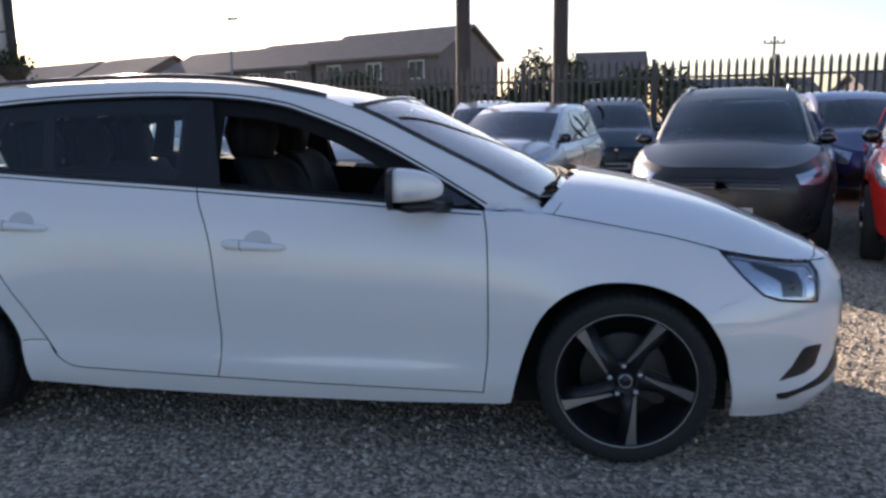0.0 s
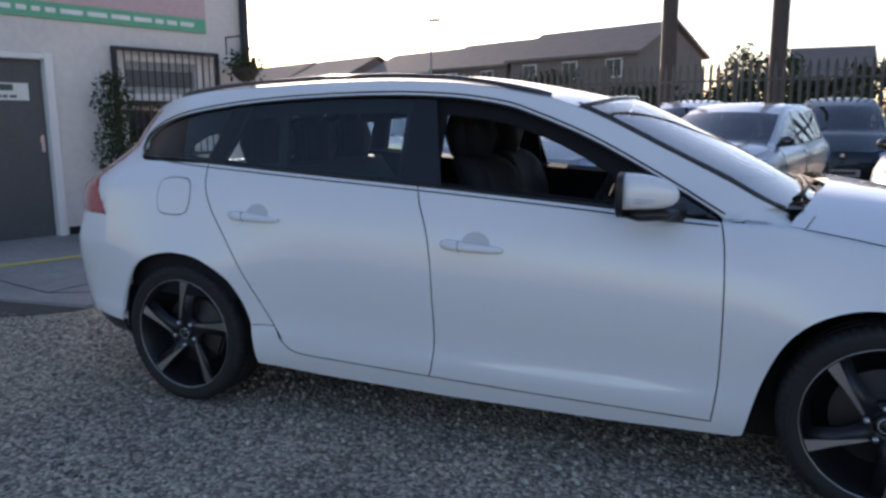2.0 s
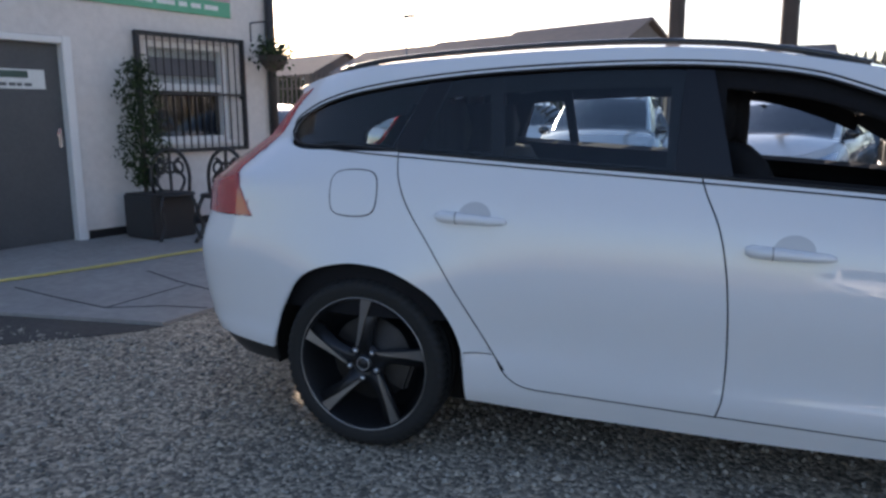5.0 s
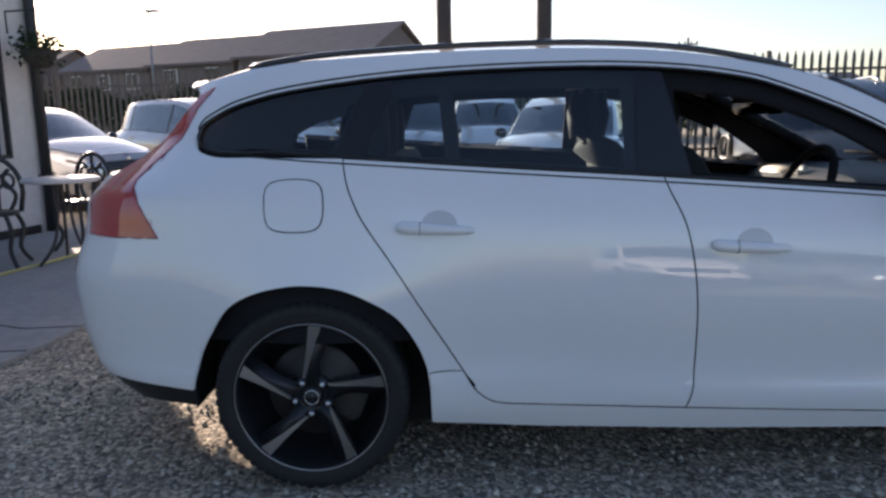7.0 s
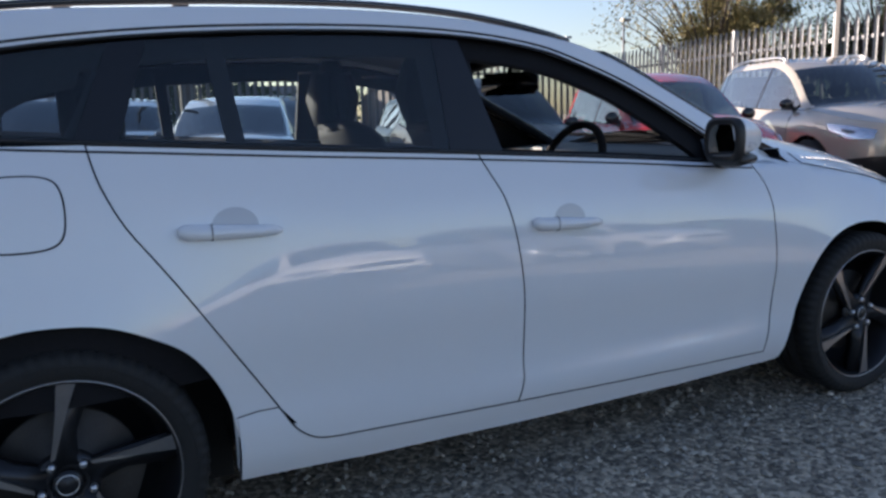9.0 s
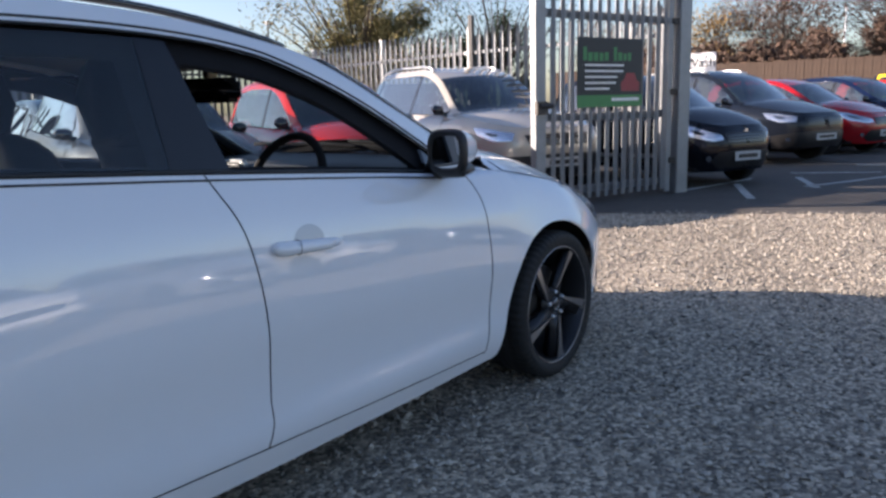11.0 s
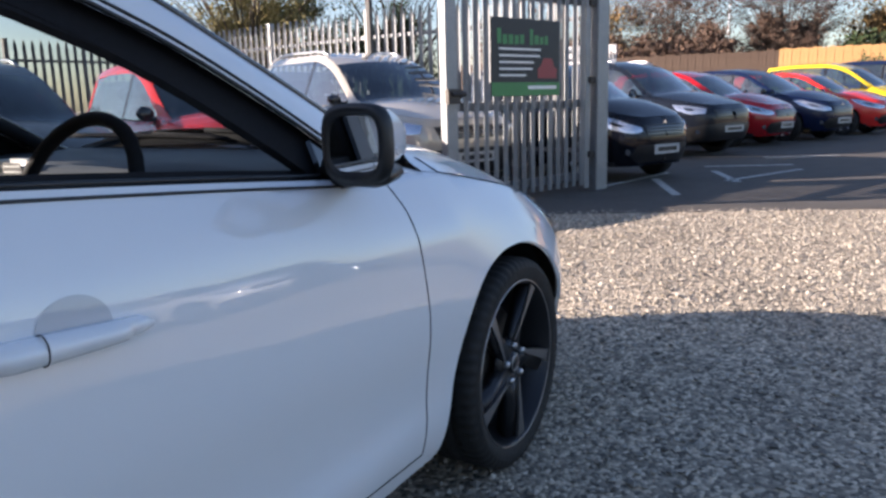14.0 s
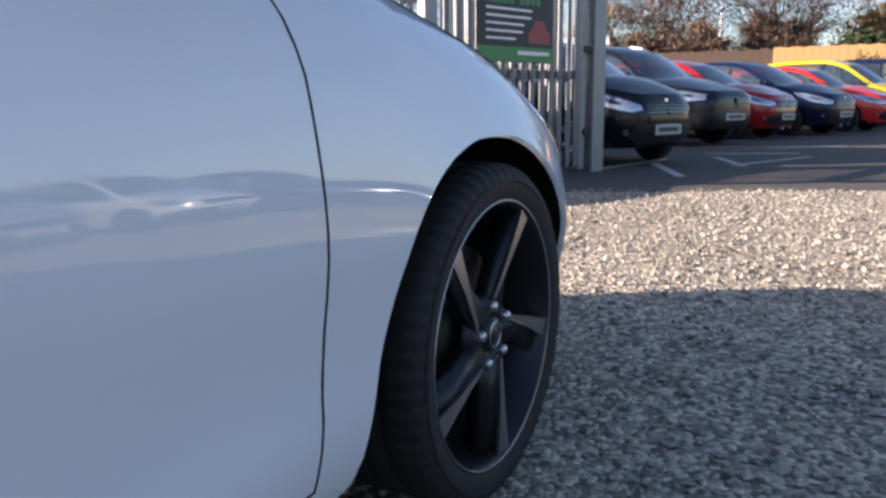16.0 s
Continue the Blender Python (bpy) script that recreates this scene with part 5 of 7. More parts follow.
def iron_chair(m):
    c = thing("garden_chair", "black cast iron garden chair with scrolled back", "chair", m, "iron garden furniture")
    bmm = bmesh.new()
    v, f = lathe([(0.0, 0.43), (0.19, 0.43), (0.20, 0.445), (0.19, 0.46), (0.0, 0.465)], 20, "z")
    put("seat", mesh_of("seat", v, f, BAR_BLACK), c, "round iron seat")
    bmm.free()
    for sx, sy in ((1, 1), (1, -1), (-1, 1), (-1, -1)):
        bmm = bmesh.new()
        tube(bmm, curve([(0.13 * sx, 0.13 * sy, 0.44), (0.17 * sx, 0.17 * sy, 0.30), (0.14 * sx, 0.14 * sy, 0.14), (0.20 * sx, 0.20 * sy, 0.0)], 4), 0.018, 6)
        part("leg", bmm, BAR_BLACK, c, "", True)
    bmm = bmesh.new()
    arc = [(-0.18, 0.19 * math.cos(a), 0.60 + 0.29 * math.sin(a)) for a in [math.pi * k / 14 for k in range(15)]]
    tube(bmm, [(-0.15, 0.17, 0.44)] + arc + [(-0.15, -0.17, 0.44)], 0.020, 6)
    part("back_frame", bmm, BAR_BLACK, c, "arched iron back", True)
    for yy_, w in ((0, 0.0), (0.085, 0.05), (-0.085, -0.05)):
        bmm = bmesh.new()
        tube(bmm, curve([(-0.16, yy_, 0.45), (-0.17, yy_ + w, 0.58), (-0.18, yy_ - w * 0.8, 0.72), (-0.18, yy_ + w * 0.3, 0.80 if yy_ else 0.88)], 5), 0.017, 6)
        tube(bmm, [(-0.178, yy_ + 0.045 * math.cos(a), 0.70 + 0.06 * math.sin(a)) for a in [2 * math.pi * k / 12 for k in range(12)]], 0.014, 5, True)
        part("back_scroll", bmm, BAR_BLACK, c, "", True)
    return c


ch = iron_chair(pose(-5.3, 2.86, 0.025, 0, 0, -40))
copy_thing(ch, pose(-4.78, 2.90, 0.025, 0, 0, -75))
copy_thing(ch, pose(-4.45, 3.75, 0.025, 0, 0, -100))
tb = thing("garden_table", "round pale garden table on black iron legs", "table", pose(-4.28, 3.08, 0.025), "iron garden furniture")
v, f = lathe([(0.0, 0.69), (0.29, 0.69), (0.31, 0.70), (0.31, 0.715), (0.29, 0.725), (0.0, 0.725)], 28, "z")
put("tabletop", mesh_of("tabletop", v, f, plain("table_top", (0.5, 0.5, 0.5), 0.35, var=0.1)), tb, "pale round top")
for k in range(3):
    a = 2 * math.pi * k / 3
    bmm = bmesh.new()
    tube(bmm, curve([(0.05 * math.cos(a), 0.05 * math.sin(a), 0.69), (0.06 * math.cos(a), 0.06 * math.sin(a), 0.4), (0.12 * math.cos(a), 0.12 * math.sin(a), 0.16), (0.26 * math.cos(a), 0.26 * math.sin(a), 0.0)], 4), 0.014, 6)
    part("leg", bmm, BAR_BLACK, tb, "", True)

# ---- parked cars ----
PAINT = plain("car_paint", (0.5, 0.5, 0.5), 0.3, coat=1.0)
CAR_GLASS = glass_mat("car_glass", (0.13, 0.16, 0.17), 1.0, 0.09, 3.0)
SIDE_GLASS = glass_mat("side_glass", (0.50, 0.66, 0.66), 1.0, 0.16, 3.0)
# white plates toned down to grey for the shade on the car noses
PLATE_GREY = plain("shaded_plate", (0.42, 0.43, 0.43), 0.5)


def paint(name, rgb, metal=0.0, rough=0.14):
    m = plain(name, rgb, rough, metal=metal, coat=1.0, var=0.04, scale=2)
    m.node_tree.nodes["Principled BSDF"].inputs["Coat IOR"].default_value = 1.42
    m.node_tree.nodes["Principled BSDF"].inputs["Coat Weight"].default_value = 0.25 if max(rgb) < 0.1 else 1.0
    m.node_tree.nodes["Principled BSDF"].inputs["Specular IOR Level"].default_value = 0.3
    return m


def car_kind(kind):
    """Curves for one kind of parked car, x forward from the middle of its wheelbase."""
    if kind == "suv":
        d = dict(L=4.55, H=1.70, W=1.84, R=0.36, axle=1.33,
                 belt=([-2.3, -1.8, -1.0, 0.5, 0.9, 1.05, 1.5, 1.9, 2.25], [1.14, 1.16, 1.12, 1.05, 1.05, 1.06, 0.99, 0.92, 0.86]),
                 top=([-2.3, -1.95, -1.4, -0.6, 0.1, 0.4, 0.75, 1.05, 1.2], [1.30, 1.52, 1.64, 1.67, 1.63, 1.52, 1.29, 1.08, 1.07]),
                 nose=([0.2, 0.35, 0.6, 0.8, 0.95, 1.6], [2.1, 2.2, 2.23, 2.2, 2.08, 1.9]),
                 tail=([0.25, 0.45, 0.8, 1.1, 1.4, 1.65], [2.1, 2.25, 2.25, 2.2, 2.05, 1.9]), sill=0.27)
    elif kind == "mpv":
        d = dict(L=4.3, H=1.60, W=1.78, R=0.315, axle=1.31,
                 belt=([-2.15, -1.7, -1.0, 0.6, 1.0, 1.15, 1.5, 1.8, 2.1], [1.05, 1.05, 1.03, 0.95, 0.95, 0.965, 0.86, 0.78, 0.70]),
                 top=([-2.15, -1.9, -1.4, -0.5, 0.15, 0.45, 0.85, 1.15, 1.3], [1.30, 1.48, 1.55, 1.58, 1.53, 1.42, 1.17, 0.985, 0.97]),
                 nose=([0.2, 0.35, 0.55, 0.7, 0.85, 1.6], [2.0, 2.08, 2.1, 2.05, 1.92, 1.8]),
                 tail=([0.25, 0.45, 0.8, 1.1, 1.4, 1.55], [2.0, 2.12, 2.12, 2.08, 1.96, 1.85]), sill=0.21)
    else:
        d = dict(L=4.1, H=1.46, W=1.74, R=0.305, axle=1.26,
                 belt=([-2.1, -1.6, -1.0, 0.5, 0.85, 1.0, 1.4, 1.75, 2.05], [1.0, 1.0, 0.97, 0.92, 0.92, 0.93, 0.87, 0.805, 0.74]),
                 top=([-2.1, -1.75, -1.2, -0.5, 0.05, 0.3, 0.65, 1.0, 1.2], [1.15, 1.34, 1.41, 1.435, 1.39, 1.30, 1.11, 0.935, 0.92]),
                 nose=([0.2, 0.35, 0.5, 0.68, 0.78, 0.9, 1.5], [1.95, 2.02, 2.04, 2.0, 1.93, 1.84, 1.7]),
                 tail=([0.25, 0.45, 0.7, 0.95, 1.2, 1.42], [1.9, 2.03, 2.04, 1.98, 1.83, 1.65]), sill=0.20)
    return d


def parked_car(kind, label, m, mat, lamp_style=0):
    d = car_kind(kind)
    belt, top, nose, tail = (table(*d[k]) for k in ("belt", "top", "nose", "tail"))
    ax, R, sill = d["axle"], d["R"], d["sill"]
    prof = table([-0.1, 0, 0.06, 0.22, 0.35, 0.6, 0.8, 0.92, 1.0], [0.83, 0.85, 0.868, 0.88, 0.896, 0.905, 0.897, 0.86, 0.812])
    cs = CarShape(belt, top, nose, tail, prof, half=d["W"] / 1.82, axle=ax, qf=ax + 0.33, qr=ax + 0.38, sill=sill, lean=0.40, flare=0.025)
    c = thing("parked_car", label, "car", m, "parked cars")
    qf, qr = cs.qf, cs.qr
    arc = lambda x0, r, up: [(x0 + (r + 0.055) * math.cos(a), R + (r + up) * math.sin(a)) for a in [math.pi * (1.1 - 1.2 * k / 14) for k in range(15)]]
    bp = lambda a, b, n, e=0.0: [(a + (b - a) * i / n, belt(a + (b - a) * i / n) + e) for i in range(n + 1)]
    xa, xd = ax - 0.32, -ax - 0.42
    body = arc(-ax, R, 0.05) + [(-0.5, sill), (0.5, sill)] + arc(ax, R, 0.05) + [(qf + 0.02, 0.3)] + [(qf, belt(qf))] + bp(qf, -qr, 22)[1:] + [(-qr, 0.3)]
    cs.panel("body_side", body, mat, c, "painted body side", step=0.11, sides=both, gap=0)
    nt = [(q, min(belt(cs.point(q, nose_z)[0]), 2)) for nose_z in [belt(qf + 0.25) - 0.02] for q in [qf + 1.0 * i / 8 for i in range(9)]]
    cs.panel("front_end", [(qf, 0.3), (qf, belt(qf))] + nt[1:] + [(qf + 1.0, sill + 0.02), (qf + 0.2, sill)], mat, c, "painted bumper and wing front", step=0.09, sides=both, gap=0, thick=0)
    cs.panel("rear_end", [(-qr, 0.3), (-qr, belt(-qr)), (-qr - 0.3, belt(-qr)), (-qr - 1, belt(-qr)), (-qr - 1, sill + 0.08), (-qr - 0.2, sill + 0.05)], mat, c, "painted tail", step=0.12, sides=both, gap=0, thick=0)
    cs.panel("rear_window", [(-qr - 0.1, belt(-qr) + 0.02), (-qr - 0.1, top(-qr) - 0.05), (-qr - 1, top(-qr) - 0.05), (-qr - 1, belt(-qr) + 0.02)], CAR_GLASS, c, "", step=0.15, sides=both, gap=0, thick=0)
    # lamps, grille, intake, plate
    zl = belt(qf + 0.1)
    if lamp_style == 0:
        lamp = [(qf - 0.24, zl - 0.012), (qf - 0.05, zl - 0.03), (qf + 0.18, zl - 0.075), (qf + 0.52, zl - 0.165), (qf + 0.54, zl - 0.215), (qf + 0.40, zl - 0.235), (qf + 0.12, zl - 0.185), (qf - 0.10, zl - 0.10)]
    elif lamp_style == 1:
        lamp = [(qf - 0.08, zl - 0.05), (qf + 0.18, zl - 0.07), (qf + 0.46, zl - 0.12), (qf + 0.44, zl - 0.205), (qf + 0.22, zl - 0.215), (qf + 0.02, zl - 0.14)]
    else:
        lamp = [(qf - 0.15, zl - 0.02), (qf + 0.10, zl - 0.03), (qf + 0.46, zl - 0.09), (qf + 0.44, zl - 0.25), (qf + 0.10, zl - 0.22), (qf - 0.05, zl - 0.14)]
    for s in both:
        hl = cs.panel("head_lamp", lamp, LAMP_BOWL, c, "clear head lamp", step=0.06, sides=(s,), gap=0, off=0.004)[0]
        mid = np.mean(lamp, axis=0)
        cs.panel("reflector", [tuple(mid + (np.array(p) - mid) * 0.30) for p in lamp], GLOSS_BLACK, hl, "dark lamp bowl", step=0.06, sides=(s,), gap=0, off=0.006)
        cs.panel("lens", lamp, LENS, hl, "", step=0.06, sides=(s,), gap=0, off=0.012, thick=0.008)
        cs.panel("fog_lamp", [(qf + 0.34 + 0.035 * math.cos(a), sill + 0.17 + 0.035 * math.sin(a)) for a in [2 * math.pi * k / 10 for k in range(10)]], CHROME, c, "round fog lamp", step=0.05, sides=(s,), gap=0, off=0.006)
    cs.panel("grille", [(qf + 0.56, zl - 0.14), (qf + 1.0, zl - 0.13), (qf + 1.0, zl - 0.27), (qf + 0.62, zl - 0.27)], BLACK_TRIM, c, "black grille", step=0.08, sides=both, gap=0, off=0.004)
    for k in range(3):
        cs.panel("grille_slat", [(qf + 0.60, zl - 0.165 - 0.035 * k), (qf + 1.0, zl - 0.158 - 0.035 * k), (qf + 1.0, zl - 0.172 - 0.035 * k), (qf + 0.60, zl - 0.178 - 0.035 * k)], GLOSS_BLACK, c, "", step=0.1, sides=both, gap=0, off=0.012, thick=0.008)
    cs.panel("lower_intake", [(qf + 0.36, sill + 0.13), (qf + 0.48, sill + 0.25), (qf + 1.0, sill + 0.27), (qf + 1.0, sill + 0.05), (qf + 0.46, sill + 0.05)], BLACK_TRIM, c, "black lower intake", step=0.08, sides=both, gap=0, off=0.004)
    if kind == "suv":
        cs.panel("lower_bumper", [(qf + 0.10, sill + 0.02), (qf + 0.10, 0.50), (qf + 0.45, 0.56), (qf + 1.0, 0.58), (qf + 1.0, sill + 0.03)], BLACK_TRIM, c, "black plastic lower bumper", step=0.09, sides=both, gap=0, off=0.006, thick=0.004)
    pz = 0.42 if kind == "suv" else sill + 0.14
    px = cs.point(qf + 0.99, pz + 0.09)[0]
    pl = part("number_plate", boxed((px + 0.004, -0.26, pz), (px + 0.016, 0.26, pz + 0.11), 0.003), PLATE_GREY, c, "white number plate greyed for shade")
    part("plate_bar", boxed((px + 0.0165, -0.20, pz + 0.03), (px + 0.0175, 0.20, pz + 0.08)), BLACK_TRIM, pl)
    bz = zl - 0.12
    bx = cs.point(qf + 1.0, bz)[0]
    if kind != "suv":
        part("badge", boxed((bx, -0.032, bz - 0.026), (bx + 0.010, 0.032, bz + 0.026), 0.008), CHROME, c, "plain chrome badge")
    # bonnet, roof, screen
    xe = nose(belt(qf + 0.25)) - 0.01
    bc = table([xa + 0.15, ax, (ax + xe) / 2, xe - 0.12, xe], [belt(xa + 0.15) + 0.075, belt(ax) + 0.095, belt((ax + xe) / 2) + 0.075, belt(xe - 0.12) + 0.03, belt(xe)])

    def bon(u, v):
        x = xa + 0.10 + (xe - xa - 0.10) * u ** 0.85
        w = 2 * v - 1
        return (x, w * cs.hw(x, belt(x)), bc(x) - (bc(x) - belt(x)) * abs(w) ** 2.5)
    sheet("bonnet", bon, 12, 14, mat, c, "painted bonnet")
    x0, x1 = -qr - 0.02, d["top"][0][5]

    def roof(u, v):
        x = x0 + (x1 - x0) * u
        w = 2 * v - 1
        return (x + 0.10 * (1 - w * w) * max(0, u - 0.85) / 0.15, w * cs.hw(x, top(x)), top(x) + 0.035 * (1 - abs(w) ** 2.3))
    sheet("roof", roof, 14, 10, mat, c, "painted roof")
    xs1 = d["top"][0][7]

    def scr(u, v):
        w = 2 * v - 1
        x = x1 + (xs1 - x1) * u
        return (x + (0.10 + 0.06 * u) * (1 - w * w), w * (cs.hw(x, top(x)) - 0.01), top(x) + 0.004 + (0.03 * (1 - u) + 0.01) * (1 - w * w))
    sheet("windscreen", scr, 8, 10, CAR_GLASS, c, "sloping windscreen")
    sheet("scuttle", lambda u, v: tuple(np.array(scr(0.99, v)) * (1 - u) + np.array(bon(0.02, v)) * u - np.array((0, 0, 0.012))), 2, 10, BLACK_TRIM, c)
    # side glass band
    up = lambda a, b, n: [(a + (b - a) * i / n, top(a + (b - a) * i / n) - 0.075) for i in range(n + 1)]
    xr_, xf_ = (-ax - 0.02 if kind == "hatch" else -qr + 0.10), d["top"][0][7] - 0.16
    opening = [p for p in up(xr_, xf_, 22) if p[1] > belt(p[0]) + 0.02]
    opening += bp(opening[-1][0], opening[0][0] - 0.07, 18, 0.012)
    sidef = [(x, top(x)) for x in [-qr + (xs1 + 0.08 + qr) * i / 22 for i in range(23)]]
    frame_poly = [(-qr, belt(-qr))] + sidef + [(xs1 + 0.08, belt(xs1 + 0.08)), (opening[len([p for p in up(xr_, xf_, 22) if p[1] > belt(p[0]) + 0.02]) - 1][0], belt(xf_))] + [p for p in up(xr_, xf_, 22) if p[1] > belt(p[0]) + 0.02][::-1] + [(opening[-1][0], belt(opening[-1][0]))]
    cs.panel("roof_side", frame_poly, mat, c, "painted pillars and roof side", step=0.09, sides=both, gap=0)
    xm = -0.12

    def cut(poly, x, less):
        return clip_half(poly, 0, x, less)
    xq = -9.04 if kind == "hatch" else -ax + 0.02
    for nm, a, b in (("quarter_glass", -9, xq), ("rear_side_glass", xq + 0.04, xm), ("front_side_glass", xm + 0.07, 9)):
        pg = cut(cut(opening, a, False), b, True)
        if len(pg) > 2:
            cs.panel(nm, pg, SIDE_GLASS, c, "side glass", step=0.12, sides=both, gap=0, off=-0.006, thick=0)
    for a, b in ((xq, xq + 0.04), (xm, xm + 0.07)):
        pg = cut(cut(opening, a, False), b, True)
        if len(pg) > 2:
            cs.panel("side_pillar", pg, GLOSS_BLACK, c, "black pillar", step=0.12, sides=both, gap=0, off=-0.004, thick=0.02)
    # door seams, handles
    for s in both:
        bmm = bmesh.new()
        for xx in (xm + 0.03, ax - 0.42):
            pts = [Vector(cs.point(xx, sill + 0.05 + (belt(xx) - sill - 0.05) * i / 8, 0.0005)) for i in range(9)]
            for p in pts:
                p.y *= s
            tube(bmm, pts, 0.003, 5)
        part("door_seam", bmm, DARK, c)
        for xx in (xm - 0.12, -ax + 0.22):
            p = cs.point(xx, belt(xx) - 0.13)
            part("door_handle", boxed((p[0] - 0.09, p[1] * s - 0.022, p[2] - 0.015), (p[0] + 0.09, p[1] * s + 0.022, p[2] + 0.015), 0.008), mat, c, "pull handle")
        mp = cs.point(xf_ - 0.10, belt(xf_ - 0.1) + 0.05)
        bmm = bmesh.new()
        bmesh.ops.create_uvsphere(bmm, u_segments=12, v_segments=8, radius=1)
        for v in bmm.verts:
            v.co = Vector((mp[0] + 0.055 * v.co.x, (mp[1] - 0.105 + 0.085 * v.co.y) * s, mp[2] + 0.02 + 0.062 * v.co.z))
        tube(bmm, [(mp[0], mp[1] * s, mp[2] - 0.03), (mp[0], (mp[1] - 0.1) * s, mp[2] - 0.02)], 0.025, 6)
        part("door_mirror", bmm, GLOSS_BLACK, c, "dark door mirror", True)
    if kind == "suv":
        for s in both:
            bmm = bmesh.new()
            tube(bmm, [(x, -s * (cs.hw(x, top(x)) - 0.05), top(x) + 0.01 + 0.04 * math.sin(math.pi * i / 12) ** 0.4) for i, x in enumerate([-1.8 + 1.9 * k / 12 for k in range(13)])], 0.017, 6)
            part("roof_rail", bmm, SATIN, c, "silver roof rail", True)
    # wells, floor, cabin
    part("underbody", boxed((-ax - 0.45, -0.70, sill), (ax + 0.45, 0.70, sill + 0.06)), DARK, c)
    part("cabin", boxed((-qr + 0.1, -0.70, sill + 0.06), (xa, 0.70, belt(0) - 0.06), 0.03), CABIN, c, "dark cabin")
    part("dashboard", boxed((xa - 0.25, -0.66, belt(0) - 0.2), (xa + 0.12, 0.66, belt(0) + 0.01), 0.04), CABIN, c, "dark dashboard")
    for sx, sy in ((-0.25, 0.36), (-0.25, -0.36), (-1.0, 0.36), (-1.0, -0.36)):
        zt = belt(sx)
        part("seat_back", boxed((sx - 0.12, sy - 0.22, zt - 0.3), (sx, sy + 0.22, zt + 0.10), 0.05), SEAT_CLOTH, c, "dark seat")
        part("headrest", boxed((sx - 0.13, sy - 0.12, zt + 0.12), (sx - 0.03, sy + 0.12, zt + 0.28), 0.04), SEAT_CLOTH, c, "dark headrest")
    tv, tf = lathe([(R * 0.66, -0.09), (R * 0.8, -0.10), (R * 0.95, -0.095), (R, -0.075), (R, 0.075), (R * 0.95, 0.095), (R * 0.66, 0.09)], 28)
    tyre_me = mesh_of("tyre", tv, tf, RUBBER)
    rv, rf = lathe([(R * 0.67, -0.092), (R * 0.64, -0.095), (R * 0.60, -0.06), (R * 0.58, 0.06), (0, 0.06)], 28)
    rim_me = mesh_of("rim", rv, rf, RIM_DARK)
    sb = bmesh.new()
    for k in range(7):
        a = 2 * math.pi * k / 7
        tube(sb, [(0.03 * math.cos(a), -0.07, 0.03 * math.sin(a)), (R * 0.64 * math.cos(a), -0.088, R * 0.64 * math.sin(a))], [0.022, 0.030], 6)
    tube(sb, [(0, -0.06, 0), (0, -0.092, 0)], 0.06, 12)
    spoke_me = bpy.data.meshes.new("spokes")
    sb.to_mesh(spoke_me)
    sb.free()
    spoke_me.materials.append(SATIN)
    for s in both:
        for x in (ax, -ax):
            w = put("wheel", rim_me, c, "alloy wheel", Matrix.Translation((x, -s * (d["W"] / 2 - 0.12), R)) @ Matrix.Rotation(0 if s == 1 else math.pi, 4, "Z"))
            put("tyre", tyre_me, w, "black tyre")
            put("spokes", spoke_me, w, "silver spokes")
            part("wheel_well", boxed((x - R - 0.04, -s * 0.45 - 0.15, 0.25), (x + R + 0.04, -s * 0.45 + 0.15, 2 * R + 0.04)), DARK, c)
    return c


def repaint(c, old, new_mat, label):
    for o in c.children_recursive:
        if o.type == "MESH" and o.material_slots and o.data.materials[0] == old:
            o.material_slots[0].link = "OBJECT"
            o.material_slots[0].material = new_mat
    tagged(c, label)
    return c


SILVER = paint("silver_paint", (0.42, 0.44, 0.46), 0.6)
PALE = paint("pale_silver_paint", (0.62, 0.63, 0.64), 0.3)
BLUE = paint("blue_paint", (0.035, 0.05, 0.16), 0.2)
BROWN = paint("dark_bronze_paint", (0.032, 0.035, 0.038), 0.0, 0.3)
GOLD = paint("champagne_paint", (0.50, 0.46, 0.39), 0.25)
RED = paint("red_paint", (0.60, 0.028, 0.022))
DEEP_RED = paint("deep_red_paint", (0.32, 0.008, 0.012))
BLACKP = paint("black_paint", (0.004, 0.005, 0.009))
GREYP = paint("slate_paint", (0.009, 0.012, 0.019))
NAVY = paint("navy_paint", (0.006, 0.012, 0.04))
YELLOW = paint("yellow_paint", (0.62, 0.46, 0.01))
TEAL = paint("dark_teal_paint", (0.03, 0.05, 0.06), 0.4)


def at(x, y, heading):
    """A car whose nose points along heading (degrees from +x)."""
    return pose(x, y, 0, 0, 0, heading)


# north row, noses to the south
suv = parked_car("suv", "dark bronze off-road car facing out with roof rails", at(3.06, 5.13, -105) @ Matrix.Diagonal((0.95, 1.0, 0.91, 1)), BROWN, 1)
hat = parked_car("hatch", "silver hatchback with its nose angled outwards", at(0.65, 7.35, -106), PALE, 0)
mpv = parked_car("mpv", "pale silver people carrier behind the estate car", at(-1.75, 8.4, -90), SILVER, 2)
repaint(copy_thing(mpv, at(-0.35, 12.1, -90)), SILVER, PALE, "pale people carrier in the back row")
repaint(copy_thing(mpv, at(2.2, 11.8, -92)), SILVER, TEAL, "dark teal people carrier in the back row")
repaint(copy_thing(mpv, at(5.75, 9.6, -92)), SILVER, BLUE, "deep blue people carrier by the fence")
# beside the building
repaint(copy_thing(hat, at(-7.3, 8.0, -25)), PALE, SILVER, "silver hatchback beyond the corner of the building")
copy_thing(mpv, at(-5.6, 10.8, -35))
repaint(copy_thing(mpv, at(-4.4, 14.0, -60)), SILVER, PALE, "pale people carrier at the back of the yard")
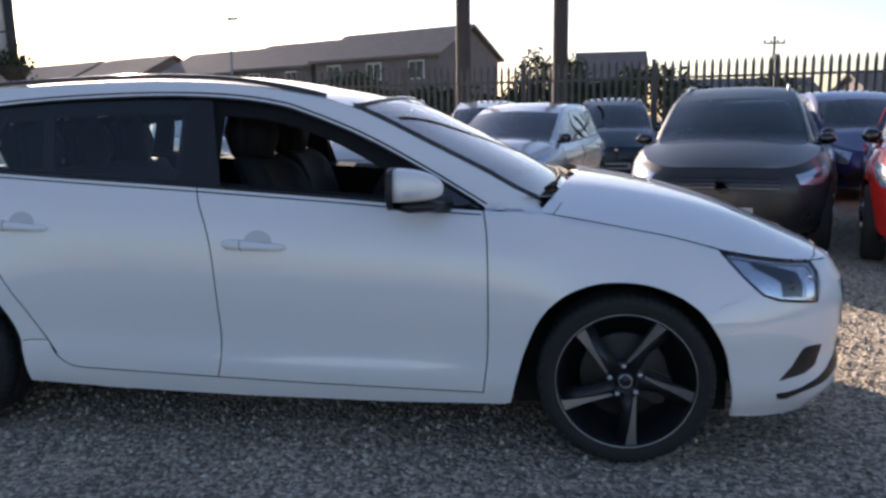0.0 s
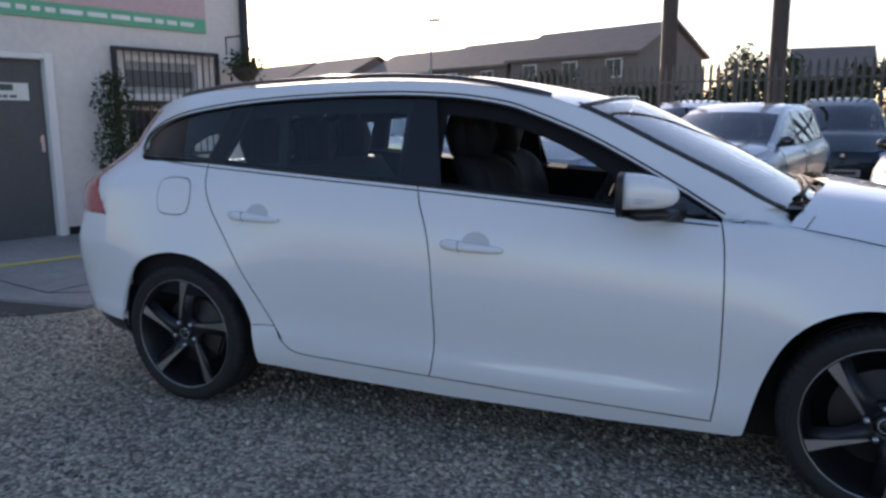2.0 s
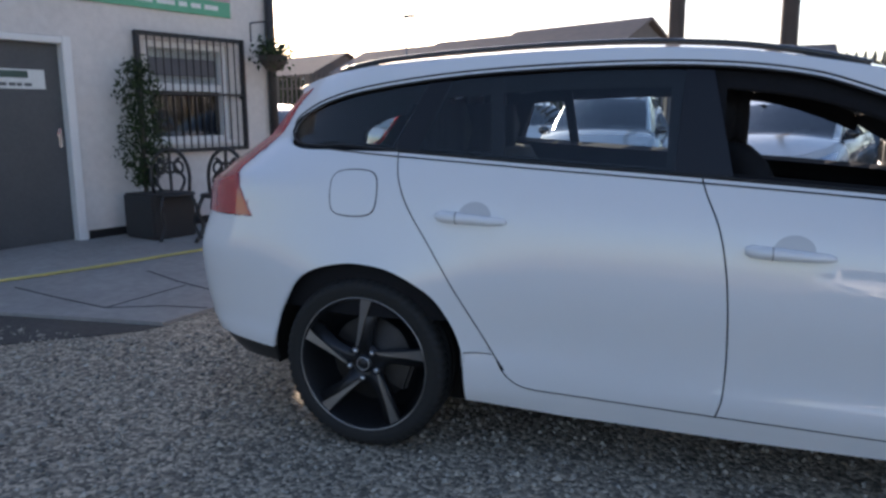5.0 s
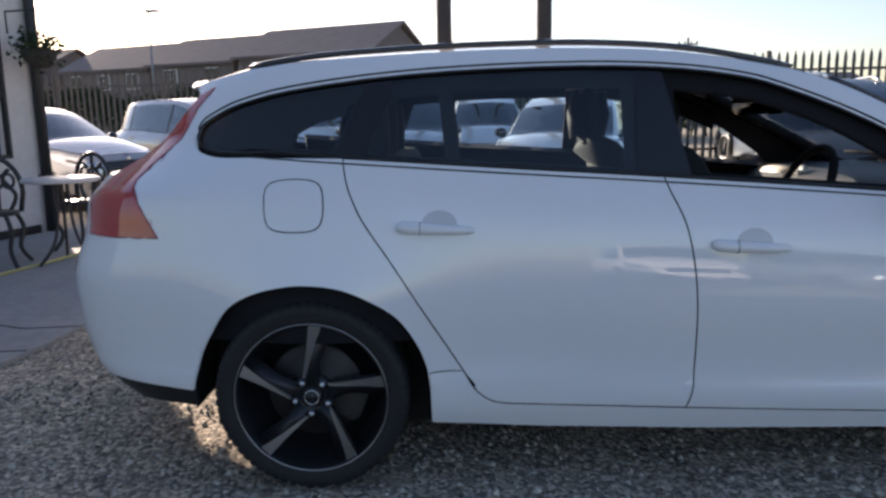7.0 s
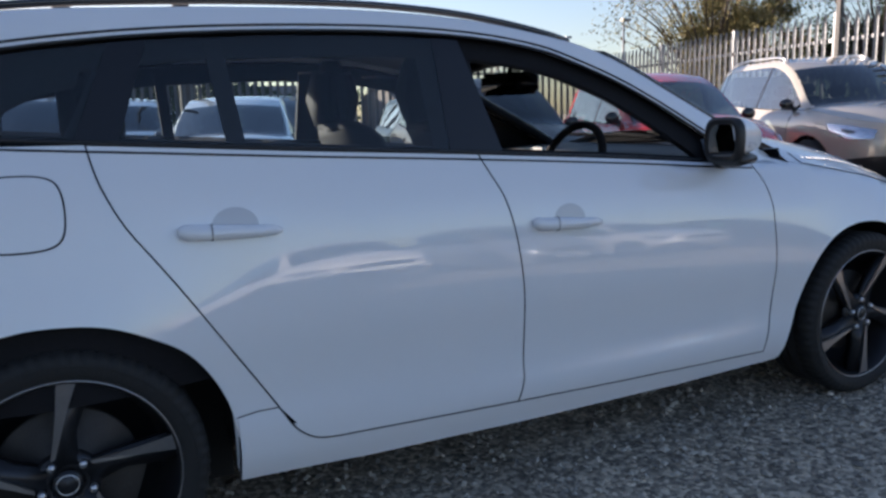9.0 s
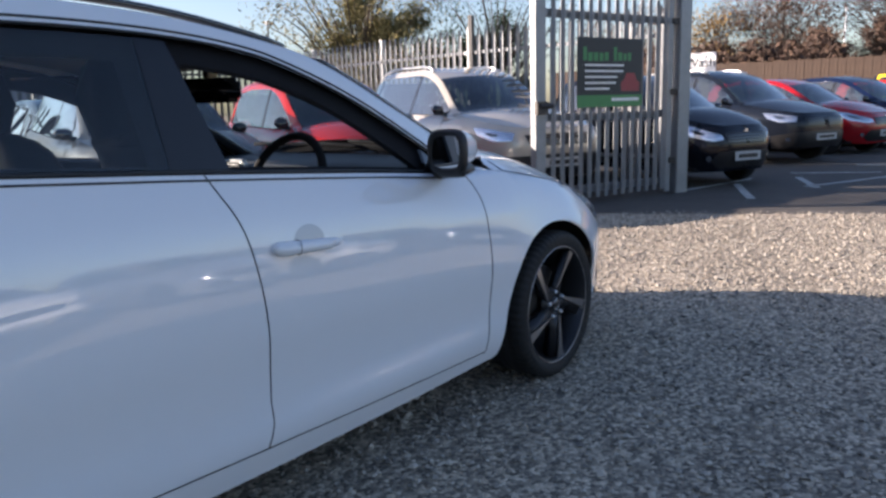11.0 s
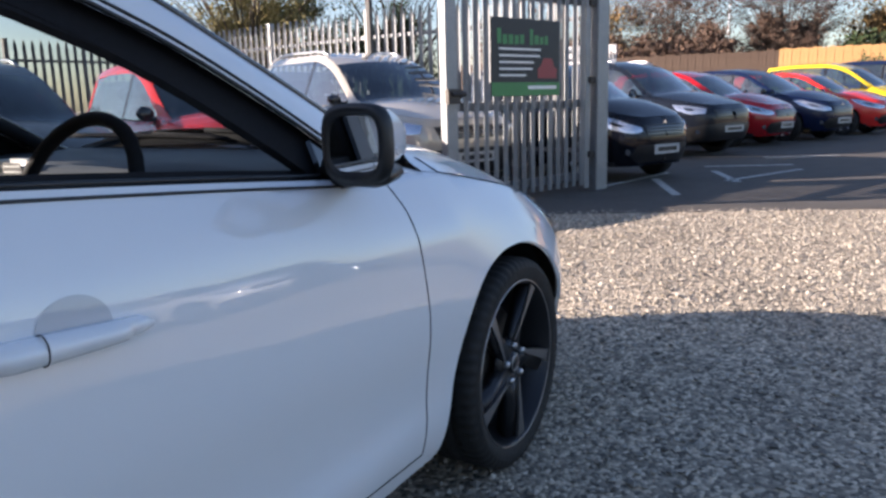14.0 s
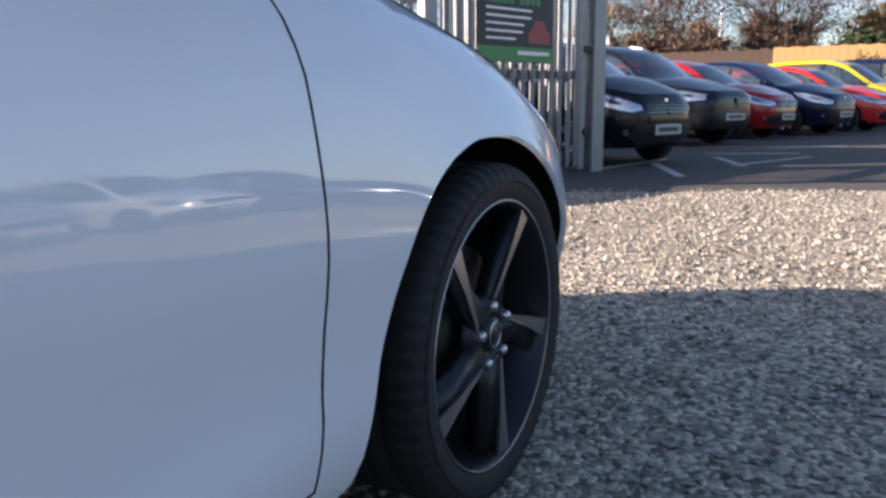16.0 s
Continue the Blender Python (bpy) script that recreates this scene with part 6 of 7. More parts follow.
# east side along the fence
repaint(copy_thing(hat, at(4.91, 4.20, -110) @ Matrix.Diagonal((0.943, 0.943, 1.062, 1))), PALE, RED, "bright red hatchback by the palisade fence")
repaint(copy_thing(suv, at(7.62, 4.06, -113) @ Matrix.Diagonal((1.07, 1.06, 1.12, 1))), BROWN, GOLD, "champagne off-road car behind the open gate")
repaint(copy_thing(hat, at(4.2, 8.6, -100)), PALE, TEAL, "dark teal hatchback beside the red one")
# the row beyond the gate
repaint(copy_thing(hat, at(9.90, 2.24, -113.8) @ Matrix.Diagonal((0.94, 0.94, 1.08, 1))), PALE, BLACKP, "black hatchback with swept head lamps")
repaint(copy_thing(suv, at(14.3, 2.45, -113) @ Matrix.Diagonal((1.08, 1.08, 1.13, 1))), BROWN, GREYP, "slate grey crossover with silver roof rails")
repaint(copy_thing(hat, at(17.0, 1.79, -109) @ Matrix.Diagonal((1.05, 1.05, 1.10, 1))), PALE, DEEP_RED, "deep red hatchback in the parking row")
repaint(copy_thing(hat, at(19.2, 0.85, -113) @ Matrix.Diagonal((1.09, 1.09, 1.13, 1))), PALE, NAVY, "navy hatchback in the parking row")
repaint(copy_thing(hat, at(21.6, -0.13, -108) @ Matrix.Diagonal((1.05, 1.05, 1.09, 1))), PALE, RED, "red hatchback in the parking row")
repaint(copy_thing(mpv, at(24.8, -0.75, -108) @ Matrix.Diagonal((1.1, 1.1, 1.17, 1))), SILVER, YELLOW, "yellow people carrier in the parking row")
repaint(copy_thing(mpv, at(28.0, -2.2, -107) @ Matrix.Diagonal((1.1, 1.1, 1.25, 1))), SILVER, NAVY, "navy people carrier at the end of the row")

# the row across the yard, behind the camera
repaint(copy_thing(hat, at(2.1, -9.4, 94)), PALE, WHITE, "white hatchback across the gravel yard")
copy_thing(mpv, at(4.7, -9.5, 90))
repaint(copy_thing(suv, at(7.3, -9.6, 88)), BROWN, PALE, "pale silver off-road car across the gravel yard")
repaint(copy_thing(hat, at(10.0, -9.4, 90)), PALE, GREYP, "slate grey hatchback across the gravel yard")

# ---- palisade fences ----
# weathered fence steel, with the shade of its backlit side put into the colour
WEATHERED_BACKLIT = plain("weathered_backlit_steel", (0.13, 0.125, 0.12), 0.7, metal=0.3, var=0.3, scale=4)
GALV = plain("galvanised_steel", (0.25, 0.26, 0.27), 0.5, metal=0.5, var=0.18, scale=5, bump=0.05)


def pale_mesh(h):
    w, d = 0.034, 0.012
    sec = [(-w, -d), (-w * 0.55, 0.0), (-w * 0.3, d), (w * 0.3, d), (w * 0.55, 0), (w, -d)]
    lv = [(0.05, 1), (h - 0.16, 1), (h - 0.10, 0.85), (h, 0.08)]
    v, f = [], []
    for z, k in lv:
        v += [(x * k, y, z) for x, y in sec]
        v += [(x * k, y - 0.004, z) for x, y in sec[::-1]]
    for i in range(3):
        for j in range(12):
            f.append((i * 12 + j, i * 12 + (j + 1) % 12, (i + 1) * 12 + (j + 1) % 12, (i + 1) * 12 + j))
    return mesh_of("pale", v, f, GALV, False)


PALE_MESH = pale_mesh(2.4)
PALE_DARK = PALE_MESH.copy()
PALE_DARK.materials[0] = WEATHERED_BACKLIT


def fence(p0, p1, label, n_post, metal=GALV, pale=PALE_MESH, pitch=0.155):
    a, b = Vector((*p0, 0)), Vector((*p1, 0))
    L = (b - a).length
    ang = math.degrees(math.atan2(b.y - a.y, b.x - a.x))
    fc = thing("palisade_fence", label, "fence", pose(a.x, a.y, 0, 0, 0, ang))
    n = int(L / pitch)
    for i in range(n):
        put("pale", pale, fc, "", Matrix.Translation((pitch * (i + 0.5), -0.03, 0)))
    for z in (0.42, 2.0):
        part("rail", boxed((0, -0.015, z), (L, 0.03, z + 0.05), 0.004), metal, fc, "angle rail")
    for i in range(n_post + 1):
        part("post", boxed((L * i / n_post - 0.04, 0.0, 0), (L * i / n_post + 0.04, 0.10, 2.42), 0.004), metal, fc, "steel post")
    return fc


fence((-16, 15.6), (3.1, 13.0), "weathered palisade fence behind the parked cars, darkened for backlight", 7, WEATHERED_BACKLIT, PALE_DARK)
fence((3.1, 13.0), (10.1, 11.7), "weathered palisade fence at the back of the yard, darkened for backlight", 3, WEATHERED_BACKLIT, PALE_DARK)
fence((10.1, 11.7), (8.74, 4.77), "galvanised palisade fence beside the red car", 3)
fence((8.74, 4.77), (8.45, 1.35), "galvanised palisade fence next to the gate", 1)

o = part("corner_post", boxed((8.68, 4.66, 0), (8.76, 4.74, 2.60), 0.008), BAR_BLACK, None)
tagged(o, "dark square post at the bend of the fence", "post", group="")

gate = thing("palisade_gate", "open galvanised palisade gate with a sales sign", "gate", pose(7.96, 1.146, 0, 0, 0, math.degrees(math.atan2(0.64, -1.93))))
GL = 2.25
for lo, hi in (((0, -0.04, 0.04), (0.10, 0.05, 2.62)), ((GL - 0.15, -0.04, 0.04), (GL, 0.05, 2.62))):
    part("stile", boxed(lo, hi, 0.006), GALV, gate, "square gate stile")
for z in (0.14, 0.98, 2.10):
    part("rail", boxed((0.10, -0.03, z), (GL - 0.15, 0.03, z + 0.09), 0.005), GALV, gate, "gate rail")
gp = mesh_of("pale", [v.co[:] for v in PALE_MESH.vertices], [tuple(p.vertices) for p in PALE_MESH.polygons], GALV, False)
for i in range(14):
    put("pale", gp, gate, "", Matrix.Translation((0.165 + 0.1415 * i, 0.045, 0.03)) @ Matrix.Rotation(math.pi, 4, "Z"))
bmm = bmesh.new()
tube(bmm, [(GL - 0.02, 0.10, 1.15), (GL - 0.20, 0.10, 1.15)], 0.025, 8)
box(bmm, (GL - 0.14, 0.05, 1.06), (GL + 0.02, 0.10, 1.20))
part("latch", bmm, IRON, gate, "steel slide latch")
part("hinge_post", boxed((-0.28, -0.10, 0), (-0.06, 0.10, 2.75), 0.008), GALV, gate, "thick hinge post")
for z in (0.4, 1.25, 2.1):
    part("hinge", boxed((-0.08, -0.05, z), (0.04, 0.075, z + 0.07), 0.006), IRON, gate, "steel hinge")
SIGN_BLACK = plain("sign_black", (0.014, 0.016, 0.018), 0.5, var=0.2, scale=3)
SIGN_GREEN = plain("sign_green", (0.035, 0.20, 0.055), 0.4, var=0.1)
SIGN_RED = plain("sign_red", (0.25, 0.02, 0.03), 0.4)
sx0, sx1 = 0.60, 1.67
sign = part("sign", boxed((sx0, 0.075, 1.12), (sx1, 0.085, 1.90), 0.003), SIGN_BLACK, gate, "black and green sales sign with a red car picture")
part("sign_strip", boxed((sx0 + 0.004, 0.0855, 1.124), (sx1 - 0.004, 0.088, 1.26)), SIGN_GREEN, sign, "green strip")
g = random.Random(9)
xx = sx1 - 0.08
for k in range(10):
    w = g.uniform(0.055, 0.085)
    if k != 5:
        part("sign_title", boxed((xx - w, 0.0855, 1.64 + g.uniform(0, 0.015)), (xx - 0.012, 0.088, (1.80 if k in (0, 6) else 1.735) + g.uniform(-0.01, 0.01)), 0.001), SIGN_GREEN, sign)
    xx -= w + 0.008
for k, w in enumerate((0.36, 0.62, 0.52, 0.50, 0.40)):
    part("sign_bar", boxed((sx1 - 0.12 - w if k else sx1 - 0.75, 0.0855, 1.585 - 0.066 * k), (sx1 - 0.12, 0.087, 1.605 - 0.066 * k)), WHITE_INK, sign)
part("sign_bar", boxed((sx0 + 0.06, 0.0885, 1.19), (sx0 + 0.52, 0.089, 1.225)), WHITE_INK, sign)
v, f = [], []
car_out = [(0.0, 0.0), (0.30, 0.0), (0.31, 0.10), (0.26, 0.13), (0.21, 0.21), (0.08, 0.21), (0.04, 0.13), (-0.01, 0.10)]
bmm = bmesh.new()
bmm.faces.new([bmm.verts.new((sx0 + 0.06 + x, 0.0875, 1.30 + z)) for x, z in car_out][::-1])
part("sign_picture", bmm, SIGN_RED, sign, "red car silhouette")

# ---- poles, lamps ----
POLE = plain("weathered_pole", (0.055, 0.048, 0.045), 0.85, var=0.25, scale=3)
for x, y in ((-1.22, 15.5), (1.17, 15.3)):
    v, f = lathe([(0.19, 0.0), (0.18, 5.0), (0.16, 11.0), (0.0, 11.0)], 14, "z")
    o = put("utility_pole", mesh_of("utility_pole", [(a + x, b + y, c) for a, b, c in v], f, POLE), None)
    tagged(o, "tall dark wooden utility pole behind the fence", "pole", group="pair of poles")
LAMP_GREY = plain("lamp_grey", (0.25, 0.26, 0.27), 0.5, metal=0.5)


def street_lamp(x, y, h, label, arm):
    sl = thing("street_lamp", label, "lamp post", pose(x, y, 0))
    bmm = bmesh.new()
    tube(bmm, [(0, 0, 0), (0, 0, h * 0.5), (0, 0, h)], [0.10, 0.07, 0.05], 8)
    part("column", bmm, LAMP_GREY, sl, "", True)
    bmm = boxed((-0.15, -0.15, h), (arm, 0.15, h + 0.16), 0.05)
    part("lantern", bmm, LAMP_GREY, sl, "grey lantern head")


street_lamp(-17.98, 39.4, 7.1, "slim grey street lamp in front of the houses", 0.6)
street_lamp(23.55, 27.35, 5.4, "slim floodlight column beyond the fence", 0.4)
street_lamp(33.0, 45.3, 6.6, "distant slim floodlight column by the horizon", 0.4)
ant = thing("utility_mast", "distant mast with a cross arm", "mast", pose(17.0, 57, 0))
bmm = bmesh.new()
tube(bmm, [(0, 0, 0), (0, 0, 6.9)], 0.09, 6)
part("shaft", bmm, POLE, ant)
part("cross_arm", boxed((-0.75, -0.05, 6.35), (0.75, 0.05, 6.45)), POLE, ant)
for x in (-0.7, -0.25, 0.25, 0.7):
    part("insulator", boxed((x - 0.05, -0.05, 6.45), (x + 0.05, 0.05, 6.65)), POLE, ant)

# ---- houses ----
BRICK = plain("house_brick", (0.20, 0.172, 0.158), 0.9, var=0.2, scale=2, bump=0.2)
SLATE = plain("roof_tile", (0.20, 0.165, 0.15), 0.85, var=0.2, scale=1.5, bump=0.3, bump_scale=20)
PANE_D = plain("house_glass", (0.03, 0.035, 0.04), 0.08, var=0.1)


def house(x, y, ang, length, depth, eave, ridge, label, flats=2):
    h = thing("house", label, "house", pose(x, y, 0, 0, 0, ang), "terrace")
    hl, hd = length / 2, depth / 2
    v = [(-hl, -hd, 0), (hl, -hd, 0), (hl, hd, 0), (-hl, hd, 0), (-hl, -hd, eave), (hl, -hd, eave), (hl, hd, eave), (-hl, hd, eave), (-hl, 0, ridge - 0.15), (hl, 0, ridge - 0.15)]
    f = [(0, 1, 5, 4), (1, 2, 6, 9, 5), (2, 3, 7, 6), (3, 0, 4, 8, 7)]
    put("wall", mesh_of("wall", v, f, BRICK, False), h, "brown brick walls")
    o, t = 0.35, 0.18
    sl = (ridge - eave) / hd
    v, f = [], []
    for sy in (-1, 1):
        b = len(v)
        for xx in (-hl - o, hl + o):
            for yy_, zz in ((sy * (hd + o), eave - o * sl), (0, ridge)):
                v += [(xx, yy_, zz), (xx, yy_, zz + t)]
        f += [(b, b + 2, b + 6, b + 4), (b + 1, b + 5, b + 7, b + 3), (b, b + 1, b + 3, b + 2), (b + 4, b + 6, b + 7, b + 5), (b, b + 4, b + 5, b + 1)]
    put("roof", mesh_of("roof", v, f, SLATE, False), h, "brown tiled pitched roof")
    n = max(2, int(length / 2.6))
    for i in range(n):
        xx = -hl + length * (i + 0.5) / n
        for zz in (1.1, eave - 1.5):
            w = part("window", boxed((xx - 0.6, -hd - 0.05, zz), (xx + 0.6, -hd + 0.05, zz + 1.15), 0.02), PVC, h, "white framed window")
            part("pane", boxed((xx - 0.52, -hd - 0.07, zz + 0.08), (xx - 0.03, -hd - 0.052, zz + 1.07)), PANE_D, w)
            part("pane", boxed((xx + 0.03, -hd - 0.07, zz + 0.08), (xx + 0.52, -hd - 0.052, zz + 1.07)), PANE_D, w)
    return h


RIDGE = Vector((-4.29, 46.37, 0))
ALONG = Vector((-math.cos(radians(24)), math.sin(radians(24)), 0))


def terrace(m0, m1, ridge, back, label):
    """A house whose ridge runs from m0 to m1 metres along the terrace, set back a little."""
    c = RIDGE + ALONG * (m0 + m1) / 2 + Vector((ALONG.y, -ALONG.x, 0)) * back
    house(c.x, c.y, -24, m1 - m0 - 0.7, 7.6, ridge - 2.05, ridge - 0.18, label)


terrace(0.0, 10.8, 7.28, 0.0, "brown brick house end with tiled gable roof")
terrace(10.9, 19.0, 7.12, 0.4, "brown brick terraced house with tiled roof")
terrace(19.1, 28.6, 7.02, 0.8, "brown brick terraced house further along")
terrace(30.4, 40.0, 7.12, 0.4, "brown brick terraced house beyond the gap")
terrace(41.4, 56.0, 7.2, 0.8, "brown brick terraced house at the far end")
house(6.5, 79.0, 0, 6.6, 8.0, 5.0, 7.7, "distant brown house beyond the fence")
house(17.5, 70.0, 4, 12.0, 7.0, 2.6, 4.3, "distant low brown building")
house(30.0, 66.0, 8, 9.0, 7.0, 2.6, 4.4, "distant low brown building further on")

# ---- trees ----


def tree(x, y, h, r, mat, label, seed, leaves=2600, leaf=0.12, low=0.35, skirt=0, base=1.5, top=4.0, twigs=0):
    g = np.random.default_rng(seed)
    tr = thing("tree", label, "tree", pose(x, y, 0), "trees beyond the fences")
    bmm = bmesh.new()
    tips = []

    def limb(p, d, length, rad, depth):
        pts, rads = [p.copy()], [rad]
        q, dd = p.copy(), d.copy()
        for i in range(4):
            dd = (dd + Vector(g.normal(0, 0.16, 3)) + Vector((0, 0, 0.05))).normalized()
            q = q + dd * length / 4
            pts.append(q.copy())
            rads.append(rad * (1 - 0.16 * (i + 1)))
        tube(bmm, pts, rads, 6 if depth < 2 else 4)
        tips.extend((tuple(k), length * 0.22) for k in pts[2:]) if depth >= 2 else None
        if depth < 4:
            for k in range(4 if depth else 7):
                i = int(g.integers(1, 5)) if depth else int(g.integers(2, 5))
                nd = (dd + Vector(g.normal(0, 0.75, 3)) + Vector((0, 0, 0.15))).normalized()
                limb(pts[i], nd, length * g.uniform(0.5, 0.72), rads[i] * 0.55, depth + 1)
    limb(Vector((0, 0, 0)), Vector((0, 0, 1)), h * low, h * 0.028, 0)
    part("trunk", bmm, BARK, tr, "dark branching trunk and limbs", True)
    bmt = bmesh.new()
    for k in range(skirt):
        a, q = g.uniform(0, 6.283), r * math.sqrt(g.uniform(0.02, 1))
        z = base + (top - base) * g.random() * (1.05 - 0.25 * (q / r) ** 2)
        tips.extend([((q * math.cos(a), q * math.sin(a), z), 0.9)] * 3)
        for j in range(twigs):
            e = Vector((q * math.cos(a), q * math.sin(a), z)) + Vector(g.normal(0, 0.5, 3))
            tube(bmt, [(0.7 * q * math.cos(a), 0.7 * q * math.sin(a), z * 0.9), (e.x * 0.9, e.y * 0.9, (z * 0.9 + e.z) / 2 + 0.1), tuple(e)], [0.014, 0.010, 0.004], 3)
        tube(bmt, [(0.2 * q * math.cos(a), 0.2 * q * math.sin(a), z * 0.55), (0.7 * q * math.cos(a), 0.7 * q * math.sin(a), z * 0.9), (0.95 * q * math.cos(a), 0.95 * q * math.sin(a), z + 0.05)], [0.03, 0.016, 0.004], 4)
    if skirt:
        part("lower_bough", bmt, BARK, tr, "", True)
    else:
        bmt.free()
    pick = [tips[int(i)] for i in g.integers(0, len(tips), leaves)]
    put("crown", leaf_mesh("crown", [(c, 0.10 + 0.25 * s) for c, s in pick], leaf, mat, g), tr, "thin autumn foliage")
    return tr


tree(15.0, 13.2, 6.5, 2.9, LEAF_OLIVE, "wide olive tree with thin autumn leaves behind the fence", 5, 42000, 0.045, 0.35, 70, 2.7, 5.2)
tree(18.2, 10.4, 6.0, 2.2, LEAF_DARK, "dark evergreen tree behind the palisade fence", 6, 26000, 0.05, 0.35, 40, 2.4, 5.0)
tree(37, 9.9, 6, 1.5, LEAF_GOLD, "golden autumn tree beyond the board fence", 7, 42000, 0.075, 0.3, 60, 1.8, 5.4, 4)
tree(37, 6.9, 8, 2.5, LEAF_RUST, "grey-brown autumn tree beyond the board fence", 8, 52000, 0.07, 0.3, 130, 1.8, 7.2, 6)
tree(37, 1.9, 8.5, 2.6, LEAF_RUST, "bare twiggy brown tree beyond the board fence", 9, 30000, 0.06, 0.3, 110, 2.2, 6.8, 7)
tree(39, -2.4, 8.5, 2.2, LEAF_GOLD, "orange-brown tree at the end of the board fence", 10, 48000, 0.075, 0.3, 80, 2.0, 7.0, 4)
tree(39, 15.0, 8, 3.2, LEAF_RUST, "brown autumn tree further along the board fence", 13, 40000, 0.07, 0.3, 60, 1.8, 6.5, 4)
tree(-0.9, 52.4, 6.2, 1.5, LEAF_DARK, "dark round tree between the houses", 11, 16000, 0.17, 0.25, 60, 1.5, 6.0)
tree(1.6, 52.5, 5.9, 1.5, LEAF_DARK, "dark round tree beside the far house", 12, 16000, 0.17, 0.25, 60, 1.5, 5.7)

# board fence at the far side of the parking area
BOARD = plain("fence_board", (0.42, 0.25, 0.10), 0.8, var=0.2, scale=3, bump=0.2)
DARK_BOARD = plain("dark_board", (0.075, 0.05, 0.036), 0.85, var=0.3, scale=3, bump=0.3)


def board_fence(y0, y1, n, mat, h, label):
    bf = thing("board_fence", label, "fence")
    me = None
    for i in range(n):
        t = i / (n - 1)
        y = y0 + (y1 - y0) * t
        m = pose(32.3 + 0.067 * (2.75 - y) + 0.004 * (i % 2), y, 0.02 * math.sin(i * 1.7))
        if me is None:
            o = part("board", boxed((-0.012, -0.074, 0), (0.012, 0.074, h), 0.004), mat, bf, "", False, m)
            me = o.data
        else:
            put("board", me, bf, "", m)
    ym = (y0 + y1) / 2
    for z in (0.4, h - 0.4):
        part("rail", boxed((-0.03, -abs(y1 - y0) / 2, z), (0.03, abs(y1 - y0) / 2, z + 0.08)), mat, bf, "", False, pose(32.37 + 0.067 * (2.75 - ym), ym, 0, 0, 0, 3.8))
    return bf


board_fence(16.0, 1.75, 96, DARK_BOARD, 2.7, "dark brown timber board fence beyond the parking row")
board_fence(1.6, -9.0, 72, BOARD, 2.75, "orange-brown timber board fence at the far side")
# unclipped hedge behind the boards
g4 = np.random.default_rng(41)
for y0, y1, zt, mt, lab in ((15.5, 3.6, 3.9, LEAF_RUST, "overgrown brown hedge behind the dark boards"), (-0.6, -9.0, 3.7, LEAF_DARK, "dark overgrown hedge behind the orange boards")):
    hd = thing("hedge", lab, "hedge")
    bmm = bmesh.new()
    cs = []
    y = y0
    while y > y1:
        ht = zt * g4.uniform(0.72, 1.0)
        for k in range(3):
            tube(bmm, [(34.2, y, 0), (34.2 + g4.normal(0, 0.2), y + g4.normal(0, 0.2), ht * 0.6), (34.2 + g4.normal(0, 0.4), y + g4.normal(0, 0.4), ht)], [0.04, 0.025, 0.006], 4)
        for k in range(260):
            q = g4.random()
            cs.append(((34.2 + g4.normal(0, 0.35), y + g4.normal(0, 0.30), 0.6 + (ht - 0.6) * math.sqrt(q)), 0.10))
        y -= 0.42
    part("stem_tangle", bmm, BARK, hd, "", True)
    put("foliage", leaf_mesh("foliage", cs, 0.12, mt, g4), hd, "tangled leaves and twigs")
# dark garden hedge between the back fence and the houses
hd = thing("hedge", "dark uneven garden hedge in front of the houses", "hedge")
bmm = bmesh.new()
cs = []
x = -34.0
while x < 12.5:
    y = 37.0 - 0.12 * x
    ht = 2.9 + 0.5 * math.sin(0.41 * x) + 0.35 * math.sin(1.13 * x + 1) + g4.uniform(-0.25, 0.25)
    tube(bmm, [(x, y, 0), (x + g4.normal(0, 0.2), y, ht * 0.6), (x + g4.normal(0, 0.3), y, ht)], [0.06, 0.04, 0.01], 4)
    for k in range(300):
        cs.append(((x + g4.normal(0, 0.45), y + g4.normal(0, 0.4), 0.3 + (ht - 0.3) * math.sqrt(g4.random())), 0.12))
    x += 0.75
part("stem_tangle", bmm, BARK, hd, "", True)
put("foliage", leaf_mesh("foliage", cs, 0.17, LEAF_DARK, g4), hd, "dense dark leaves")
# slim white pole beyond the board fence
bmm = bmesh.new()
tube(bmm, [(46.0, 5.85, 0), (46.0, 5.85, 6.0)], [0.06, 0.045], 8)
fp = tagged(part("flag_pole", bmm, PVC, None, "", True), "slim white pole beyond the board fence", "pole")
# white wash sign on two posts
SIGN_WHITE = plain("sign_white", (0.70, 0.71, 0.72), 0.5, var=0.05)
ws = thing("wash_sign", "white sign board with dark lettering on two posts", "sign", pose(20.3, 5.3, 0, 0, 0, -90))
part("board", boxed((-0.75, -0.02, 1.95), (0.75, 0.02, 2.5), 0.005), SIGN_WHITE, ws, "white board")
for xx in (-0.6, 0.6):
    part("post", boxed((xx - 0.03, 0.02, 0), (xx + 0.03, 0.08, 2.5), 0.004), POLE, ws, "dark post")
fc = bpy.data.curves.new("lettering", "FONT")
fc.body = "Car Wash"
fc.size = 0.36
fc.align_x = "CENTER"
fc.extrude = 0.004
tmp = bpy.data.objects.new("lettering_curve", fc)
scene.collection.objects.link(tmp)
lm = bpy.data.meshes.new_from_object(tmp.evaluated_get(bpy.context.evaluated_depsgraph_get()))
bpy.data.objects.remove(tmp)
lm.materials.clear()
lm.materials.append(SIGN_BLACK)
put("lettering", lm, ws, "dark letters", pose(0, -0.025, 2.11, 90, 0, 0))
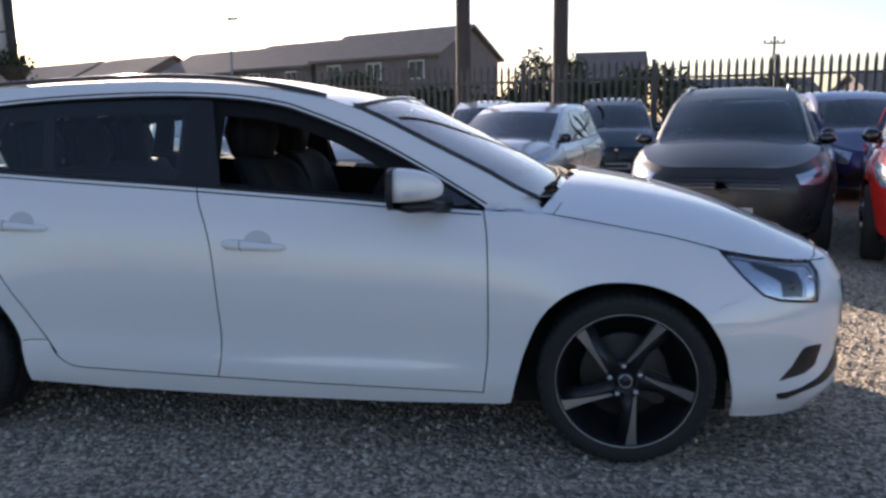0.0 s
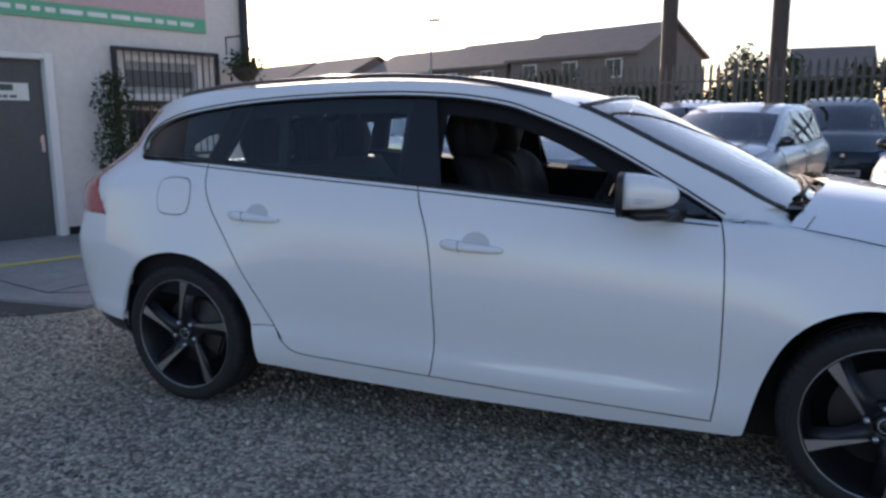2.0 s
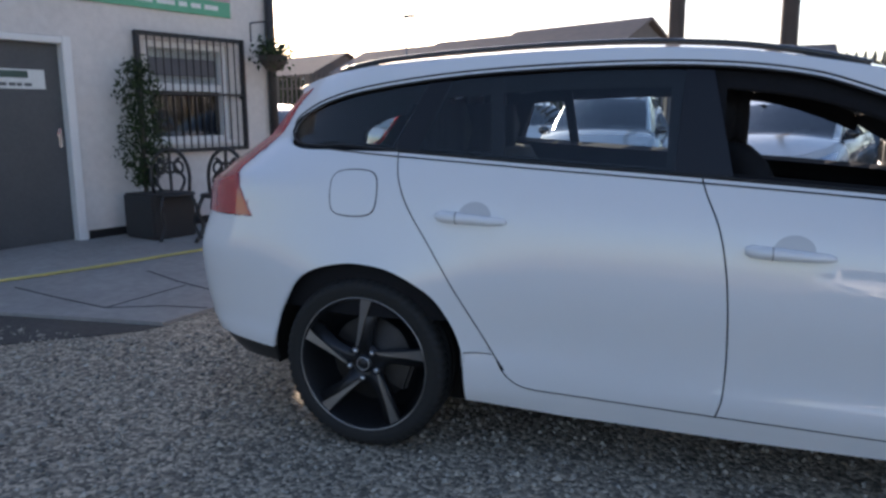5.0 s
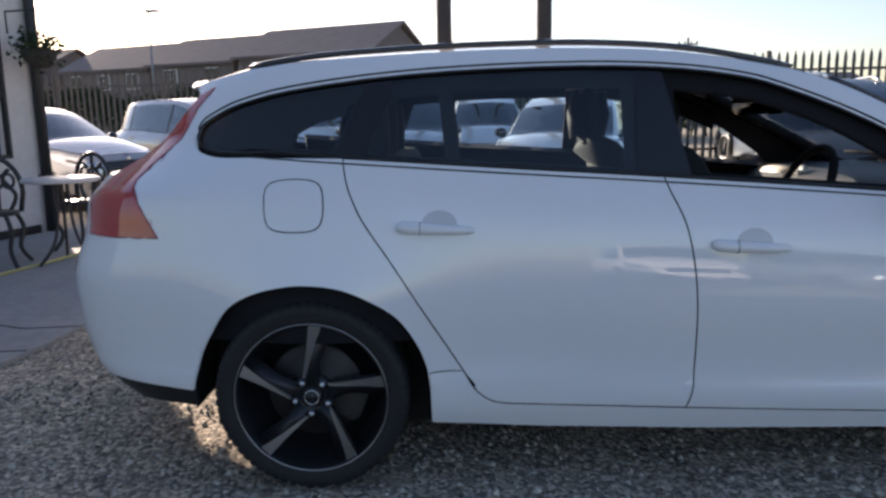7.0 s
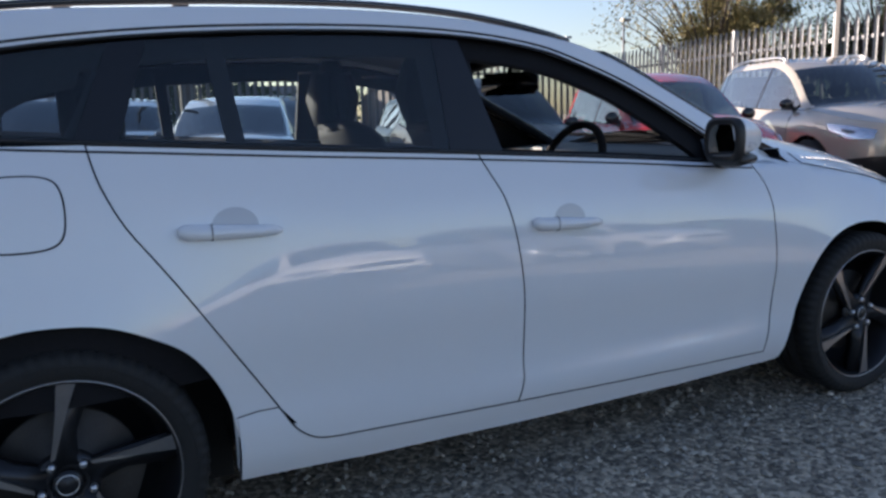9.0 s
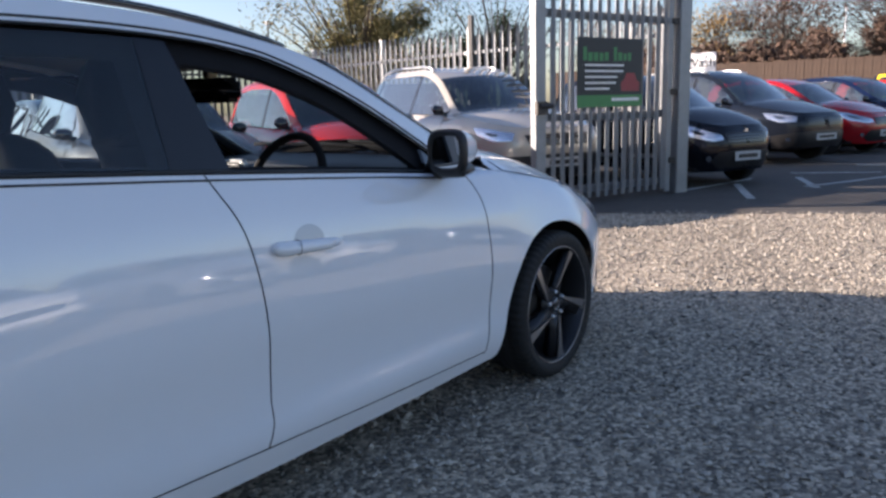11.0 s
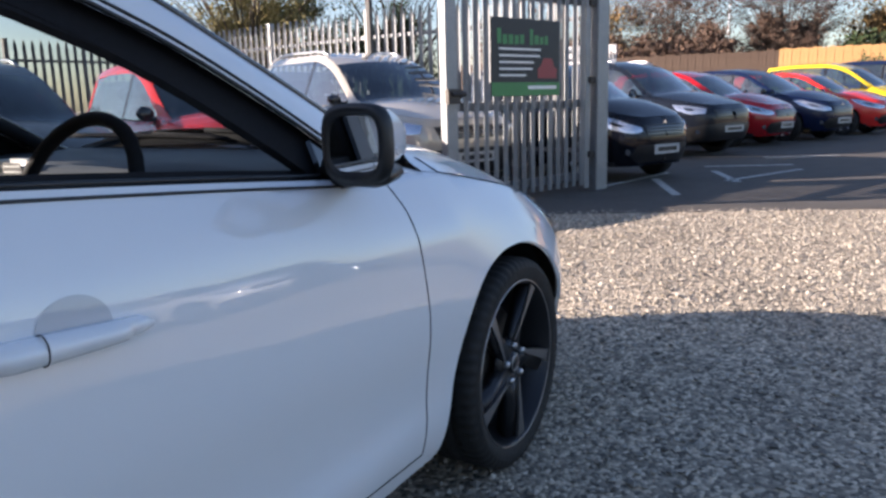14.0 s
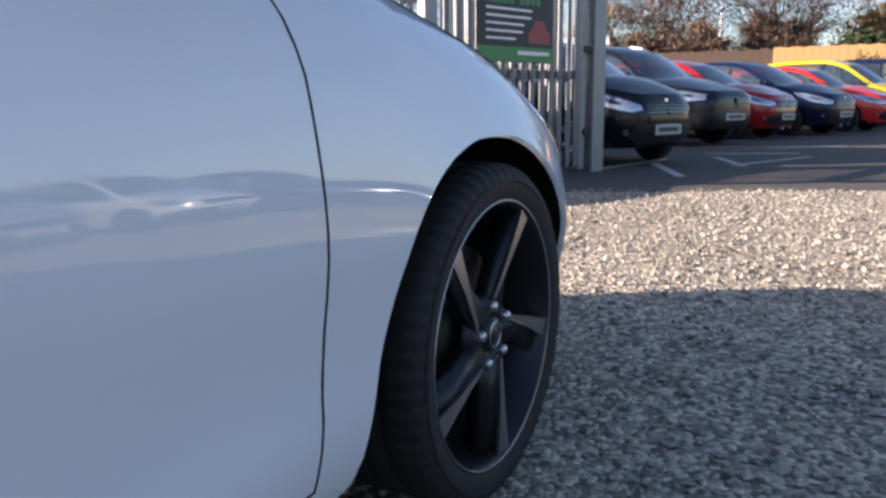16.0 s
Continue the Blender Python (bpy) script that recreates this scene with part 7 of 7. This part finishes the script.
# clipped bush in front of the boards
g3 = np.random.default_rng(31)
bush = thing("bush", "small dark green bush in front of the board fence", "bush", pose(30.4, -1.5, 0))
bmm = bmesh.new()
for k in range(5):
    a = 1.26 * k
    tube(bmm, [(0, 0, 0), (0.12 * math.cos(a), 0.12 * math.sin(a), 0.9), (0.35 * math.cos(a), 0.35 * math.sin(a), 1.9)], [0.03, 0.022, 0.008], 5)
part("stem", bmm, BARK, bush, "", True)
put("foliage", leaf_mesh("foliage", [((0.42 * math.cos(a) * r, 0.42 * math.sin(a) * r, 1.75 + 0.35 * z), 0.07) for a, r, z in zip(g3.uniform(0, 6.28, 1500), np.sqrt(g3.random(1500)), g3.normal(0, 0.6, 1500))], 0.06, LEAF_DARK, g3), bush, "dense dark green leaves")

# ---- leaves caught below the windscreen ----
DRY_LEAF = plain("dry_leaf", (0.20, 0.10, 0.04), 0.8, var=0.3, scale=20)
g5 = random.Random(17)
for k in range(9):
    v = 0.06 + 0.30 * g5.random()
    p = Vector(screen_pt(0.985, v)) + Vector((0.012 + 0.02 * g5.random(), 0, 0.006))
    bmm = bmesh.new()
    ring = [(0.0, -0.030, 0.0), (0.014, -0.010, 0.004), (0.013, 0.012, 0.003), (0.0, 0.032, 0.009), (-0.013, 0.012, 0.003), (-0.014, -0.010, 0.004)]
    top = [bmm.verts.new(q) for q in ring]
    low = [bmm.verts.new((x, y, z - 0.0012)) for x, y, z in ring]
    bmm.faces.new(top)
    bmm.faces.new(low[::-1])
    for i in range(6):
        bmm.faces.new((low[i], low[(i + 1) % 6], top[(i + 1) % 6], top[i]))
    o = part("fallen_leaf", bmm, DRY_LEAF, None, "", False, Matrix.Translation(p) @ pose(0, 0, 0, g5.uniform(-25, 25), g5.uniform(0, 30), g5.uniform(0, 360)))
    tagged(o, "dry brown leaf caught at the foot of the windscreen", "leaf", group="fallen leaves")

# ---- loose stones ----
g = np.random.default_rng(12)
n = 30000
px = g.uniform(-4.2, 7.2, n)
py = g.uniform(-3.6, 3.0, n)
keep = ~((px < -3.0) & (py > -0.1)) & ~((py > 1.0 - 0.5 * (px - 6.0)) & (px > 5.6)) & (px < 6.2 + 0.45 * (1 - py)) & ~((py > 0.9) & (px < 2.6))
px, py = px[keep], py[keep]
n = len(px)
s = g.uniform(0.006, 0.014, n) * g.choice([1, 1, 1, 1.35], n)
octa = np.array([(1, 0, 0), (0, 1, 0), (-1, 0, 0), (0, -1, 0), (0, 0, 1), (0, 0, -1)], float)
v = octa[None] * g.uniform(0.6, 1.3, (n, 6, 1)) * s[:, None, None]
v[:, :, 2] *= 0.7
ang = g.uniform(0, 6.283, n)
c, sn = np.cos(ang)[:, None], np.sin(ang)[:, None]
vx, vy = v[:, :, 0] * c - v[:, :, 1] * sn, v[:, :, 0] * sn + v[:, :, 1] * c
tl = g.normal(0, 0.5, n)[:, None]
vz = v[:, :, 2] + vx * tl * 0.5
v = np.stack([vx + px[:, None], vy + py[:, None], vz + s[:, None] * 0.45], 2).reshape(-1, 3)
tri = np.array([(0, 1, 4), (1, 2, 4), (2, 3, 4), (3, 0, 4), (1, 0, 5), (2, 1, 5), (3, 2, 5), (0, 3, 5)])
f = (tri[None] + 6 * np.arange(n)[:, None, None]).reshape(-1, 3)
STONE = random_mat("loose_stone", (0.13, 0.12, 0.107), (0.58, 0.53, 0.445), 0.9)
o = put("loose_gravel", mesh_of("loose_gravel", v.tolist(), f.tolist(), STONE, False))
tagged(o, "loose grey and cream gravel stones", "gravel", kind="stuff")
